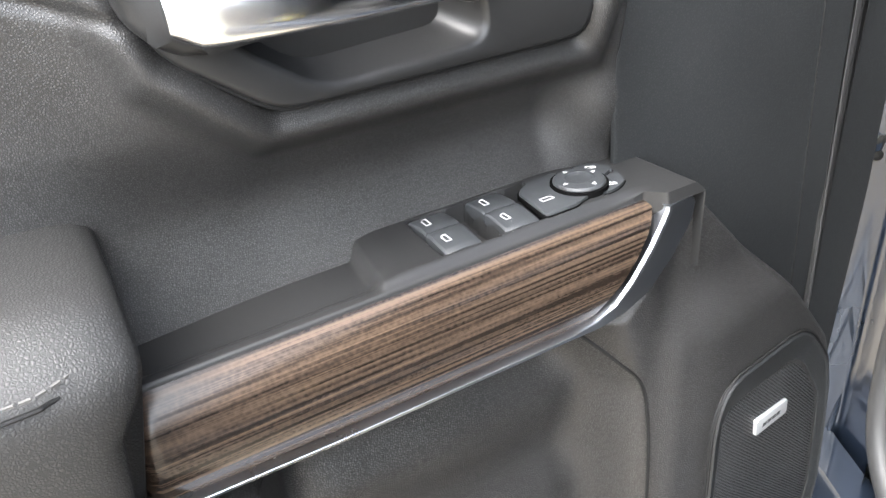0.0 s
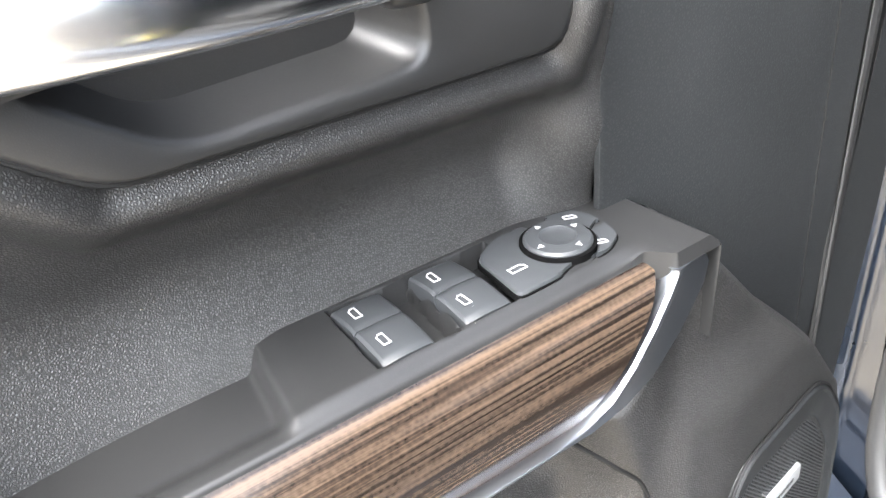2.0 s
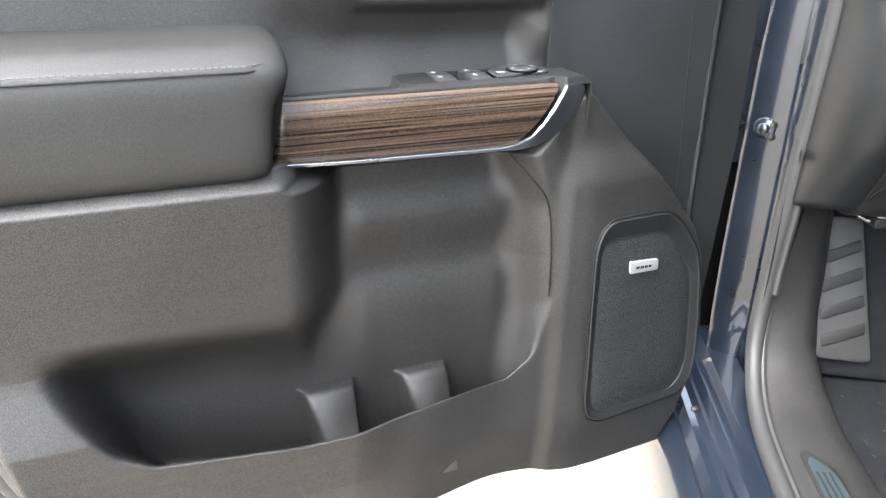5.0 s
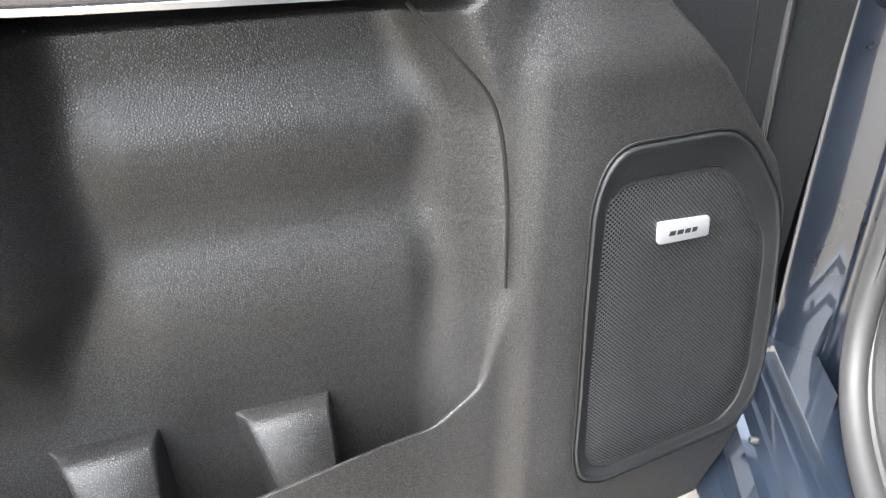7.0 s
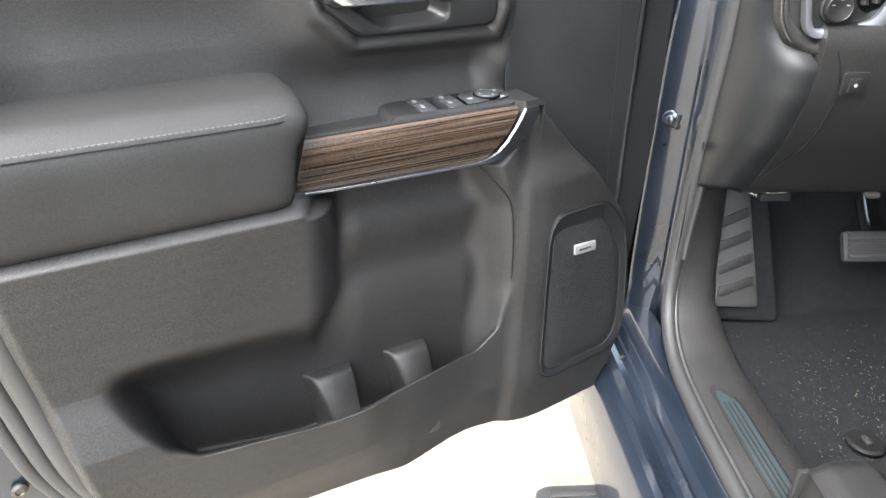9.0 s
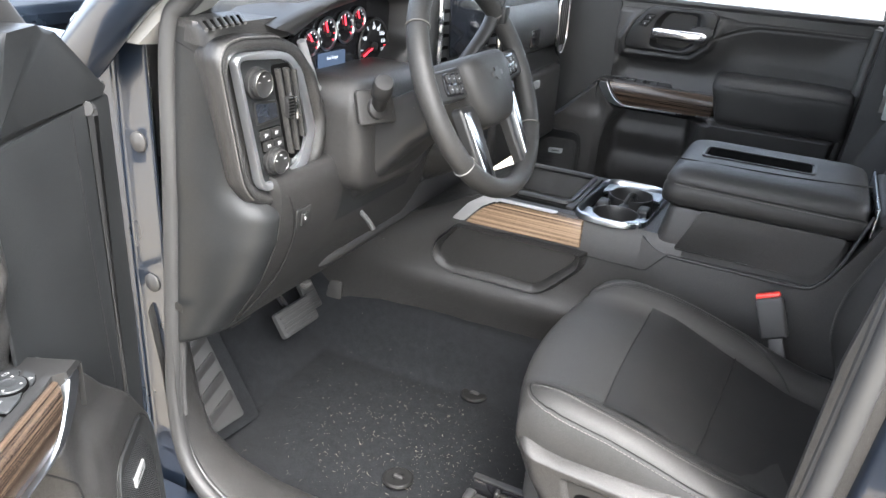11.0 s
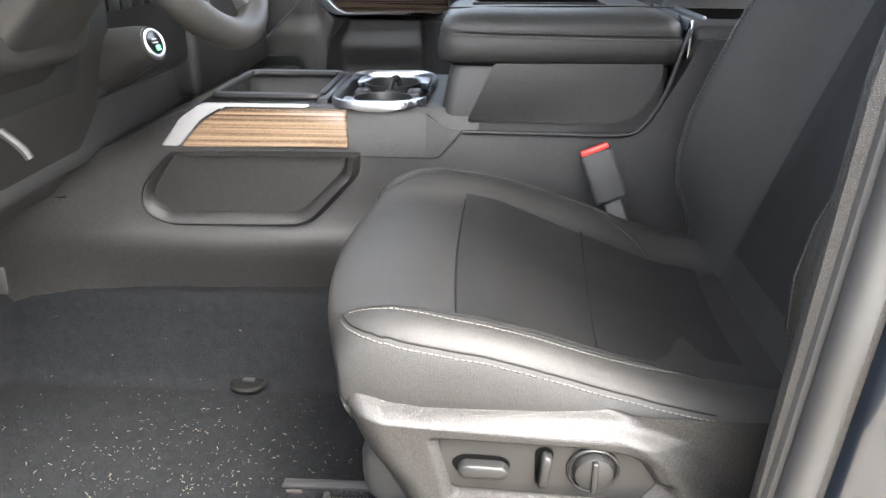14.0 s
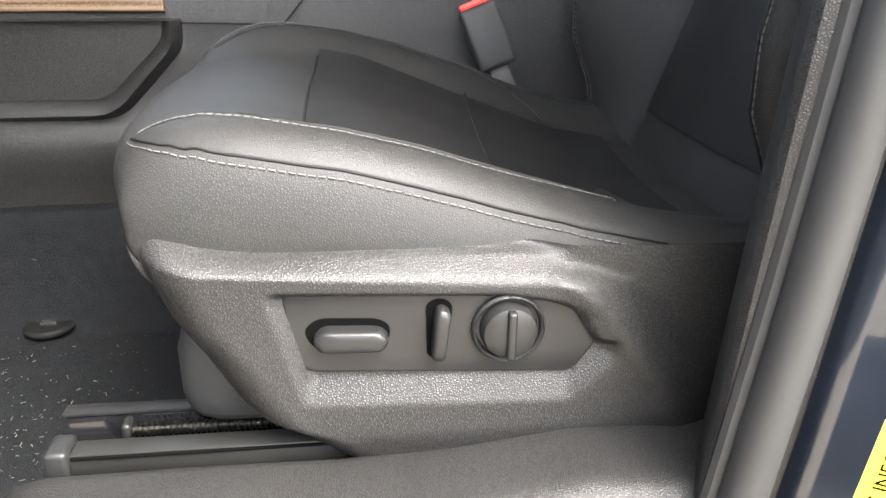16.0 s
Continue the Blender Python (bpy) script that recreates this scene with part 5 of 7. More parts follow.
def build_seat():
    s = thing("bucket_seat", (0.2, SEAT_Y, 0.64), "black leather bucket seat with dark perforated inserts and grey stitching", "car seat", group="front seats")
    loop = seat_loop()
    secs = []
    for x in [-0.0548, -0.053, -0.049, -0.043, -0.034, -0.022, -0.008, 0.012, 0.04, 0.07, 0.11, 0.16, 0.21, 0.26, 0.31, 0.36, 0.42, 0.50]:
        k = math.sqrt(max(0.0, 1 - max(0, min(1, (0.045 - x) / 0.10)) ** 2.4))
        wk = 0.93 + 0.07 * math.sqrt(max(0, 1 - max(0, min(1, (0.06 - x) / 0.115)) ** 2))
        dz = drop(x)
        secs.append([(x - 0.012 * max(0, (0.06 - x) / 0.115) + 0.042 * (d / 0.246) ** 2 * max(0, (0.10 - x) / 0.155), SEAT_Y + d * wk, 0.962 + ((z + (dz if z > 0.93 else dz * max(0, (z - 0.90) / 0.03) * 0.6)) - 0.962) * (k if z > 0.962 else 0.25 + 0.75 * k)) for d, z in loop])
    secs = [[(p[0], p[1], p[2] + LEAN * (p[1] - SEAT_Y) * min(1, max(0, (p[2] - 0.90) / 0.05))) for p in q] for q in secs]
    geo = loft(secs)
    skin = BVHTree.FromPolygons([Vector(v) for v in geo[0]], geo[1])

    def snap(p, lift=0.0006):
        q, n, _, _ = skin.find_nearest(Vector(p))
        return q + n * lift * (1 if n.dot(q - Vector((0.2, SEAT_Y, 0.93))) > 0 else -1)

    def relaxed(path, lift):
        for _ in range(6):
            path = [path[0]] + [(a + b * 2 + c) / 4 for a, b, c in zip(path, path[1:], path[2:])] + [path[-1]]
        return [snap(p, lift) for p in path]

    cu = part("cushion", geo, LEATHER, s, "black leather cushion with bolsters", 60)
    part("seat_pan", box((-0.012, 0.632, 0.775), (0.42, 1.072, 0.862), 0.03, 3), RUBBER, s, "black seat pan under the cushion")
    part("front_crossbar", box((-0.008, 0.640, 0.850), (0.055, 1.064, 0.922), 0.018, 3), RUBBER, s, "black crossbar under the cushion's nose")
    # centre insert, raised a little above the leather
    nx, ny = 30, 24
    V = []
    for j in range(ny):
        for i in range(nx):
            t, q = i / (nx - 1), j / (ny - 1)
            hw = 0.166 - 0.030 * t
            y = SEAT_Y + (q * 2 - 1) * hw
            x = 0.085 + 0.006 * (1 - (q * 2 - 1) ** 2) * -1 + 0.317 * t
            e = min(q, 1 - q, t * 0.7) * 2
            V.append((x, y, cush_top(x, y) + 0.0005 + 0.0035 * min(1, e * 7)))
    F = [(j * nx + i, j * nx + i + 1, (j + 1) * nx + i + 1, (j + 1) * nx + i) for j in range(ny - 1) for i in range(nx - 1)]
    part("cushion_insert", (V, F), FABRIC, s, "dark perforated seat insert", 60)

    def on_top(pairs, lift=0.0008):
        return smooth_path([(x, y, cush_top(x, y) + lift) for x, y in pairs], 8)

    cross = on_top([(0.236 + 0.06 * q, SEAT_Y + q) for q in (-0.150, -0.07, 0, 0.07, 0.150)], 0.0042)
    part("seam", tube(cross, 0.0012, 6), SEAM, cu)
    nose = on_top([(0.084 - 0.006 * (1 - (q / 0.158) ** 2), SEAT_Y + q) for q in (-0.155, -0.11, -0.055, 0, 0.055, 0.11, 0.155)], 0.0009)
    part("seam", tube(nose, 0.0012, 6), SEAM, cu)
    for sg in (-1, 1):
        ridge = smooth_path([snap((x, SEAT_Y + sg * w, z + 0.01)) for x, w, z in ((-0.026, 0.168, 0.985), (-0.004, 0.176, 1.002), (0.03, 0.188, 1.008), (0.085, 0.199, 1.005), (0.15, 0.202, 0.992), (0.22, 0.201, 0.968), (0.285, 0.188, 0.945), (0.325, 0.168, 0.922), (0.345, 0.150, 0.905))], 10)
        ridge = relaxed(ridge, 0.0003)
        part("seam", tube(ridge, 0.0015, 6), SEAM, cu)
        part("stitching", stitches([snap(p + Vector((0, sg * 0.007, 0.002)), 0.0010) for p in ridge], (0, 0, 1)), THREAD, cu)
        side = smooth_path([(-0.031, SEAT_Y + sg * 0.165, 0.978), (-0.016, SEAT_Y + sg * 0.205, 0.988), (0.010, SEAT_Y + sg * 0.230, 0.994), (0.04, SEAT_Y + sg * 0.238, 0.990), (0.09, SEAT_Y + sg * 0.24, 0.982), (0.15, SEAT_Y + sg * 0.24, 0.967), (0.21, SEAT_Y + sg * 0.24, 0.951), (0.27, SEAT_Y + sg * 0.24, 0.937), (0.33, SEAT_Y + sg * 0.24, 0.925)], 10)
        side = relaxed(side, 0.0003)
        part("seam", tube(side, 0.0010, 6), SEAM, cu)
        part("stitching", stitches([snap(p + Vector((0, sg * 0.002, -0.006)), 0.0008) for p in side], (0, sg * 0.9, 0.3)), THREAD, cu)
    # backrest: loops across, stacked upwards
    secs = []
    zs = [0.86, 0.875, 0.90, 0.95, 1.0, 1.05, 1.10, 1.16, 1.22, 1.28, 1.34, 1.40, 1.46, 1.52, 1.56, 1.585, 1.60, 1.605]
    for z in zs:
        xc = back_c(z)
        p = back_p(z)
        hw = 0.238 * float(np.interp(z, [0.86, 0.92, 1.3, 1.5, 1.58, 1.605], [0.92, 1.0, 1.0, 0.88, 0.78, 0.66]))
        th = 0.13 * float(np.interp(z, [0.86, 0.90, 1.5, 1.58, 1.605], [0.5, 1.0, 0.8, 0.55, 0.25]))
        half = smooth_path([(xc, 0.0, 0), (xc - 0.002, hw * 0.45, 0), (xc - 0.10 * p, hw * 0.60, 0), (xc - 0.65 * p, hw * 0.75, 0), (xc - 0.98 * p, hw * 0.87, 0), (xc - 0.85 * p + 0.002, hw * 0.965, 0), (xc - 0.3 * p + 0.02, hw, 0), (xc + th * 0.6, hw * 0.97, 0), (xc + th, hw * 0.8, 0), (xc + th, 0, 0)], 4)
        secs.append([(q.x, SEAT_Y + q.y, z) for q in half] + [(q.x, SEAT_Y - q.y, z) for q in reversed(half[1:-1])])
    shell = loft(secs)
    rear = BVHTree.FromPolygons([Vector(v) for v in shell[0]], shell[1])
    lay = lambda p, lift: rear.find_nearest(Vector(p))[0] + Vector((-lift, 0, 0))
    bk = part("backrest", shell, LEATHER, s, "black leather backrest with side bolsters", 60)
    V = []
    for j in range(30):
        for i in range(16):
            z = 0.93 + 0.55 * j / 29
            q = (i / 15) * 2 - 1
            V.append((back_c(z) - 0.0035 - 0.002 * (1 - q * q) - 0.05 * back_p(z) * max(0, abs(q) - 0.9) * 8, SEAT_Y + q * 0.128, z))
    F = [(j * 16 + i, j * 16 + i + 1, (j + 1) * 16 + i + 1, (j + 1) * 16 + i) for j in range(29) for i in range(15)]
    part("backrest_insert", (V, F), FABRIC, s, "dark perforated backrest insert", 60)
    for sg in (-1, 1):
        edge = smooth_path([(back_c(z) - 0.97 * back_p(z) - 0.001, SEAT_Y + sg * 0.238 * 0.87, z) for z in (0.93, 0.98, 1.04, 1.10, 1.16, 1.22, 1.28, 1.34, 1.40, 1.46)], 8)
        edge = [lay(p + Vector((-0.01, 0, 0)), 0.0006) for p in edge]
        part("seam", tube(edge, 0.0014, 6), SEAM, bk)
        for off in (0.006, -0.006):
            part("stitching", stitches([lay(p + Vector((-0.006, sg * off, 0)), 0.0008) for p in edge], (-1, 0, 0)), THREAD, bk)
    # side shield with the switches
    part("side_shield", shield_geo(), PLASTIC, s, "grained black plastic side shield", 60)
    pl = rounded([(0.0711, 0.9020), (0.2105, 0.8965), (0.2443, 0.8900), (0.2590, 0.8830), (0.2735, 0.8602), (0.2587, 0.8382), (0.0842, 0.8474), (0.0765, 0.8557)], [0.006, 0.02, 0.01, 0.006, 0.004, 0.006, 0.008, 0.008], 5)
    ps = part("switch_plate", moved(prism(pl, 0.004, 0.0008), facing((0, 0.6000, 0), (1, 0, 0), (0, 0, 1))), SMOOTH, s, "smooth switch plate")
    part("plate_gap", tube([(p[0], 0.5970, p[1]) for p in pl], 0.0012, 6, True, (0, 1, 0)), SEAM, ps)
    m0 = facing((0, 0.5962, 0), (1, 0, 0), (0, 0, 1))
    part("slide_well", moved(prism(rounded([(0.0819, 0.877), (0.0915, 0.8852), (0.1300, 0.8835), (0.1388, 0.8763), (0.1336, 0.8630), (0.0884, 0.8636)], 0.006, 4), 0.0006, 0), m0), GAP, ps)
    slide = rounded([(0.0880, 0.8735), (0.0950, 0.8800), (0.1300, 0.8785), (0.1365, 0.8730), (0.1330, 0.8645), (0.0925, 0.8650)], 0.004, 5)
    part("slide_switch", moved(button_geo(slide, 0.012, 0.0030), m0), SMOOTH, ps, "long seat position switch")
    part("recline_well", moved(prism(rounded([(0.1595, 0.8925), (0.1690, 0.8968), (0.1775, 0.8915), (0.1728, 0.8525), (0.1608, 0.8535)], 0.005, 4), 0.0006, 0), m0), GAP, ps)
    part("recline_switch", moved(button_geo(rounded([(0.1650, 0.8885), (0.1690, 0.8925), (0.1755, 0.8890), (0.1718, 0.8545), (0.1632, 0.8550)], 0.004, 5), 0.012, 0.0028), m0), SMOOTH, ps, "upright recline switch")
    km = facing((0.2135, 0.5962, 0.8732), (1, 0, 0), (0, 0, 1))
    part("knob_ring", lathe([(0, 0), (0.0243, 0), (0.0243, 0.0035), (0.0228, 0.0052), (0.0212, 0.0040), (0.0205, 0.0008), (0, 0.0008)], km, 48), SMOOTH, ps)
    kb = part("lumbar_knob", lathe([(0, 0), (0.0190, 0), (0.0186, 0.007), (0.0172, 0.0105), (0.012, 0.0128), (0.0, 0.0132)], km, 48), SMOOTH, ps, "round lumbar knob")
    part("knob_bar", moved(box((-0.0030, -0.0170, 0.008), (0.0030, 0.0170, 0.0165), 0.0020, 3), km), SMOOTH, kb)
    return s


def back_c(z):
    return 0.455 + 0.36 * (z - 0.93)


def back_p(z):
    return float(np.interp(z, [0.86, 0.93, 0.97, 1.02, 1.10, 1.20, 1.28, 1.36, 1.45, 1.55, 1.61], [0.02, 0.04, 0.075, 0.112, 0.128, 0.128, 0.118, 0.092, 0.06, 0.03, 0.01]))


def shield_geo():
    nx, nz = 230, 150
    zs = np.linspace(0.745, 0.955, nz)
    front = arr([(0.745, 0.086), (0.760, 0.074), (0.775, 0.060), (0.785, 0.040), (0.800, 0.030), (0.8136, 0.024), (0.8442, 0.012), (0.8774, -0.006), (0.9204, -0.020), (0.945, -0.022), (0.955, -0.020)], zs)
    s = np.linspace(0, 1, nx)
    X = front[:, None] + (0.43 - front)[:, None] * s[None]
    Zr = np.repeat(((zs - zs[0]) / (zs[-1] - zs[0]))[:, None], nx, 1)
    bot = np.interp(X, [0.03, 0.08, 0.35, 0.43], [0.782, 0.775, 0.770, 0.770])
    top = np.interp(X, [-0.026, -0.012, 0.004, 0.020, 0.054, 0.14, 0.2145, 0.305, 0.43], [0.946, 0.943, 0.937, 0.932, 0.929, 0.9285, 0.927, 0.924, 0.924])
    Z = bot + (top - bot) * Zr
    crest = np.interp(X, [-0.02, 0.0185, 0.105, 0.231, 0.268, 0.30, 0.43], [0.926, 0.921, 0.915, 0.9065, 0.902, 0.899, 0.897])
    out = 0.030 - 0.020 * step01(Z, crest - 0.004, np.maximum(top, crest + 0.008)) - 0.006 * step01(Zr, 0.95, 1.0) - 0.006 * step01(Z, 0.800, 0.772)
    # the rear falls back behind a sweeping edge
    sweep = arr([(0.74, 0.372), (0.78, 0.352), (0.8205, 0.334), (0.8554, 0.308), (0.8804, 0.291), (0.8994, 0.270), (0.915, 0.235), (0.96, 0.20)], np.linspace(0.745, 0.955, 400))
    xc = np.interp(Z, np.linspace(0.745, 0.955, 400), sweep)
    drop_in = step01(X - xc, -0.004, 0.034)
    out = out + 0.003 * np.exp(-((X - xc + 0.012) / 0.010) ** 2) * step01(Z, 0.915, 0.89)
    out = out * (1 - drop_in) + 0.0165 * drop_in
    # the hollow round the switch plate has a wide bevel below and in front
    zb = np.interp(X, [0.0844, 0.2567, 0.29], [0.8235, 0.8175, 0.850])
    xl = np.interp(Z, [0.8235, 0.8978], [0.0820, 0.0630])
    zt = np.interp(X, [0.065, 0.2105, 0.2443, 0.2582, 0.2740], [0.9045, 0.8985, 0.8925, 0.886, 0.862])
    hol = np.minimum(np.minimum(np.clip((Z - zb) / 0.019, 0, 1), np.clip((X - xl) / 0.010, 0, 1)), np.minimum(np.clip((zt - Z) / 0.004, 0, 1), np.clip((0.289 - X) / 0.012, 0, 1)))
    out = out - 0.0085 * blur(hol, 2, 1)
    e = np.minimum(X - front[:, None], 0.5)
    out = out - 0.05 * (1 - np.sqrt(np.clip(1 - (1 - np.clip(e / 0.045, 0, 1)) ** 2, 0, 1)))
    return sheet(X, Z, 0.620 - out)


driver_seat = build_seat()
passenger_seat = copy_thing(driver_seat, Matrix.Translation((0.2, 1.70, 0.64)) @ Matrix.Diagonal((1, -1, 1, 1)))
tagged(passenger_seat, "black leather passenger seat beside the centre armrest", "car seat")

rail = thing("seat_rail", (-0.03, 0.64, 0.74), "black steel seat rail with a bare threaded spindle", "seat rail")
part("lower_track", box((-0.080, 0.612, 0.758), (0.30, 0.631, 0.781), 0.003), TRACK, rail, "dark grey lower track")
part("end_cap", box((-0.0955, 0.608, 0.754), (-0.079, 0.634, 0.785), 0.004, 3), SMOOTH, rail)
part("track_groove", box((-0.078, 0.6105, 0.7775), (0.30, 0.6145, 0.7795), 0.0005), GAP, rail)
part("upper_track", box((-0.100, 0.668, 0.742), (0.30, 0.676, 0.774), 0.002), GLOSS, rail)
part("track_lip", box((-0.102, 0.667, 0.7745), (0.30, 0.680, 0.7780), 0.0012), SMOOTH, rail)
rod = []
for i in range(121):
    t = i / 120
    rod.append((-0.050 + 0.16 * t, 0.6555, 0.7690))
part("spindle", tube(rod, lambda t: 0.0046 + 0.0010 * math.sin(t * 251), 10), STEEL, rail, "bare threaded steel spindle")
part("spindle_nut", box((-0.056, 0.648, 0.7620), (-0.049, 0.663, 0.7775), 0.003, 3), TRACK, rail)
cover = thing("rail_cover", (0.1, 0.56, 0.65), "black plastic cover along the seat rail", "trim")
secs = []
for x, zt, y0 in ((-0.118, 0.740, 0.52), (-0.110, 0.752, 0.512), (-0.09, 0.757, 0.508), (0.0, 0.758, 0.505), (0.10, 0.757, 0.503), (0.18, 0.762, 0.502), (0.26, 0.775, 0.50), (0.34, 0.772, 0.50), (0.42, 0.77, 0.50)):
    zt += 0.017
    secs.append([(x, y0, 0.64)] + [(x, p[0], p[1] + 0.003) for p in rounded([(y0 + 0.006, zt - 0.02), (y0 + 0.03, zt), (0.602, zt), (0.606, zt - 0.02)], 0.012, 4)] + [(x, 0.606, 0.64)])
part("cover_panel", loft(secs), PLASTIC, cover, "", 50)
part("cover_cap", box((-0.122, 0.515, 0.640), (-0.112, 0.604, 0.752), 0.004, 2), SMOOTH, cover)
buckle = thing("belt_buckle", (0.29, 1.10, 0.95), "black seat belt buckle with a red release button", "seat belt")
bm_ = facing((0.285, 1.105, 1.000), Vector((0.92, 0.0, 0.38)), Vector((-0.36, 0.20, 0.90)))
part("housing", moved(box((-0.024, -0.042, -0.013), (0.024, 0.036, 0.013), 0.006, 3), bm_), RUBBER, buckle)
part("button", moved(box((-0.021, 0.034, -0.010), (0.021, 0.043, 0.010), 0.003), bm_), RED, buckle, "red release button")
part("stem", moved(box((-0.013, -0.13, -0.004), (0.013, -0.040, 0.004), 0.003), bm_), RUBBER, buckle)

# ---- dashboard ----
dash = thing("dashboard", (-0.6, 1.25, 0.95), "black grained dashboard with instrument cluster and chrome vent bezel", "dashboard")


def knee_sec(y):
    p = [(-0.62, 0.944), (-0.585, 0.944), (-0.545, 0.965), (-0.475, 1.065), (-0.437, 1.150), (-0.426, 1.205), (-0.428, 1.245), (-0.46, 1.26), (-0.62, 1.26)]
    return [(q.x, y, q.y) for q in smooth_path([(a, b, 0) for a, b in p], 4)]


part("knee_panel", loft([knee_sec(y) for y in (0.586, 0.592, 0.60, 0.70, 0.80, 0.90, 1.0, 1.10)]), PLASTIC, dash, "moulded knee panel under the column", 60)
# sheet laid on the knee panel; its dark colour paints the gap's shade
opening = [[(q[0] + 0.0025, y, q[2]) for q in knee_sec(y) if 1.130 < q[2] < 1.215 and q[0] > -0.46] for y in (0.752, 0.80, 0.88, 0.96, 1.010)]
part("column_shade_sheet", loft(opening, caps=False, closed=False), DARK, dash, "dark sheet painting the shaded gap under the steering column", 60)
part("fuse_mark", moved(prism([(-0.012, -0.008), (0.010, -0.008), (0.010, 0.006), (-0.004, 0.008), (-0.012, 0.003)], 0.0006, 0), facing((-0.575, 0.5095, 1.03), Vector((1, -0.25, 0)), (0, 0, 1))), SMOOTH, dash)
crease = smooth_path([(-0.4245, 0.605, 1.225), (-0.4255, 0.618, 1.19), (-0.4345, 0.624, 1.14), (-0.468, 0.615, 1.065), (-0.525, 0.585, 0.985)], 8)
part("seam", tube(crease, 0.0013, 6), SEAM, dash)
# side of the dash, facing the door: runs from the weather strip round to the knee panel and the vent bezel
KNEE = [(0.944, -0.60), (0.965, -0.545), (1.065, -0.475), (1.15, -0.437), (1.205, -0.426), (1.25, -0.428), (1.50, -0.428)]


def side_fn(s, t):
    z = 0.944 + 0.530 * t
    k = float(step01(np.array(z), 1.19, 1.26))
    f = Vector((float(np.interp(z, [0.94, 1.22, 1.46], [-0.612, -0.588, -0.556])), 0.519, z))
    xk = float(arr(KNEE, np.array(z)))
    r = Vector((xk, 0.590, z)).lerp(Vector((-0.472, 0.498 + 0.2 * (1.46 - z), z)), k)
    m = Vector((xk + 0.006, 0.508, z)).lerp(Vector((-0.505, 0.502, z)), k)
    return f * (1 - s) ** 2 + m * 2 * s * (1 - s) + r * s * s


part("side_panel", grid(side_fn, 30, 70), DARK, dash, "smooth side panel of the dash", 60)
side_geo = grid(side_fn, 30, 70)
side_skin = BVHTree.FromPolygons([Vector(v) for v in side_geo[0]], side_geo[1])
part("seam", tube([side_skin.find_nearest(Vector(p))[0] for p in smooth_path([(-0.556, 0.517, 1.455), (-0.519, 0.51, 1.449), (-0.478, 0.505, 1.44)], 8)], 0.0010, 6), SEAM, dash)
# vent pod: stitched bezel, chrome ring, controls
def out(pts, x, r=0.02, n=6):
    return [(x, p[0] + max(0, -0.43 - x) * 0.48 * (p[0] < 0.57), p[1]) for p in rounded(pts, r, n)]


BEZ = [(0.447, 1.456), (0.459, 1.478), (0.494, 1.484), (0.569, 1.478), (0.620, 1.457), (0.661, 1.413), (0.692, 1.332), (0.679, 1.276), (0.602, 1.236), (0.540, 1.228), (0.501, 1.249), (0.483, 1.276), (0.467, 1.355)]
RING = [(0.480, 1.451), (0.494, 1.457), (0.569, 1.453), (0.596, 1.445), (0.621, 1.420), (0.653, 1.327), (0.633, 1.277), (0.602, 1.263), (0.533, 1.257), (0.520, 1.271)]
RING_IN = [(0.489, 1.444), (0.497, 1.448), (0.579, 1.440), (0.594, 1.433), (0.607, 1.415), (0.634, 1.326), (0.613, 1.284), (0.590, 1.276), (0.535, 1.269), (0.528, 1.280)]
C = (0.57, 1.35)


def sc(pts, k):
    return [(C[0] + (p[0] - C[0]) * k, C[1] + (p[1] - C[1]) * k) for p in pts]


# the pod lies a little deeper in the dash than its outline's plane
POD = Matrix.Translation((-0.028, 0.040, -0.0155)) @ Matrix.Translation((0, 0.57, 1.35)) @ Matrix.Diagonal((1, 1.045, 1.045, 1)) @ Matrix.Translation((0, -0.57, -1.35))


def pod_part(name, geo, *rest):
    return part(name, moved(geo, POD), *rest)


pod_part("bezel", loft([out(BEZ, -0.60, 0.01), out(BEZ, -0.45, 0.01), out(sc(BEZ, 0.995), -0.432, 0.01), out(sc(BEZ, 0.975), -0.421, 0.01), out(sc(BEZ, 0.945), -0.4145, 0.01), out(sc(BEZ, 0.90), -0.412, 0.01), out(sc(BEZ, 0.84), -0.416, 0.01), out(sc(BEZ, 0.78), -0.43, 0.01)], caps=True), VINYL, dash, "stitched black bezel", 60)
line = out(sc(BEZ, 0.955), -0.4145, 0.012)
pod_part("stitching", stitches(line[-16:] + line[:24], (1, 0, 0)), THREAD, dash)
pod_part("seam", tube([Vector(p) + Vector((0.0012, 0, 0)) for p in (out(sc(BEZ, 0.935), -0.4145, 0.012)[-16:] + out(sc(BEZ, 0.935), -0.4145, 0.012)[:24])], 0.0010, 6), SEAM, dash)
MID = [((a[0] + b[0]) / 2, (a[1] + b[1]) / 2) for a, b in zip(RING, RING_IN)]
pod_part("chrome_ring", loft([out(sc(RING, 1.0), -0.425, 0.010), out(RING, -0.4135, 0.010), out(sc(RING, 0.99), -0.4115, 0.010), out(MID, -0.4110, 0.010), out(sc(RING_IN, 1.01), -0.413, 0.010), out(RING_IN, -0.432, 0.010)], caps=False), SATIN_CHROME, dash, "satin chrome ring round vent and lamp switches")
pod_part("control_panel", loft([out(sc(RING_IN, 1.02), -0.4195, 0.010), out(sc(RING_IN, 0.3), -0.418, 0.010), out(sc(RING_IN, 0.02), -0.418, 0.010)], caps=False), DARK, dash)


def yz(outline, x, depth, bevel=0.0005):
    """A plate facing the cabin, from an outline in (y, z)."""
    return moved(prism(outline, depth, bevel), facing((x, 0, 0), (0, 1, 0), (0, 0, 1)))


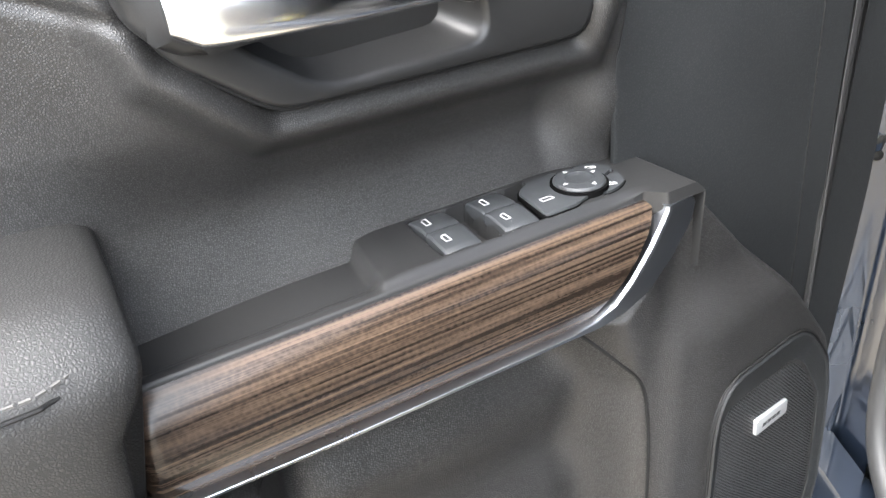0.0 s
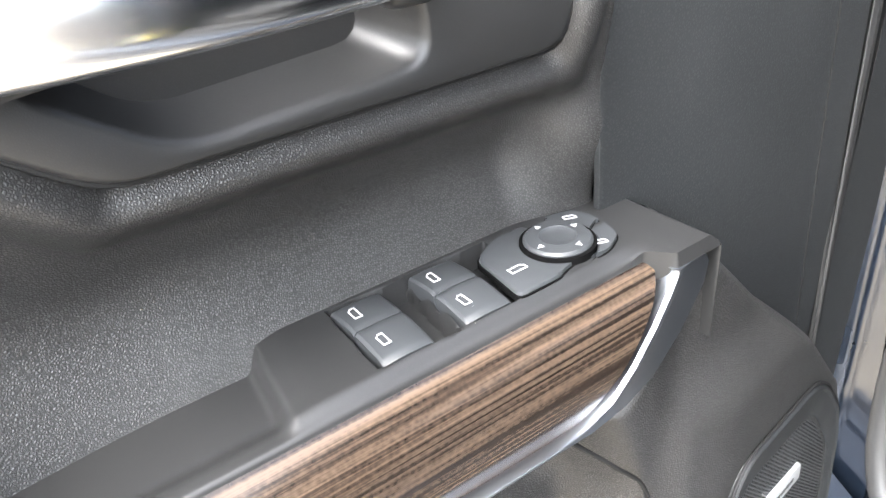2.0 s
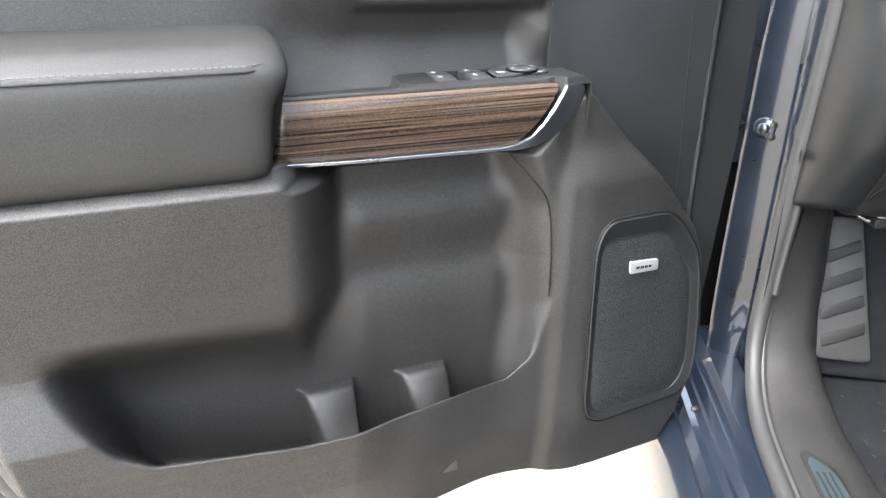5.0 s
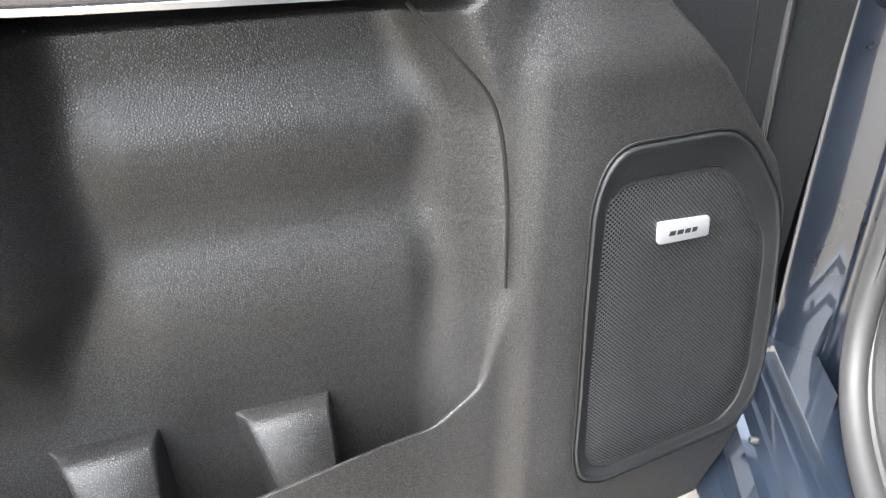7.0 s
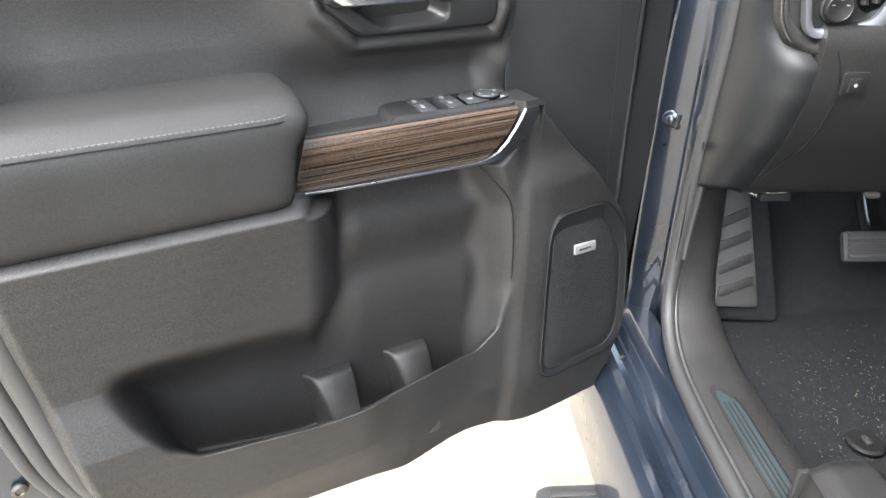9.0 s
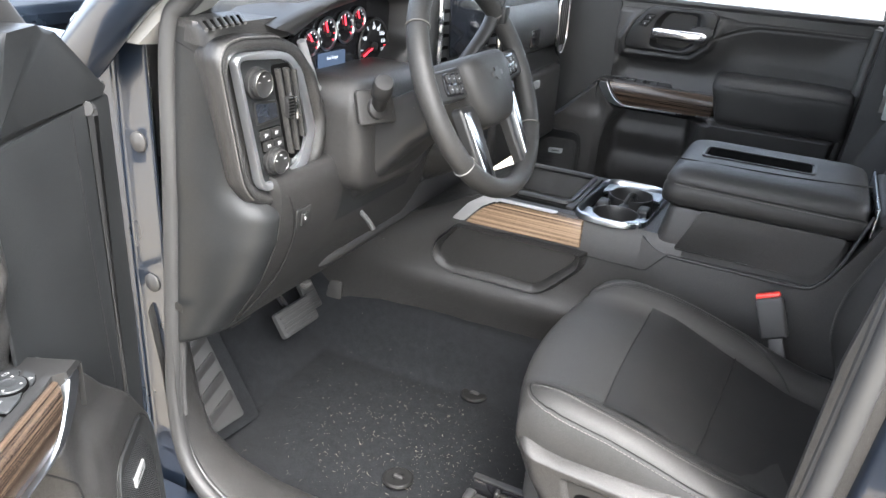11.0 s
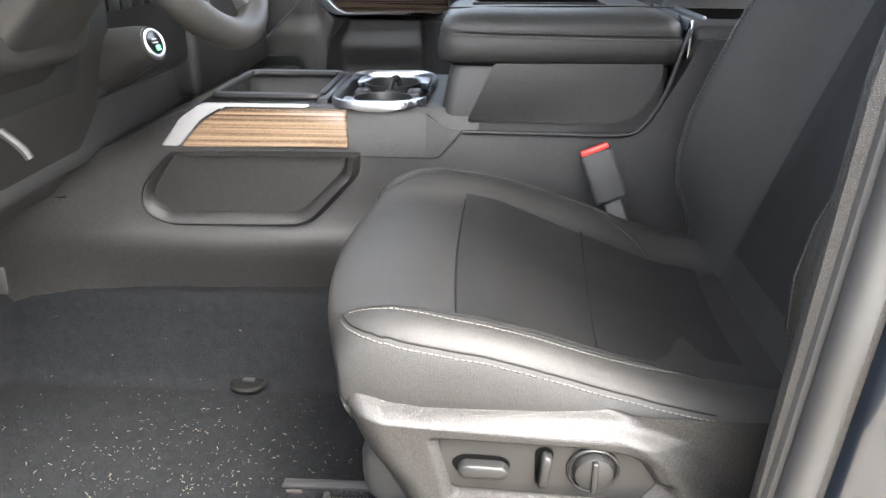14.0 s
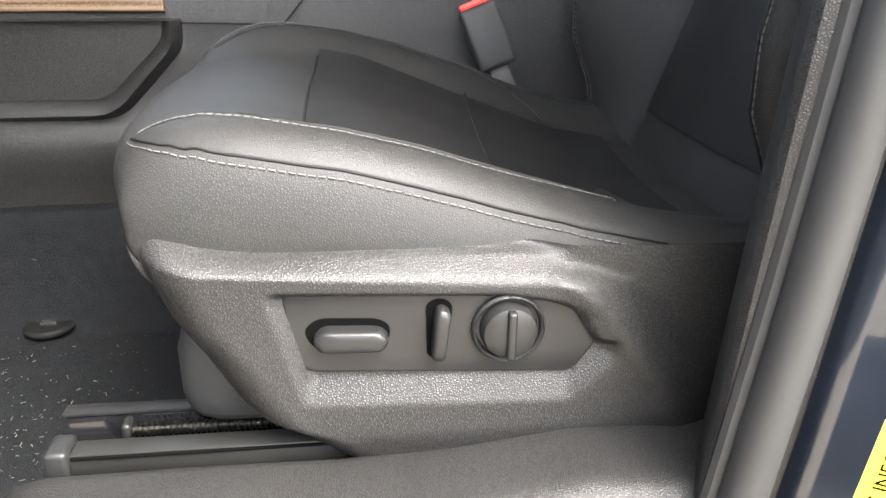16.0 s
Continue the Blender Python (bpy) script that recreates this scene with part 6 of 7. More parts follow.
def dial(y, z, r, name):
    m = facing((-0.419, y, z), (0, 1, 0), (0, 0, 1))
    prof = [(0, 0), (r * 1.12, 0), (r * 1.12, 0.006), (r, 0.007), (r * 0.97, 0.0150), (r * 0.92, 0.0175), (r * 0.86, 0.0165), (0, 0.0160)]
    k = pod_part(name, lathe(prof, m, 36), SMOOTH, dash, "knurled round dial with silver rim")
    for i in range(40):
        a = 2 * math.pi * i / 40
        pod_part("knurl", moved(box((r * 0.985, -0.0006, 0.008), (r * 1.02, 0.0006, 0.0145), 0), m @ Matrix.Rotation(a, 4, "Z")), SMOOTH, k)
    pod_part("rim", tube([m @ Vector((r * 0.90 * math.cos(2 * math.pi * q / 36), r * 0.90 * math.sin(2 * math.pi * q / 36), 0.0172)) for q in range(36)], r * 0.03, 6, True, (1, 0, 0)), STEEL, k)
    for i in range(3):
        a = radians(20 + 70 * i)
        pod_part("mark", moved(box((-0.0022, -0.0006, 0), (0.0022, 0.0006, 0.0004), 0), m @ Matrix.Translation((0.55 * r * math.cos(a), 0.55 * r * math.sin(a), 0.0161))), WHITE, k)
    return k


dial(0.524, 1.415, 0.0195, "vent_dial")
dial(0.556, 1.299, 0.0190, "lamp_dial")
pod_part("display_frame", yz(rounded([(0.516, 1.390), (0.567, 1.385), (0.572, 1.357), (0.523, 1.355)], 0.004, 3), -0.4185, 0.002), SMOOTH, dash)
pod_part("small_display", yz(rounded([(0.520, 1.3865), (0.564, 1.3815), (0.568, 1.3605), (0.526, 1.3585)], 0.003, 3), -0.4170, 0.001), SCREEN, dash, "small dark dimmer display")
pod_part("button_field", yz(rounded([(0.526, 1.349), (0.573, 1.349), (0.579, 1.314), (0.535, 1.313)], 0.003, 3), -0.4186, 0.001), GAP, dash)
for i in range(2):
    for j in range(2):
        yc, zc = 0.539 + 0.0225 * i + 0.006 * j, 1.3397 - 0.0163 * j
        b = pod_part("lamp_button", yz(rounded([(yc - 0.0102, zc - 0.0070), (yc + 0.0108, zc - 0.0070), (yc + 0.0092, zc + 0.0072), (yc - 0.0118, zc + 0.0072)], 0.0015, 3), -0.4180, 0.0035, 0.0008), SMOOTH, dash)
        for q, (a0, b0, a1, b1) in enumerate(((-0.003, -0.0025, -0.0008, 0.0025), (0.0006, -0.0025, 0.0014, 0.0025), (0.0022, -0.0012, 0.0040, -0.0004), (0.0022, 0.0008, 0.0040, 0.0016))):
            pod_part("symbol", yz([(yc + a0, zc + b0), (yc + a1, zc + b0), (yc + a1, zc + b1), (yc + a0, zc + b1)], -0.4146, 0.0003, 0), WHITE, b)
vent = pod_part("vent_well", yz(rounded([(0.556, 1.434), (0.600, 1.434), (0.632, 1.330), (0.620, 1.298), (0.600, 1.290), (0.586, 1.300)], 0.006, 4), -0.4180, 0.0006, 0), GAP, dash)
for ya, za, yb, zb in ((0.566, 1.429, 0.594, 1.302), (0.584, 1.428, 0.609, 1.304), (0.601, 1.424, 0.621, 1.322)):
    pod_part("vent_slat", loft([[(-0.4165, y - 0.0042, z), (-0.4110, y - 0.0038, z), (-0.4085, y - 0.001, z), (-0.4090, y + 0.002, z), (-0.4120, y + 0.0042, z), (-0.4165, y + 0.0046, z)] for y, z in [(ya + (yb - ya) * q / 6, za + (zb - za) * q / 6) for q in range(7)]]), PLASTIC, vent, "", 50)
sl0 = pod_part("vent_slider", yz(rounded([(0.573, 1.390), (0.587, 1.388), (0.591, 1.357), (0.578, 1.358)], 0.003, 3), -0.411, 0.009, 0.002), SMOOTH, vent, "vent slider with a chrome end")
pod_part("chrome_end", yz(rounded([(0.587, 1.389), (0.594, 1.387), (0.598, 1.372), (0.5985, 1.357), (0.591, 1.355), (0.592, 1.372)], 0.002, 3), -0.411, 0.012, 0.002), CHROME, sl0)
for q in range(6):
    pod_part("grip", box((-0.4022, 0.5755, 1.362 + 0.0045 * q), (-0.4008, 0.5865, 1.364 + 0.0045 * q), 0), GAP, sl0)
# parking brake switch
sw_ = part("brake_switch", moved(prism(rounded([(-0.019, -0.017), (0.021, -0.017), (0.020, 0.018), (-0.020, 0.018)], 0.006, 4), 0.003, 0.001), facing((-0.4285, 0.643, 1.178), Vector((-0.02, 1, 0)), Vector((0.12, 0, 1)))), SMOOTH, dash, "parking brake switch")
part("button", moved(box((-0.009, -0.012, 0.002), (0.009, 0.010, 0.006), 0.002), facing((-0.4285, 0.643, 1.178), Vector((-0.02, 1, 0)), Vector((0.12, 0, 1)))), SMOOTH, sw_)
part("symbol", moved(lathe([(0, 0), (0.0025, 0), (0.0025, 0.0004), (0, 0.0004)], Matrix.Translation((0, 0, 0.006)), 16), facing((-0.4285, 0.643, 1.178), Vector((-0.02, 1, 0)), Vector((0.12, 0, 1)))), WHITE, sw_)


# upper pad with the cluster hood
def top_fn(s, t):
    x = -0.46 - 0.58 * t
    y0 = 0.500 + min(0.14, 0.48 * 0.58 * t)
    y = y0 + (2.03 - y0) * s
    hood = float(step01(np.array(y), 0.62, 0.74)) * (1 - float(step01(np.array(y), 0.98, 1.08)))
    z = 1.472 + 0.030 * float(step01(np.array(t), 0, 0.25)) + 0.05 * hood * (1 - 0.6 * t) - 0.015 * t
    x += 0.015 * hood * (1 - t)
    if t < 0.02:
        z -= 0.012
    return (x, y, z)


part("top_pad", grid(top_fn, 90, 40), MATTE, dash, "grained black top pad", 60)
part("pad_edge", box((-0.62, 1.06, 1.30), (-0.455, 2.03, 1.475), 0.025, 4), VINYL, dash, "stitched passenger pad")
ug = part("upper_glove_box", loft([[(x, y, z) for x, z in ((-0.56, 1.468), (-0.50, 1.470), (-0.468, 1.458), (-0.447, 1.430), (-0.438, 1.395), (-0.437, 1.350), (-0.446, 1.318), (-0.466, 1.305), (-0.56, 1.305))] for y in (1.500, 1.506, 1.60, 1.75, 1.87, 1.876)]), VINYL, dash, "curved upper glove box door", 60)
part("latch", box((-0.440, 1.655, 1.330), (-0.4345, 1.715, 1.375), 0.002), GLOSS, ug, "dark latch")
part("passenger_shelf", box((-0.64, 1.46, 1.235), (-0.470, 2.03, 1.300), 0.015, 3), SMOOTH, dash)
gb_ = part("glove_box", box((-0.66, 1.50, 1.02), (-0.455, 2.02, 1.245), 0.02, 3), PLASTIC, dash, "black glove box door")
part("handle", box((-0.457, 1.70, 1.20), (-0.445, 1.80, 1.222), 0.004), SATIN, gb_)
part("under_dash", box((-0.75, 0.80, 0.99), (-0.50, 2.0, 1.20), 0.03, 3), RUBBER, dash)
# top vent
QUAD = [Vector(p) for p in ((-0.483, 0.500, 1.4863), (-0.501, 0.599, 1.4863), (-0.441, 0.540, 1.4863), (-0.428, 0.453, 1.4863))]
tv = part("top_vent", moved(prism(rounded([(p.x, p.y) for p in QUAD], 0.006, 4), 0.0010, 0), Matrix.Translation((0, 0, 1.4858))), GAP, dash, "slotted top vent")
for i in range(7):
    a, b = QUAD[0].lerp(QUAD[1], i / 6), QUAD[3].lerp(QUAD[2], i / 6)
    part("vent_bar", tube([v + Vector((0, 0, 0.0002)) for v in (a, a.lerp(b, 0.5), b)], 0.0026, 8, False, (0, 0, 1), 1.0), SMOOTH, tv)
part("pod_cover", moved(prism(rounded([(-0.58, 0.530), (-0.466, 0.488), (-0.456, 0.52), (-0.452, 0.60), (-0.460, 0.68), (-0.60, 0.70)], 0.03, 5), 0.030, 0.014, 4), Matrix.Translation((0, 0, 1.456))), VINYL, dash, "grained cover above the side vent")
# cluster
cl = thing("instrument_cluster", (-0.50, 0.86, 1.36), "instrument cluster with chrome-rimmed gauges and red needles", "gauge cluster")
part("face", [[(-0.500, y, z) for y, z in ((0.685, 1.33), (1.04, 1.33), (1.04, 1.52), (0.685, 1.52))], [(0, 1, 2, 3)]], GLOSS, cl)
HOOD_OUT = smooth_path([(0.592, 1.476, 0), (0.70, 1.501, 0), (0.795, 1.516, 0), (0.904, 1.524, 0), (1.004, 1.520, 0), (1.050, 1.500, 0), (1.056, 1.45, 0), (1.044, 1.40, 0), (0.985, 1.345, 0)], 6)
HOOD_IN = smooth_path([(0.655, 1.458, 0), (0.722, 1.482, 0), (0.80, 1.495, 0), (0.90, 1.5045, 0), (1.000, 1.505, 0), (1.033, 1.490, 0), (1.034, 1.45, 0), (1.024, 1.409, 0), (0.962, 1.362, 0)], 6)
HOOD_DEEP = smooth_path([(0.705, 1.440, 0), (0.745, 1.466, 0), (0.81, 1.481, 0), (0.90, 1.491, 0), (0.985, 1.492, 0), (1.016, 1.479, 0), (1.018, 1.45, 0), (1.010, 1.412, 0), (0.955, 1.372, 0)], 6)
hood = []
for a, b, c in zip(HOOD_OUT, HOOD_IN, HOOD_DEEP):
    mid = (a + b) / 2
    hood.append([(-0.56, a.x, a.y + 0.004), (-0.445, a.x, a.y + 0.002), (-0.434, a.x, a.y - 0.001), (-0.431, (a.x * 3 + b.x) / 4, (a.y * 3 + b.y) / 4), (-0.433, mid.x, mid.y), (-0.440, (a.x + b.x * 3) / 4, (a.y + b.y * 3) / 4), (-0.448, b.x, b.y), (-0.500, c.x, c.y)])
part("hood_lip", loft(hood, caps=False, closed=False), SMOOTH, cl, "black lip of the cluster hood", 50)
part("lower_lip", tube(smooth_path([(-0.462, 0.690, 1.445), (-0.462, 0.712, 1.400), (-0.462, 0.738, 1.362), (-0.460, 0.82, 1.356), (-0.458, 0.90, 1.356), (-0.456, 0.962, 1.362)], 6), 0.007, 8), SATIN, cl, "satin grey lower edge of the display")


def gauge(y, z, r, turn, label):
    m = facing((-0.498, y, z), (0, 1, 0), (0, 0, 1))
    g = part("gauge", lathe([(0, 0), (r, 0), (r, 0.002), (0, 0.002)], m, 40), GLOSS, cl, label)
    part("rim", tube([m @ Vector((r * math.cos(2 * math.pi * q / 40), r * math.sin(2 * math.pi * q / 40), 0.003)) for q in range(40)], 0.0022, 6, True, (1, 0, 0)), TRIM_CHROME if r < 0.04 else TRACK, g)
    part("needle", moved(box((-0.001, -r * 0.15, 0.004), (0.001, r * 0.8, 0.006), 0), m @ Matrix.Rotation(radians(turn), 4, "Z")), LIT_RED, g)
    part("hub", lathe([(0, 0.002), (r * 0.16, 0.002), (r * 0.16, 0.008), (0, 0.009)], m, 20), SMOOTH, g)
    for i in range(9):
        a = radians(215 - 31 * i)
        part("tick", moved(box((r * 0.74, -0.0007, 0.0021), (r * 0.88, 0.0007, 0.003), 0), m @ Matrix.Rotation(a, 4, "Z")), LIT_WHITE if i < 7 else LIT_RED, g)
    return g


gauge(0.763, 1.430, 0.020, 30, "small round gauge")
gauge(0.808, 1.440, 0.026, 20, "round gauge with chrome rim")
gauge(0.862, 1.446, 0.026, 15, "round gauge with chrome rim")
gauge(0.905, 1.456, 0.020, 25, "small round gauge")
big = gauge(0.958, 1.403, 0.050, 110, "large speedometer with chrome rim")
for wd, a in (("80", 62), ("100", 38), ("120", 12), ("140", -14), ("60", 90), ("20", 150)):
    aa = radians(a)
    part("number", text(wd, 0.010, facing((-0.4955, 0.958 + 0.034 * math.cos(aa), 1.403 + 0.034 * math.sin(aa)), (0, 1, 0), (0, 0, 1))), LIT_WHITE, big)
info = part("info_screen", moved(prism(rounded([(-0.040, -0.028), (0.040, -0.028), (0.040, 0.028), (-0.040, 0.028)], 0.003, 3), 0.002, 0), facing((-0.498, 0.8235, 1.381), (0, 1, 0), (0, 0, 1))), LIT_BLUE, cl, "lit information screen")
part("words", text("Fuel Range", 0.0075, facing((-0.4955, 0.8235, 1.399), (0, 1, 0), (0, 0, 1))), LIT_WHITE, info)
part("number", text("59", 0.016, facing((-0.4955, 0.820, 1.374), (0, 1, 0), (0, 0, 1))), LIT_WHITE, info)
part("words", text("mi", 0.006, facing((-0.4955, 0.842, 1.371), (0, 1, 0), (0, 0, 1))), LIT_WHITE, info)
part("words", text("PRNDL", 0.007, facing((-0.4955, 0.958, 1.375), (0, 1, 0), (0, 0, 1))), LIT_WHITE, big)

# ---- steering column and wheel ----
WC, TILT_W = Vector((-0.236, 0.869, 1.389)), radians(24.7)
wm = facing(WC, (0, 1, 0), Vector((-math.sin(TILT_W), 0, math.cos(TILT_W))))
column = thing("steering_column", (-0.42, 0.84, 1.2), "black steering column shroud with stalks", "steering column")
secs = []
for t, w, h, dz in ((0, 0.075, 0.055, 0), (0.06, 0.080, 0.065, -0.01), (0.12, 0.088, 0.085, -0.025), (0.18, 0.092, 0.10, -0.04), (0.26, 0.095, 0.11, -0.05)):
    o = WC + wm.to_3x3() @ Vector((0, 0, -0.035 - t))
    secs.append([o + Vector((0, p[0], p[1] + dz)) for p in rounded([(-w, -h), (w, -h), (w, h * 0.55), (-w, h * 0.55)], 0.035, 5)])
part("shroud", loft(secs), SMOOTH, column, "", 50)
part("shroud_base", loft([[(x, p[0], p[1]) for p in rounded([(0.722 + f, 1.385 - f), (0.995 - f, 1.385 - f), (0.985 - f, 1.178 + f), (0.740 + f, 1.188 + f)], 0.055, 7)] for x, f in ((-0.54, 0.0), (-0.405, 0.0), (-0.390, 0.006), (-0.380, 0.018))]), PLASTIC, column, "", 50)
sm_ = facing((-0.366, 0.757, 1.345), Vector((0.45, 0.89, 0)), Vector((-0.20, 0.10, 0.97)))
bt = part("stalk_boot", moved(prism(rounded([(-0.034, -0.026), (0.036, -0.026), (0.030, 0.030), (-0.036, 0.030)], 0.008, 4), 0.008, 0.003), sm_ @ Matrix.Translation((0, 0, -0.004))), PLASTIC, column)
part("stalk_socket", lathe([(0, 0.003), (0.019, 0.003), (0.017, 0.010), (0.013, 0.012), (0, 0.012)], sm_, 28), SMOOTH, column)
part("turn_stalk", lathe([(0, 0), (0.0115, 0), (0.0125, 0.035), (0.0135, 0.040), (0.0165, 0.042), (0.0170, 0.052), (0.0163, 0.070), (0.0140, 0.074), (0, 0.075)], Matrix.Translation((-0.362, 0.757, 1.347)) @ Vector((0.035, -0.042, 0.052)).to_track_quat("Z", "Y").to_matrix().to_4x4(), 28), SMOOTH, column, "black turn signal stalk")
shp = smooth_path([(-0.30, 0.93, 1.40), (-0.285, 1.00, 1.46), (-0.28, 1.04, 1.53)], 8)
sl_ = part("shift_lever", tube(shp, lambda t: 0.011 + 0.004 * t, 12), SMOOTH, column, "column shift lever")
part("shift_buttons", box((-0.268, 1.005, 1.465), (-0.258, 1.030, 1.495), 0.002), SMOOTH, sl_)
part("tilt_lever", tube(smooth_path([(-0.48, 0.85, 1.15), (-0.455, 0.855, 1.118), (-0.437, 0.862, 1.095), (-0.430, 0.865, 1.080)], 6), 0.0055, 8), RUBBER, column, "tilt lever")

steer = thing("steering_wheel", WC, "black leather steering wheel with silver spoke inserts", "steering wheel")
R, rr_ = 0.1785, 0.0175
part("rim", loft([[wm @ Vector(((R + rr_ * 0.95 * math.cos(b)) * math.cos(a), (R + rr_ * 0.95 * math.cos(b)) * math.sin(a), rr_ * math.sin(b))) for b in [2 * math.pi * q / 16 for q in range(16)]] for a in [2 * math.pi * i / 96 for i in range(97)]], caps=False), LEATHER, steer, "leather-wrapped rim", 60)
for a0 in (35, 144, 218, 325):
    a = radians(a0)
    part("rim_seam", tube([wm @ Vector(((R + (rr_ + 0.0006) * math.cos(b)) * math.cos(a), (R + (rr_ + 0.0006) * math.cos(b)) * math.sin(a), (rr_ + 0.0006) * math.sin(b))) for b in [2 * math.pi * q / 20 for q in range(20)]], 0.0012, 6, True), THREAD, steer)
hub = [(-0.075, 0.045), (0.075, 0.045), (0.080, 0.01), (0.060, -0.050), (0.035, -0.075), (-0.035, -0.075), (-0.060, -0.050), (-0.080, 0.01)]
hubr = rounded(hub, 0.03, 6)
hb = part("hub", loft([[wm @ Vector((p[0] * k, p[1] * k, h)) for p in hubr] for k, h in ((1.05, -0.075), (1.05, -0.03), (1.0, -0.005), (0.99, 0.012), (0.94, 0.022), (0.8, 0.029), (0.4, 0.033), (0.02, 0.034))]), LEATHER, steer, "smooth padded hub", 60)
cross_ = [(-0.020, -0.004), (-0.008, -0.004), (-0.006, -0.010), (0.008, -0.010), (0.007, -0.004), (0.020, -0.004), (0.018, 0.004), (0.007, 0.004), (0.006, 0.010), (-0.008, 0.010), (-0.007, 0.004), (-0.019, 0.004)]
part("emblem", moved(prism(cross_, 0.002, 0.0005), wm @ Matrix.Translation((0, 0.005, 0.0335))), TRACK, hb, "plain dark emblem")
for sg in (-1, 1):
    spoke = rounded([(sg * 0.060, 0.034), (sg * 0.165, 0.036), (sg * 0.168, -0.012), (sg * 0.070, -0.018)], 0.012, 4)
    sp = part("spoke", moved(prism(spoke if sg > 0 else list(reversed(spoke)), 0.020, 0.006, 3), wm @ Matrix.Translation((0, 0, -0.012))), SMOOTH, steer)
    pad_ = rounded([(sg * 0.085, 0.027), (sg * 0.138, 0.030), (sg * 0.142, -0.004), (sg * 0.088, -0.010)], 0.010, 4)
    bp_ = part("button_pad", moved(prism(pad_ if sg > 0 else list(reversed(pad_)), 0.004, 0.0015), wm @ Matrix.Translation((0, 0, 0.008))), GLOSS, sp)
    for bx, by in ((0.097, 0.016), (0.114, 0.018), (0.129, 0.020), (0.098, 0.000), (0.114, 0.002), (0.130, 0.004)):
        part("button", moved(box((-0.006, -0.006, 0), (0.006, 0.006, 0.003), 0.0015), wm @ Matrix.Translation((sg * bx, by, 0.012))), SMOOTH, bp_)
        part("symbol", moved(box((-0.002, -0.0006, 0), (0.002, 0.0006, 0.0004), 0), wm @ Matrix.Translation((sg * bx, by, 0.0151))), WHITE, bp_)
    low = rounded([(sg * 0.050, -0.030), (sg * 0.106, -0.026), (sg * 0.104, -0.150), (sg * 0.058, -0.168)], 0.012, 4)
    ls = part("lower_spoke", moved(prism(low if sg < 0 else list(reversed(low)), 0.018, 0.006, 3), wm @ Matrix.Translation((0, 0, -0.012))), SMOOTH, steer)
    ins = rounded([(sg * 0.080, -0.038), (sg * 0.102, -0.034), (sg * 0.096, -0.140), (sg * 0.074, -0.146)], 0.006, 4)
    part("silver_insert", moved(prism(ins if sg < 0 else list(reversed(ins)), 0.004, 0.0015), wm @ Matrix.Translation((0, 0, 0.005))), CHROME, ls, "satin silver spoke insert")

start = thing("start_button", (-0.40, 1.099, 1.183), "round black start button with a green light", "button")
sbm = facing((-0.362, 1.099, 1.183), Vector((0.25, 0.97, 0)), Vector((-0.3, 0.05, 0.95)))
part("housing", lathe([(0, -0.10), (0.045, -0.10), (0.030, -0.02), (0.024, 0.0), (0.0, 0.0)], sbm, 28), PLASTIC, start)
part("ring", tube([sbm @ Vector((0.0185 * math.cos(2 * math.pi * q / 32), 0.0185 * math.sin(2 * math.pi * q / 32), 0.001)) for q in range(32)], 0.0022, 8, True, (1, 0, 0)), SATIN_CHROME, start, "satin chrome ring")
part("button_face", lathe([(0, 0), (0.0165, 0), (0.0155, 0.0025), (0, 0.0032)], sbm, 28), GLOSS, start)
part("light", moved(box((-0.002, -0.011, 0.0028), (0.006, -0.004, 0.0036), 0), sbm), LIT_GREEN, start, "small green light")
for q, w in ((0.004, 0.007), (-0.001, 0.009)):
    part("print", moved(box((-w * 0.6, q, 0.0028), (w * 0.6, q + 0.0022, 0.0034), 0), sbm), WHITE, start)

# ---- pedals ----
brake = thing("brake_pedal", (-0.66, 0.92, 0.76), "ribbed black rubber brake pedal", "pedal")
pm = facing((-0.668, 0.930, 0.785), Vector((0.05, 0.99, 0.03)), Vector((-0.55, 0, 0.83)))
pp = part("pad", moved(prism(rounded([(-0.060, -0.030), (0.058, -0.030), (0.060, 0.030), (-0.058, 0.030)], 0.008, 4), 0.012, 0.003), pm), RUBBER, brake)
for i in range(5):
    part("rib", moved(box((-0.050, -0.0235 + 0.0115 * i, 0.011), (0.050, -0.0175 + 0.0115 * i, 0.015), 0.0015), pm), RUBBER, pp)
part("arm", tube(smooth_path([(-0.68, 0.93, 0.79), (-0.75, 0.92, 0.90), (-0.76, 0.915, 1.05)], 6), 0.010, 8), GLOSS, brake)
gas = thing("accelerator_pedal", (-0.70, 1.03, 0.78), "narrow ribbed black accelerator pedal", "pedal")
pm = facing((-0.715, 1.035, 0.795), Vector((0.05, 0.99, 0.0)), Vector((-0.5, 0, 0.86)))
pp = part("pad", moved(prism(rounded([(-0.024, -0.050), (0.024, -0.050), (0.022, 0.060), (-0.022, 0.060)], 0.006, 4), 0.010, 0.003), pm), RUBBER, gas)
for i in range(6):
    part("rib", moved(box((-0.018, -0.042 + 0.016 * i, 0.009), (0.018, -0.035 + 0.016 * i, 0.013), 0.0015), pm), RUBBER, pp)
hl = thing("hood_lever", (-0.605, 0.66, 0.96), "black hood release lever with a white tag", "lever")
part("lever", box((-0.620, 0.636, 0.922), (-0.585, 0.692, 0.937), 0.004), SMOOTH, hl)
part("tag", box((-0.618, 0.640, 0.937), (-0.588, 0.684, 0.9425), 0.001), GREYTRIM, hl, "pale printed tag")
part("bracket", tube(smooth_path([(-0.63, 0.62, 0.962), (-0.615, 0.625, 0.932), (-0.60, 0.64, 0.927)], 6), 0.0035, 8), STEEL, hl)
ob2 = thing("diagnostic_port", (-0.55, 0.81, 0.94), "grey diagnostic port cover under the dash", "port")
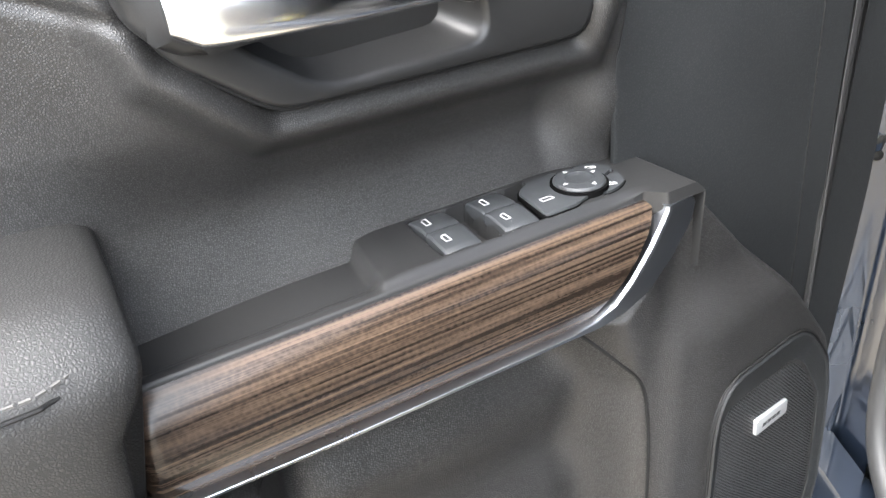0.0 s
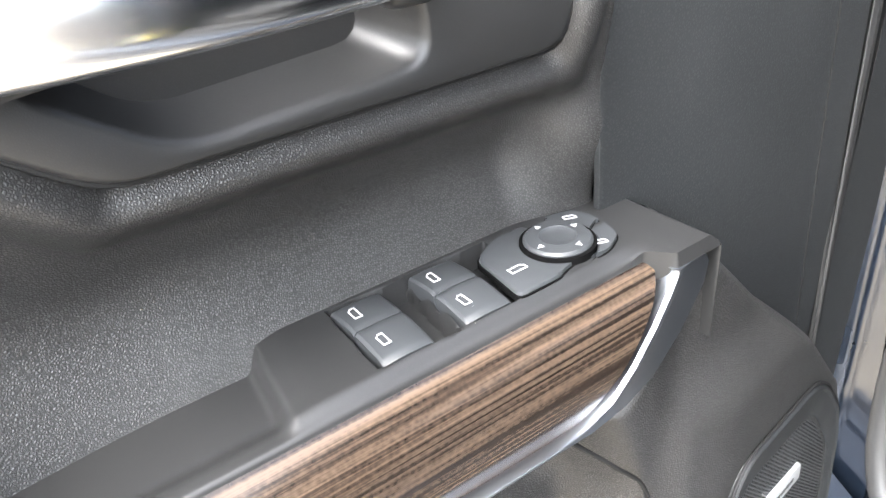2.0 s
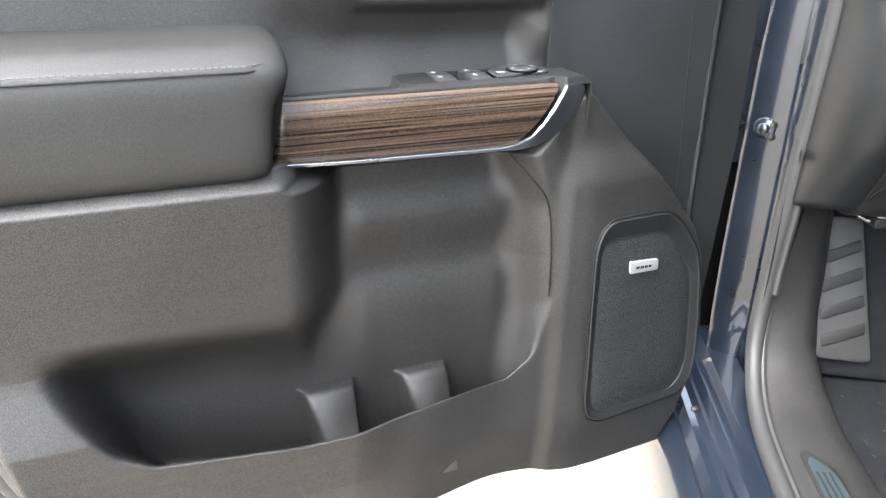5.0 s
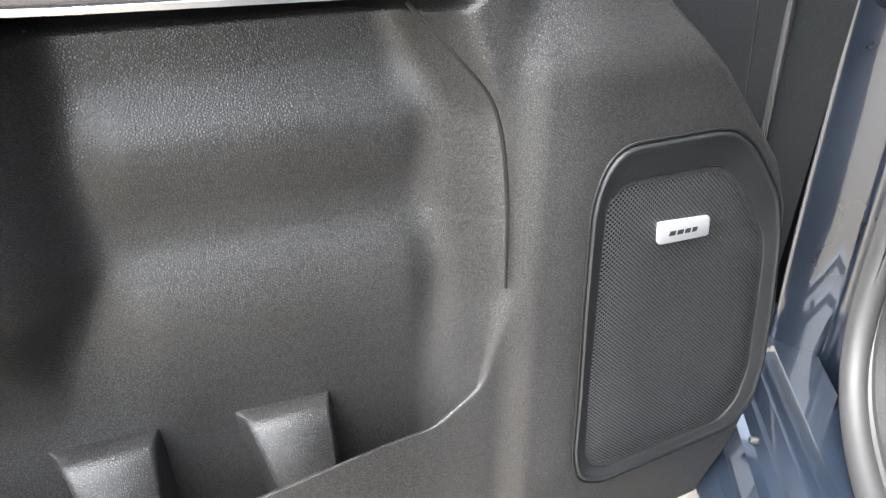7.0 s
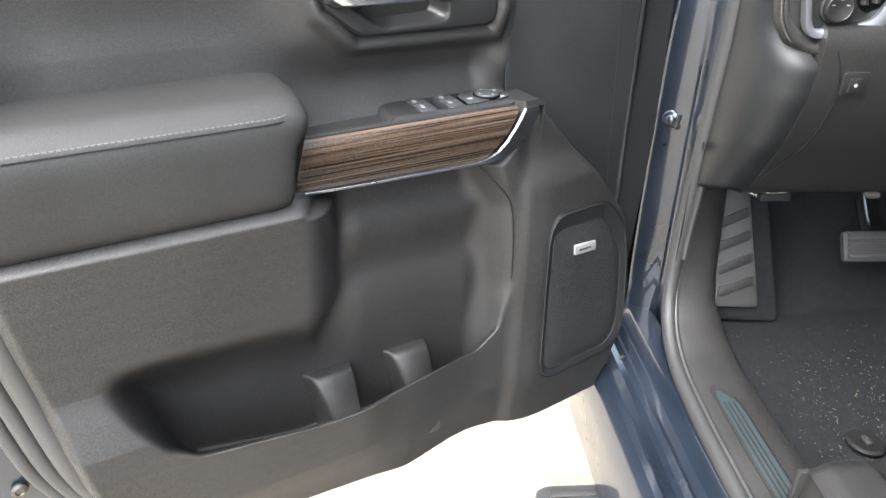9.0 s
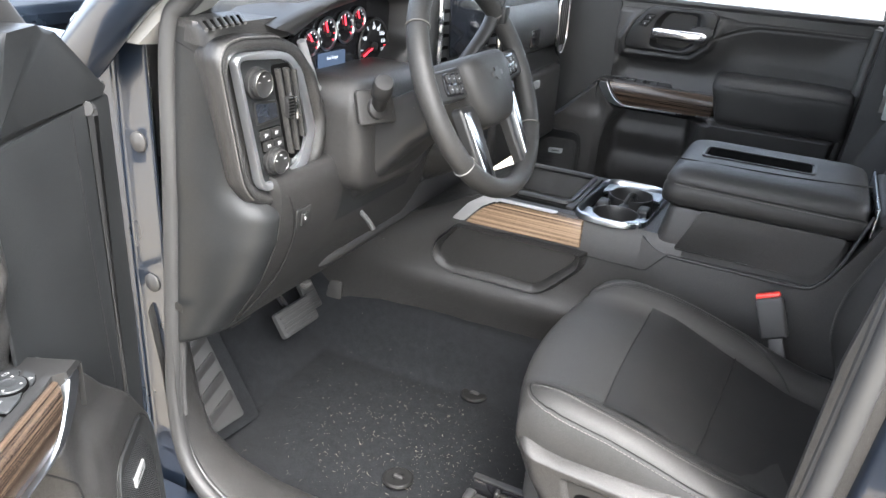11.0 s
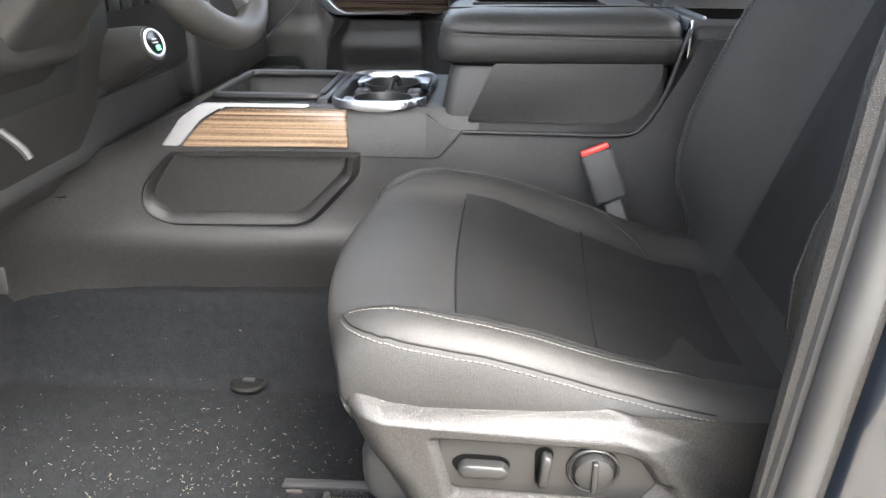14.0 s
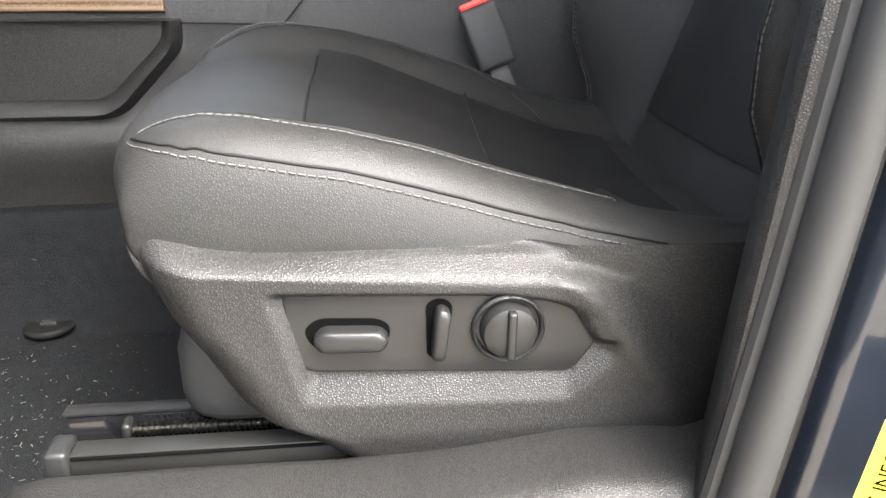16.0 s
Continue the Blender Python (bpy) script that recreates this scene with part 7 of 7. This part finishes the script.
part("cover", box((-0.556, 0.802, 0.946), (-0.542, 0.824, 0.956), 0.003), SEAL, ob2)

# ---- centre console ----
cons = thing("centre_console", (-0.3, 1.3, 0.66), "black centre console with woodgrain side, tray and cup holders", "console")


def cons_sec(x):
    top = float(np.interp(x, [-0.70, -0.52, -0.44, -0.36, 0.05], [0.96, 1.0, 1.035, 1.078, 1.080]))
    sx = float(np.interp(x, [-0.70, -0.62, -0.52, -0.4, -0.2, 0.1, 0.5], [1.10, 1.108, 1.122, 1.138, 1.148, 1.150, 1.150]))
    lo = 0.76
    deep = float(np.interp(x, [-0.345, -0.335, 0.005, 0.015], [0.0, 0.055, 0.055, 0.0]))
    on = float(np.interp(x, [-0.60, -0.47, -0.40, -0.06, 0.0], [0.0, 0.6, 1.0, 1.0, 0.5]))
    low = [(x, sx - 0.02, lo - 0.06), (x, sx - 0.004, lo)] + [(x, sx - b * on, z) for z, b in ((0.79, 0.004), (0.815, 0.010), (0.838, 0.015), (0.858, 0.017), (0.872, 0.015), (0.884, 0.008), (0.895, 0.001))]
    return low + [(x, sx + 0.004, 0.94), (x, sx + 0.006, min(1.0, top - 0.05)), (x, sx + 0.014, top - 0.02), (x, sx + 0.030, top), (x, 1.20, top), (x, 1.215, top - deep), (x, 1.43, top - deep), (x, 1.445, top), (x, 1.47, top), (x, 1.485, top - 0.02), (x, 1.49, 0.9), (x, 1.49, 0.70)]


part("body", loft([cons_sec(x) for x in (-0.72, -0.66, -0.60, -0.55, -0.50, -0.46, -0.42, -0.38, -0.345, -0.335, -0.2, -0.05, 0.005, 0.015, 0.02, 0.10)]), PLASTIC, cons, "moulded console side", 45)
part("rear_body", loft([[(x, 1.140, 0.70), (x, 1.150, 0.90), (x, 1.154, 1.02), (x, 1.162, z), (x, 1.46, z), (x, 1.48, 0.70)] for x, z in ((0.02, 1.072), (0.05, 1.052), (0.09, 1.046), (0.33, 1.048), (0.36, 1.065), (0.40, 1.14), (0.42, 1.185), (0.60, 1.20))]), PLASTIC, cons, "console under the armrest", 45)
wl = rounded([(-0.362, 1.014), (-0.101, 1.015), (-0.103, 1.074), (-0.290, 1.074), (-0.325, 1.055)], [0.004, 0.003, 0.003, 0.02, 0.03], 4)
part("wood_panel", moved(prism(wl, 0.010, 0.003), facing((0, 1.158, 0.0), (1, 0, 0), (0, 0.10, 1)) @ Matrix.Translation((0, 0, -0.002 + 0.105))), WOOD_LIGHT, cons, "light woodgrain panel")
part("silver_end", moved(prism(rounded([(-0.396, 1.014), (-0.366, 1.014), (-0.329, 1.056), (-0.294, 1.0765), (-0.16, 1.0765), (-0.16, 1.081), (-0.325, 1.081), (-0.360, 1.058)], 0.006, 3), 0.011, 0.003), facing((0, 1.158, 0.0), (1, 0, 0), (0, 0.10, 1)) @ Matrix.Translation((0, 0, -0.002 + 0.105))), SATIN, cons, "silver end of the wood panel")
pk = rounded([(-0.371, 1.010), (-0.104, 1.012), (-0.106, 0.990), (-0.180, 0.918), (-0.397, 0.916), (-0.414, 0.935), (-0.411, 0.956)], [0.006, 0.004, 0.012, 0.02, 0.014, 0.014, 0.02], 5)
pk_out = rounded([(-0.378, 1.011), (-0.090, 1.013), (-0.091, 0.982), (-0.170, 0.899), (-0.398, 0.896), (-0.432, 0.918), (-0.428, 0.958)], [0.006, 0.004, 0.014, 0.026, 0.03, 0.022, 0.02], 5)


def ring_at(a, b, k, y):
    return [(p[0] + (q[0] - p[0]) * k, y, p[1] + (q[1] - p[1]) * k) for p, q in zip(a, b)]


part("pocket_rim", loft([ring_at(pk_out, pk, -0.55, 1.160), ring_at(pk_out, pk, -0.15, 1.134), ring_at(pk_out, pk, 0.10, 1.1270), ring_at(pk_out, pk, 0.25, 1.1278), ring_at(pk_out, pk, 0.93, 1.1375), ring_at(pk_out, pk, 1.0, 1.146)], caps=False), PLASTIC, cons, "moulded rim of the side pocket", 50)
part("pocket_panel", loft([ring_at(pk, pk, 0, 1.160), ring_at(pk, pk, 0, 1.1395)], caps=True), PLASTIC, cons, "recessed pocket panel", 20)
part("seam", tube([(-0.096, 1.1475, 1.009), (-0.03, 1.1478, 1.008), (0.030, 1.1485, 1.007), (0.041, 1.149, 1.010), (0.075, 1.1525, 1.050)], 0.0011, 6), SEAM, cons)
part("side_cover", moved(prism(rounded([(-0.60, 0.865), (-0.565, 0.862), (-0.563, 0.905), (-0.590, 0.905)], 0.006, 3), 0.004, 0.001), facing((0, 1.075, 0), Vector((0.97, 0.24, 0)), (0, 0, 1))), SMOOTH, cons)
tray = part("tray_rim", tube([(p[0], p[1], 1.084) for p in rounded([(-0.330, 1.225), (-0.155, 1.225), (-0.155, 1.440), (-0.330, 1.440)], 0.02, 5)], 0.007, 8, True), SMOOTH, cons, "storage tray rim")
part("tray_divider", box((-0.328, 1.285, 1.030), (-0.158, 1.29, 1.062), 0.001), SMOOTH, tray)
part("tray_end", box((-0.158, 1.205, 1.03), (-0.140, 1.445, 1.085), 0.003), SMOOTH, tray)
cr = rounded([(-0.135, 1.195), (-0.112, 1.162), (-0.02, 1.160), (0.018, 1.19), (0.026, 1.40), (0.0, 1.452), (-0.11, 1.452), (-0.132, 1.42)], 0.03, 6)
cc = Vector((-0.055, 1.305, 0))
cup = part("cup_holder", loft([[(cc.x + (p[0] - cc.x) * k, cc.y + (p[1] - cc.y) * k, z) for p in cr] for k, z in ((1.0, 1.079), (1.0, 1.086), (0.985, 1.0905), (0.955, 1.0915), (0.935, 1.0895), (0.92, 1.084), (0.905, 1.060))], caps=False), TRIM_CHROME, cons, "silver-rimmed double cup holder")
part("cup_floor", moved(prism([(cc.x + (p[0] - cc.x) * 0.90, cc.y + (p[1] - cc.y) * 0.90) for p in cr], 0.003, 0), Matrix.Translation((0, 0, 1.030))), SMOOTH, cup)
for y0, y1, sg in ((1.235, 1.300, -1), (1.375, 1.310, 1)):
    well = part("cup_wall", lathe([(0.0455, -0.045), (0.0455, 0.0), (0.0475, 0.004), (0.0505, 0.004), (0.0505, -0.045)], Matrix.Translation((-0.055, y0, 1.0785)), 40), SMOOTH, cup)
    part("cup_well", lathe([(0, 0), (0.0455, 0), (0.0455, 0.002), (0, 0.002)], Matrix.Translation((-0.055, y0, 1.033)), 30), GAP, cup)
    for dx in (-1, 1):
        corner = rounded([(-0.055 + dx * 0.018, y0 + sg * 0.050), (-0.055 + dx * 0.064, y0 + sg * 0.050), (-0.055 + dx * 0.064, y0 - sg * 0.010), (-0.055 + dx * 0.050, y0 - sg * 0.005), (-0.055 + dx * 0.040, y0 + sg * 0.030)], 0.008, 4)
        part("deck_corner", moved(button_geo(corner if dx * sg < 0 else list(reversed(corner)), 0.008, 0.002), Matrix.Translation((0, 0, 1.076))), TRIM_CHROME, cup)
part("cup_divider", box((-0.066, 1.288, 1.035), (-0.044, 1.322, 1.080), 0.008, 3), SMOOTH, cup)
for x in (-0.100, -0.010):
    part("cup_flap", box((x - 0.013, 1.286, 1.045), (x + 0.013, 1.324, 1.083), 0.007, 3), SMOOTH, cup)
part("clamp_hook", tube(smooth_path([(-0.055, 1.318, 1.078), (-0.050, 1.325, 1.094), (-0.044, 1.338, 1.096), (-0.040, 1.346, 1.084)], 6), 0.0055, 8), SMOOTH, cup)

rest = thing("console_bin", (0.2, 1.33, 1.06), "black padded centre armrest with a stitched lid and tray", "armrest")


def lid_geo():
    """A padded lid: upright stitched front, rolled shoulder and a gently domed top."""
    secs = []
    for grow, z in ((-0.006, 1.146), (0.001, 1.152), (0.003, 1.165), (0.002, 1.180), (-0.002, 1.188), (-0.001, 1.194), (-0.006, 1.206), (-0.014, 1.214), (-0.028, 1.2195), (-0.060, 1.2225), (-0.135, 1.2240)):
        o = rounded([(0.037 - grow, 1.177 - grow), (0.402 + grow, 1.177 - grow), (0.402 + grow, 1.480 + grow), (0.037 - grow, 1.480 + grow)], max(0.006, 0.034 + grow * 0.2), 7)
        secs.append([(p[0], p[1], z) for p in o])
    return loft(secs)


part("base", loft([[(x, y, z) for x, y in rounded([(0.035 + f, 1.168 + g), (0.385, 1.168 + g), (0.385, 1.48), (0.035 + f, 1.48)], 0.02, 4)] for f, g, z in ((0.0, 0.0, 1.040), (0.006, 0.003, 1.07), (0.018, 0.012, 1.135), (0.022, 0.016, 1.142))]), PLASTIC, rest, "", 50)
part("side_seam", tube([(0.122, 1.1795, 1.136), (0.098, 1.1705, 1.07), (0.086, 1.1675, 1.045)], 0.0012, 6), SEAM, rest)
bin_o = rounded([(0.081, 1.054), (0.121, 1.142), (0.374, 1.144), (0.367, 1.112), (0.345, 1.072), (0.314, 1.055)], [0.006, 0.002, 0.004, 0.02, 0.03, 0.02], 5)
part("side_panel", moved(prism(bin_o, 0.012, 0.004, 3), facing((0, 1.1755, 0), (1, 0, 0), (0, 0.10, 1)) @ Matrix.Translation((0, 0, 0.105))), PLASTIC, rest, "raised panel on the side of the armrest box", 50)
edge_run = smooth_path([(0.076, 1.1545, 1.048), (0.20, 1.1545, 1.047), (0.318, 1.1545, 1.047), (0.350, 1.157, 1.064), (0.374, 1.161, 1.104), (0.388, 1.167, 1.145), (0.405, 1.176, 1.200)], 8)
part("edge_bead", tube(edge_run, 0.0032, 8), PLASTIC, rest, "", 60)
lid = part("lid", lid_geo(), LEATHER, rest, "padded leather lid", 60)
path = smooth_path([(0.396, 1.1772, 1.1835), (0.25, 1.1765, 1.1850), (0.09, 1.1765, 1.1880), (0.052, 1.186, 1.1890), (0.0375, 1.215, 1.1890)], 10)
part("stitching", stitches(path, (0, -1, 0)), THREAD, lid)
part("seam", tube([p + Vector((0, 0.0008, 0.0045)) for p in path], 0.0013, 6), SEAM, lid)
part("seam", tube(smooth_path([(0.04, 1.255, 1.220), (0.20, 1.25, 1.2235), (0.31, 1.262, 1.2235), (0.40, 1.300, 1.220)], 8), 0.0014, 6), SEAM, lid)
tr = rounded([(0.085, 1.290), (0.300, 1.290), (0.300, 1.375), (0.085, 1.375)], 0.014, 5)
lt = part("lid_tray", loft([[(0.1925 + (p[0] - 0.1925) * k, 1.3325 + (p[1] - 1.3325) * j, z) for p in tr] for k, j, z in ((1.0, 1.0, 1.215), (1.0, 1.0, 1.2245), (0.985, 0.965, 1.2262), (0.955, 0.90, 1.2262), (0.945, 0.875, 1.2245), (0.94, 0.87, 1.2185))], caps=False), SMOOTH, lid, "black-edged tray in the lid")
part("tray_floor", moved(prism([(0.1925 + (p[0] - 0.1925) * 0.92, 1.3325 + (p[1] - 1.3325) * 0.86) for p in tr], 0.001, 0), Matrix.Translation((0, 0, 1.2243))), GAP, lt)
back = part("rear_block", box((0.412, 1.180, 1.05), (0.62, 1.490, 1.205), 0.015, 3), LEATHER, rest, "rear block of the armrest")
part("silver_strip", box((0.407, 1.185, 1.14), (0.411, 1.475, 1.212), 0.001), TRIM_CHROME, rest)
part("rear_holder", moved(prism(rounded([(0.45, 1.27), (0.60, 1.27), (0.60, 1.44), (0.45, 1.44)], 0.03, 5), 0.002, 0), Matrix.Translation((0, 0, 1.2045))), GAP, back, "rear cup holder")
part("holder_edge", box((0.443, 1.26, 1.203), (0.449, 1.45, 1.210), 0.002), TRIM_CHROME, back)

# ---- centre stack ----
stack = thing("centre_stack", (-0.50, 1.25, 1.1), "centre stack with touch screen, vents and climate controls", "centre stack")
part("panel", box((-0.60, 1.08, 1.10), (-0.445, 1.45, 1.50), 0.02, 3), SMOOTH, stack)
sc_ = part("screen", moved(prism(rounded([(-0.10, -0.062), (0.10, -0.062), (0.10, 0.062), (-0.10, 0.062)], 0.006, 4), 0.004, 0.001), facing((-0.444, 1.27, 1.425), (0, 1, 0), (-0.06, 0, 1))), SCREEN, stack, "glossy touch screen")
for y in (1.115, 1.425):
    part("chrome_edge", tube(smooth_path([(-0.440, y, 1.50), (-0.436, y, 1.42), (-0.437, y + (0.006 if y > 1.2 else -0.006), 1.30), (-0.44, y, 1.18)], 6), 0.006, 8), CHROME, stack, "chrome edge strip")
    for i in range(5):
        part("vent_slat", box((-0.444, y + (0.010 if y < 1.2 else -0.040), 1.36 + 0.024 * i), (-0.436, y + (0.040 if y < 1.2 else -0.010), 1.366 + 0.024 * i), 0.001), GAP, stack)
for i in range(6):
    part("climate_button", box((-0.446, 1.145 + 0.042 * i, 1.22), (-0.440, 1.180 + 0.042 * i, 1.238), 0.002), SMOOTH, stack)
for y in (1.16, 1.38):
    part("climate_dial", lathe([(0, 0), (0.020, 0), (0.019, 0.018), (0, 0.019)], facing((-0.445, y, 1.285), (0, 1, 0), (0, 0, 1)), 28), SATIN, stack)
part("button_strip", box((-0.447, 1.14, 1.255), (-0.4415, 1.40, 1.262), 0.001), CHROME, stack)
vp = thing("passenger_vent", (-0.45, 1.98, 1.36), "round-cornered passenger side vent with chrome ring", "air vent")
ro_ = rounded([(-0.055, 0.085), (0.03, 0.095), (0.045, -0.05), (0.0, -0.10), (-0.045, -0.06)], 0.03, 6)
vmm = facing((-0.452, 1.955, 1.365), (0, 1, 0), (0, 0, 1))
part("chrome_ring", tube([vmm @ Vector((p[0], p[1], 0.004)) for p in ro_], 0.005, 8, True, (1, 0, 0)), CHROME, vp)
pn = part("panel", moved(prism(ro_, 0.004, 0), vmm @ Matrix.Translation((0, 0, -0.003))), SMOOTH, vp)
for i in range(4):
    part("vent_slat", moved(box((-0.035 + 0.018 * i, -0.06, 0), (-0.028 + 0.018 * i, 0.07, 0.008), 0.002), vmm), SMOOTH, pn)

# ---- what shows outside the far window ----
for x, y, col, lab in ((-3.2, 9.0, (0.72, 0.72, 0.72), "white parked pickup across the yard"), (2.6, 10.0, (0.30, 0.31, 0.33), "silver parked car across the yard")):
    v = thing("parked_car", (x, y, 0), lab, "car", group="parked cars")
    pm_ = mat("car_paint", col, 0.25, coat=1.0)
    part("body", loft([[(x - 2.3 + p[0], yy, p[1]) for p in rounded([(0, 0.35), (4.6, 0.35), (4.6, 0.95), (3.6, 1.02), (3.0, 1.55), (1.2, 1.58), (0.6, 1.05), (0, 0.95)], 0.15, 4)] for yy in (y - 0.85, y + 0.85)]), pm_, v)
    for dx in (-1.4, 1.4):
        wl_ = part("wheel", lathe([(0, -0.12), (0.36, -0.12), (0.38, 0), (0.36, 0.12), (0, 0.12)], Matrix.Translation((x + dx, y - 0.85, 0.38)) @ Matrix.Rotation(radians(90), 4, "X"), 28), TYRE, v)
        part("rim", lathe([(0, -0.01), (0.22, -0.01), (0.22, 0.01), (0, 0.02)], Matrix.Translation((x + dx, y - 0.97, 0.38)) @ Matrix.Rotation(radians(90), 4, "X"), 24), SATIN, wl_)
    part("window", box((x - 0.9, y - 0.86, 1.08), (x + 0.6, y - 0.84, 1.45), 0.01), GLOSS, v)
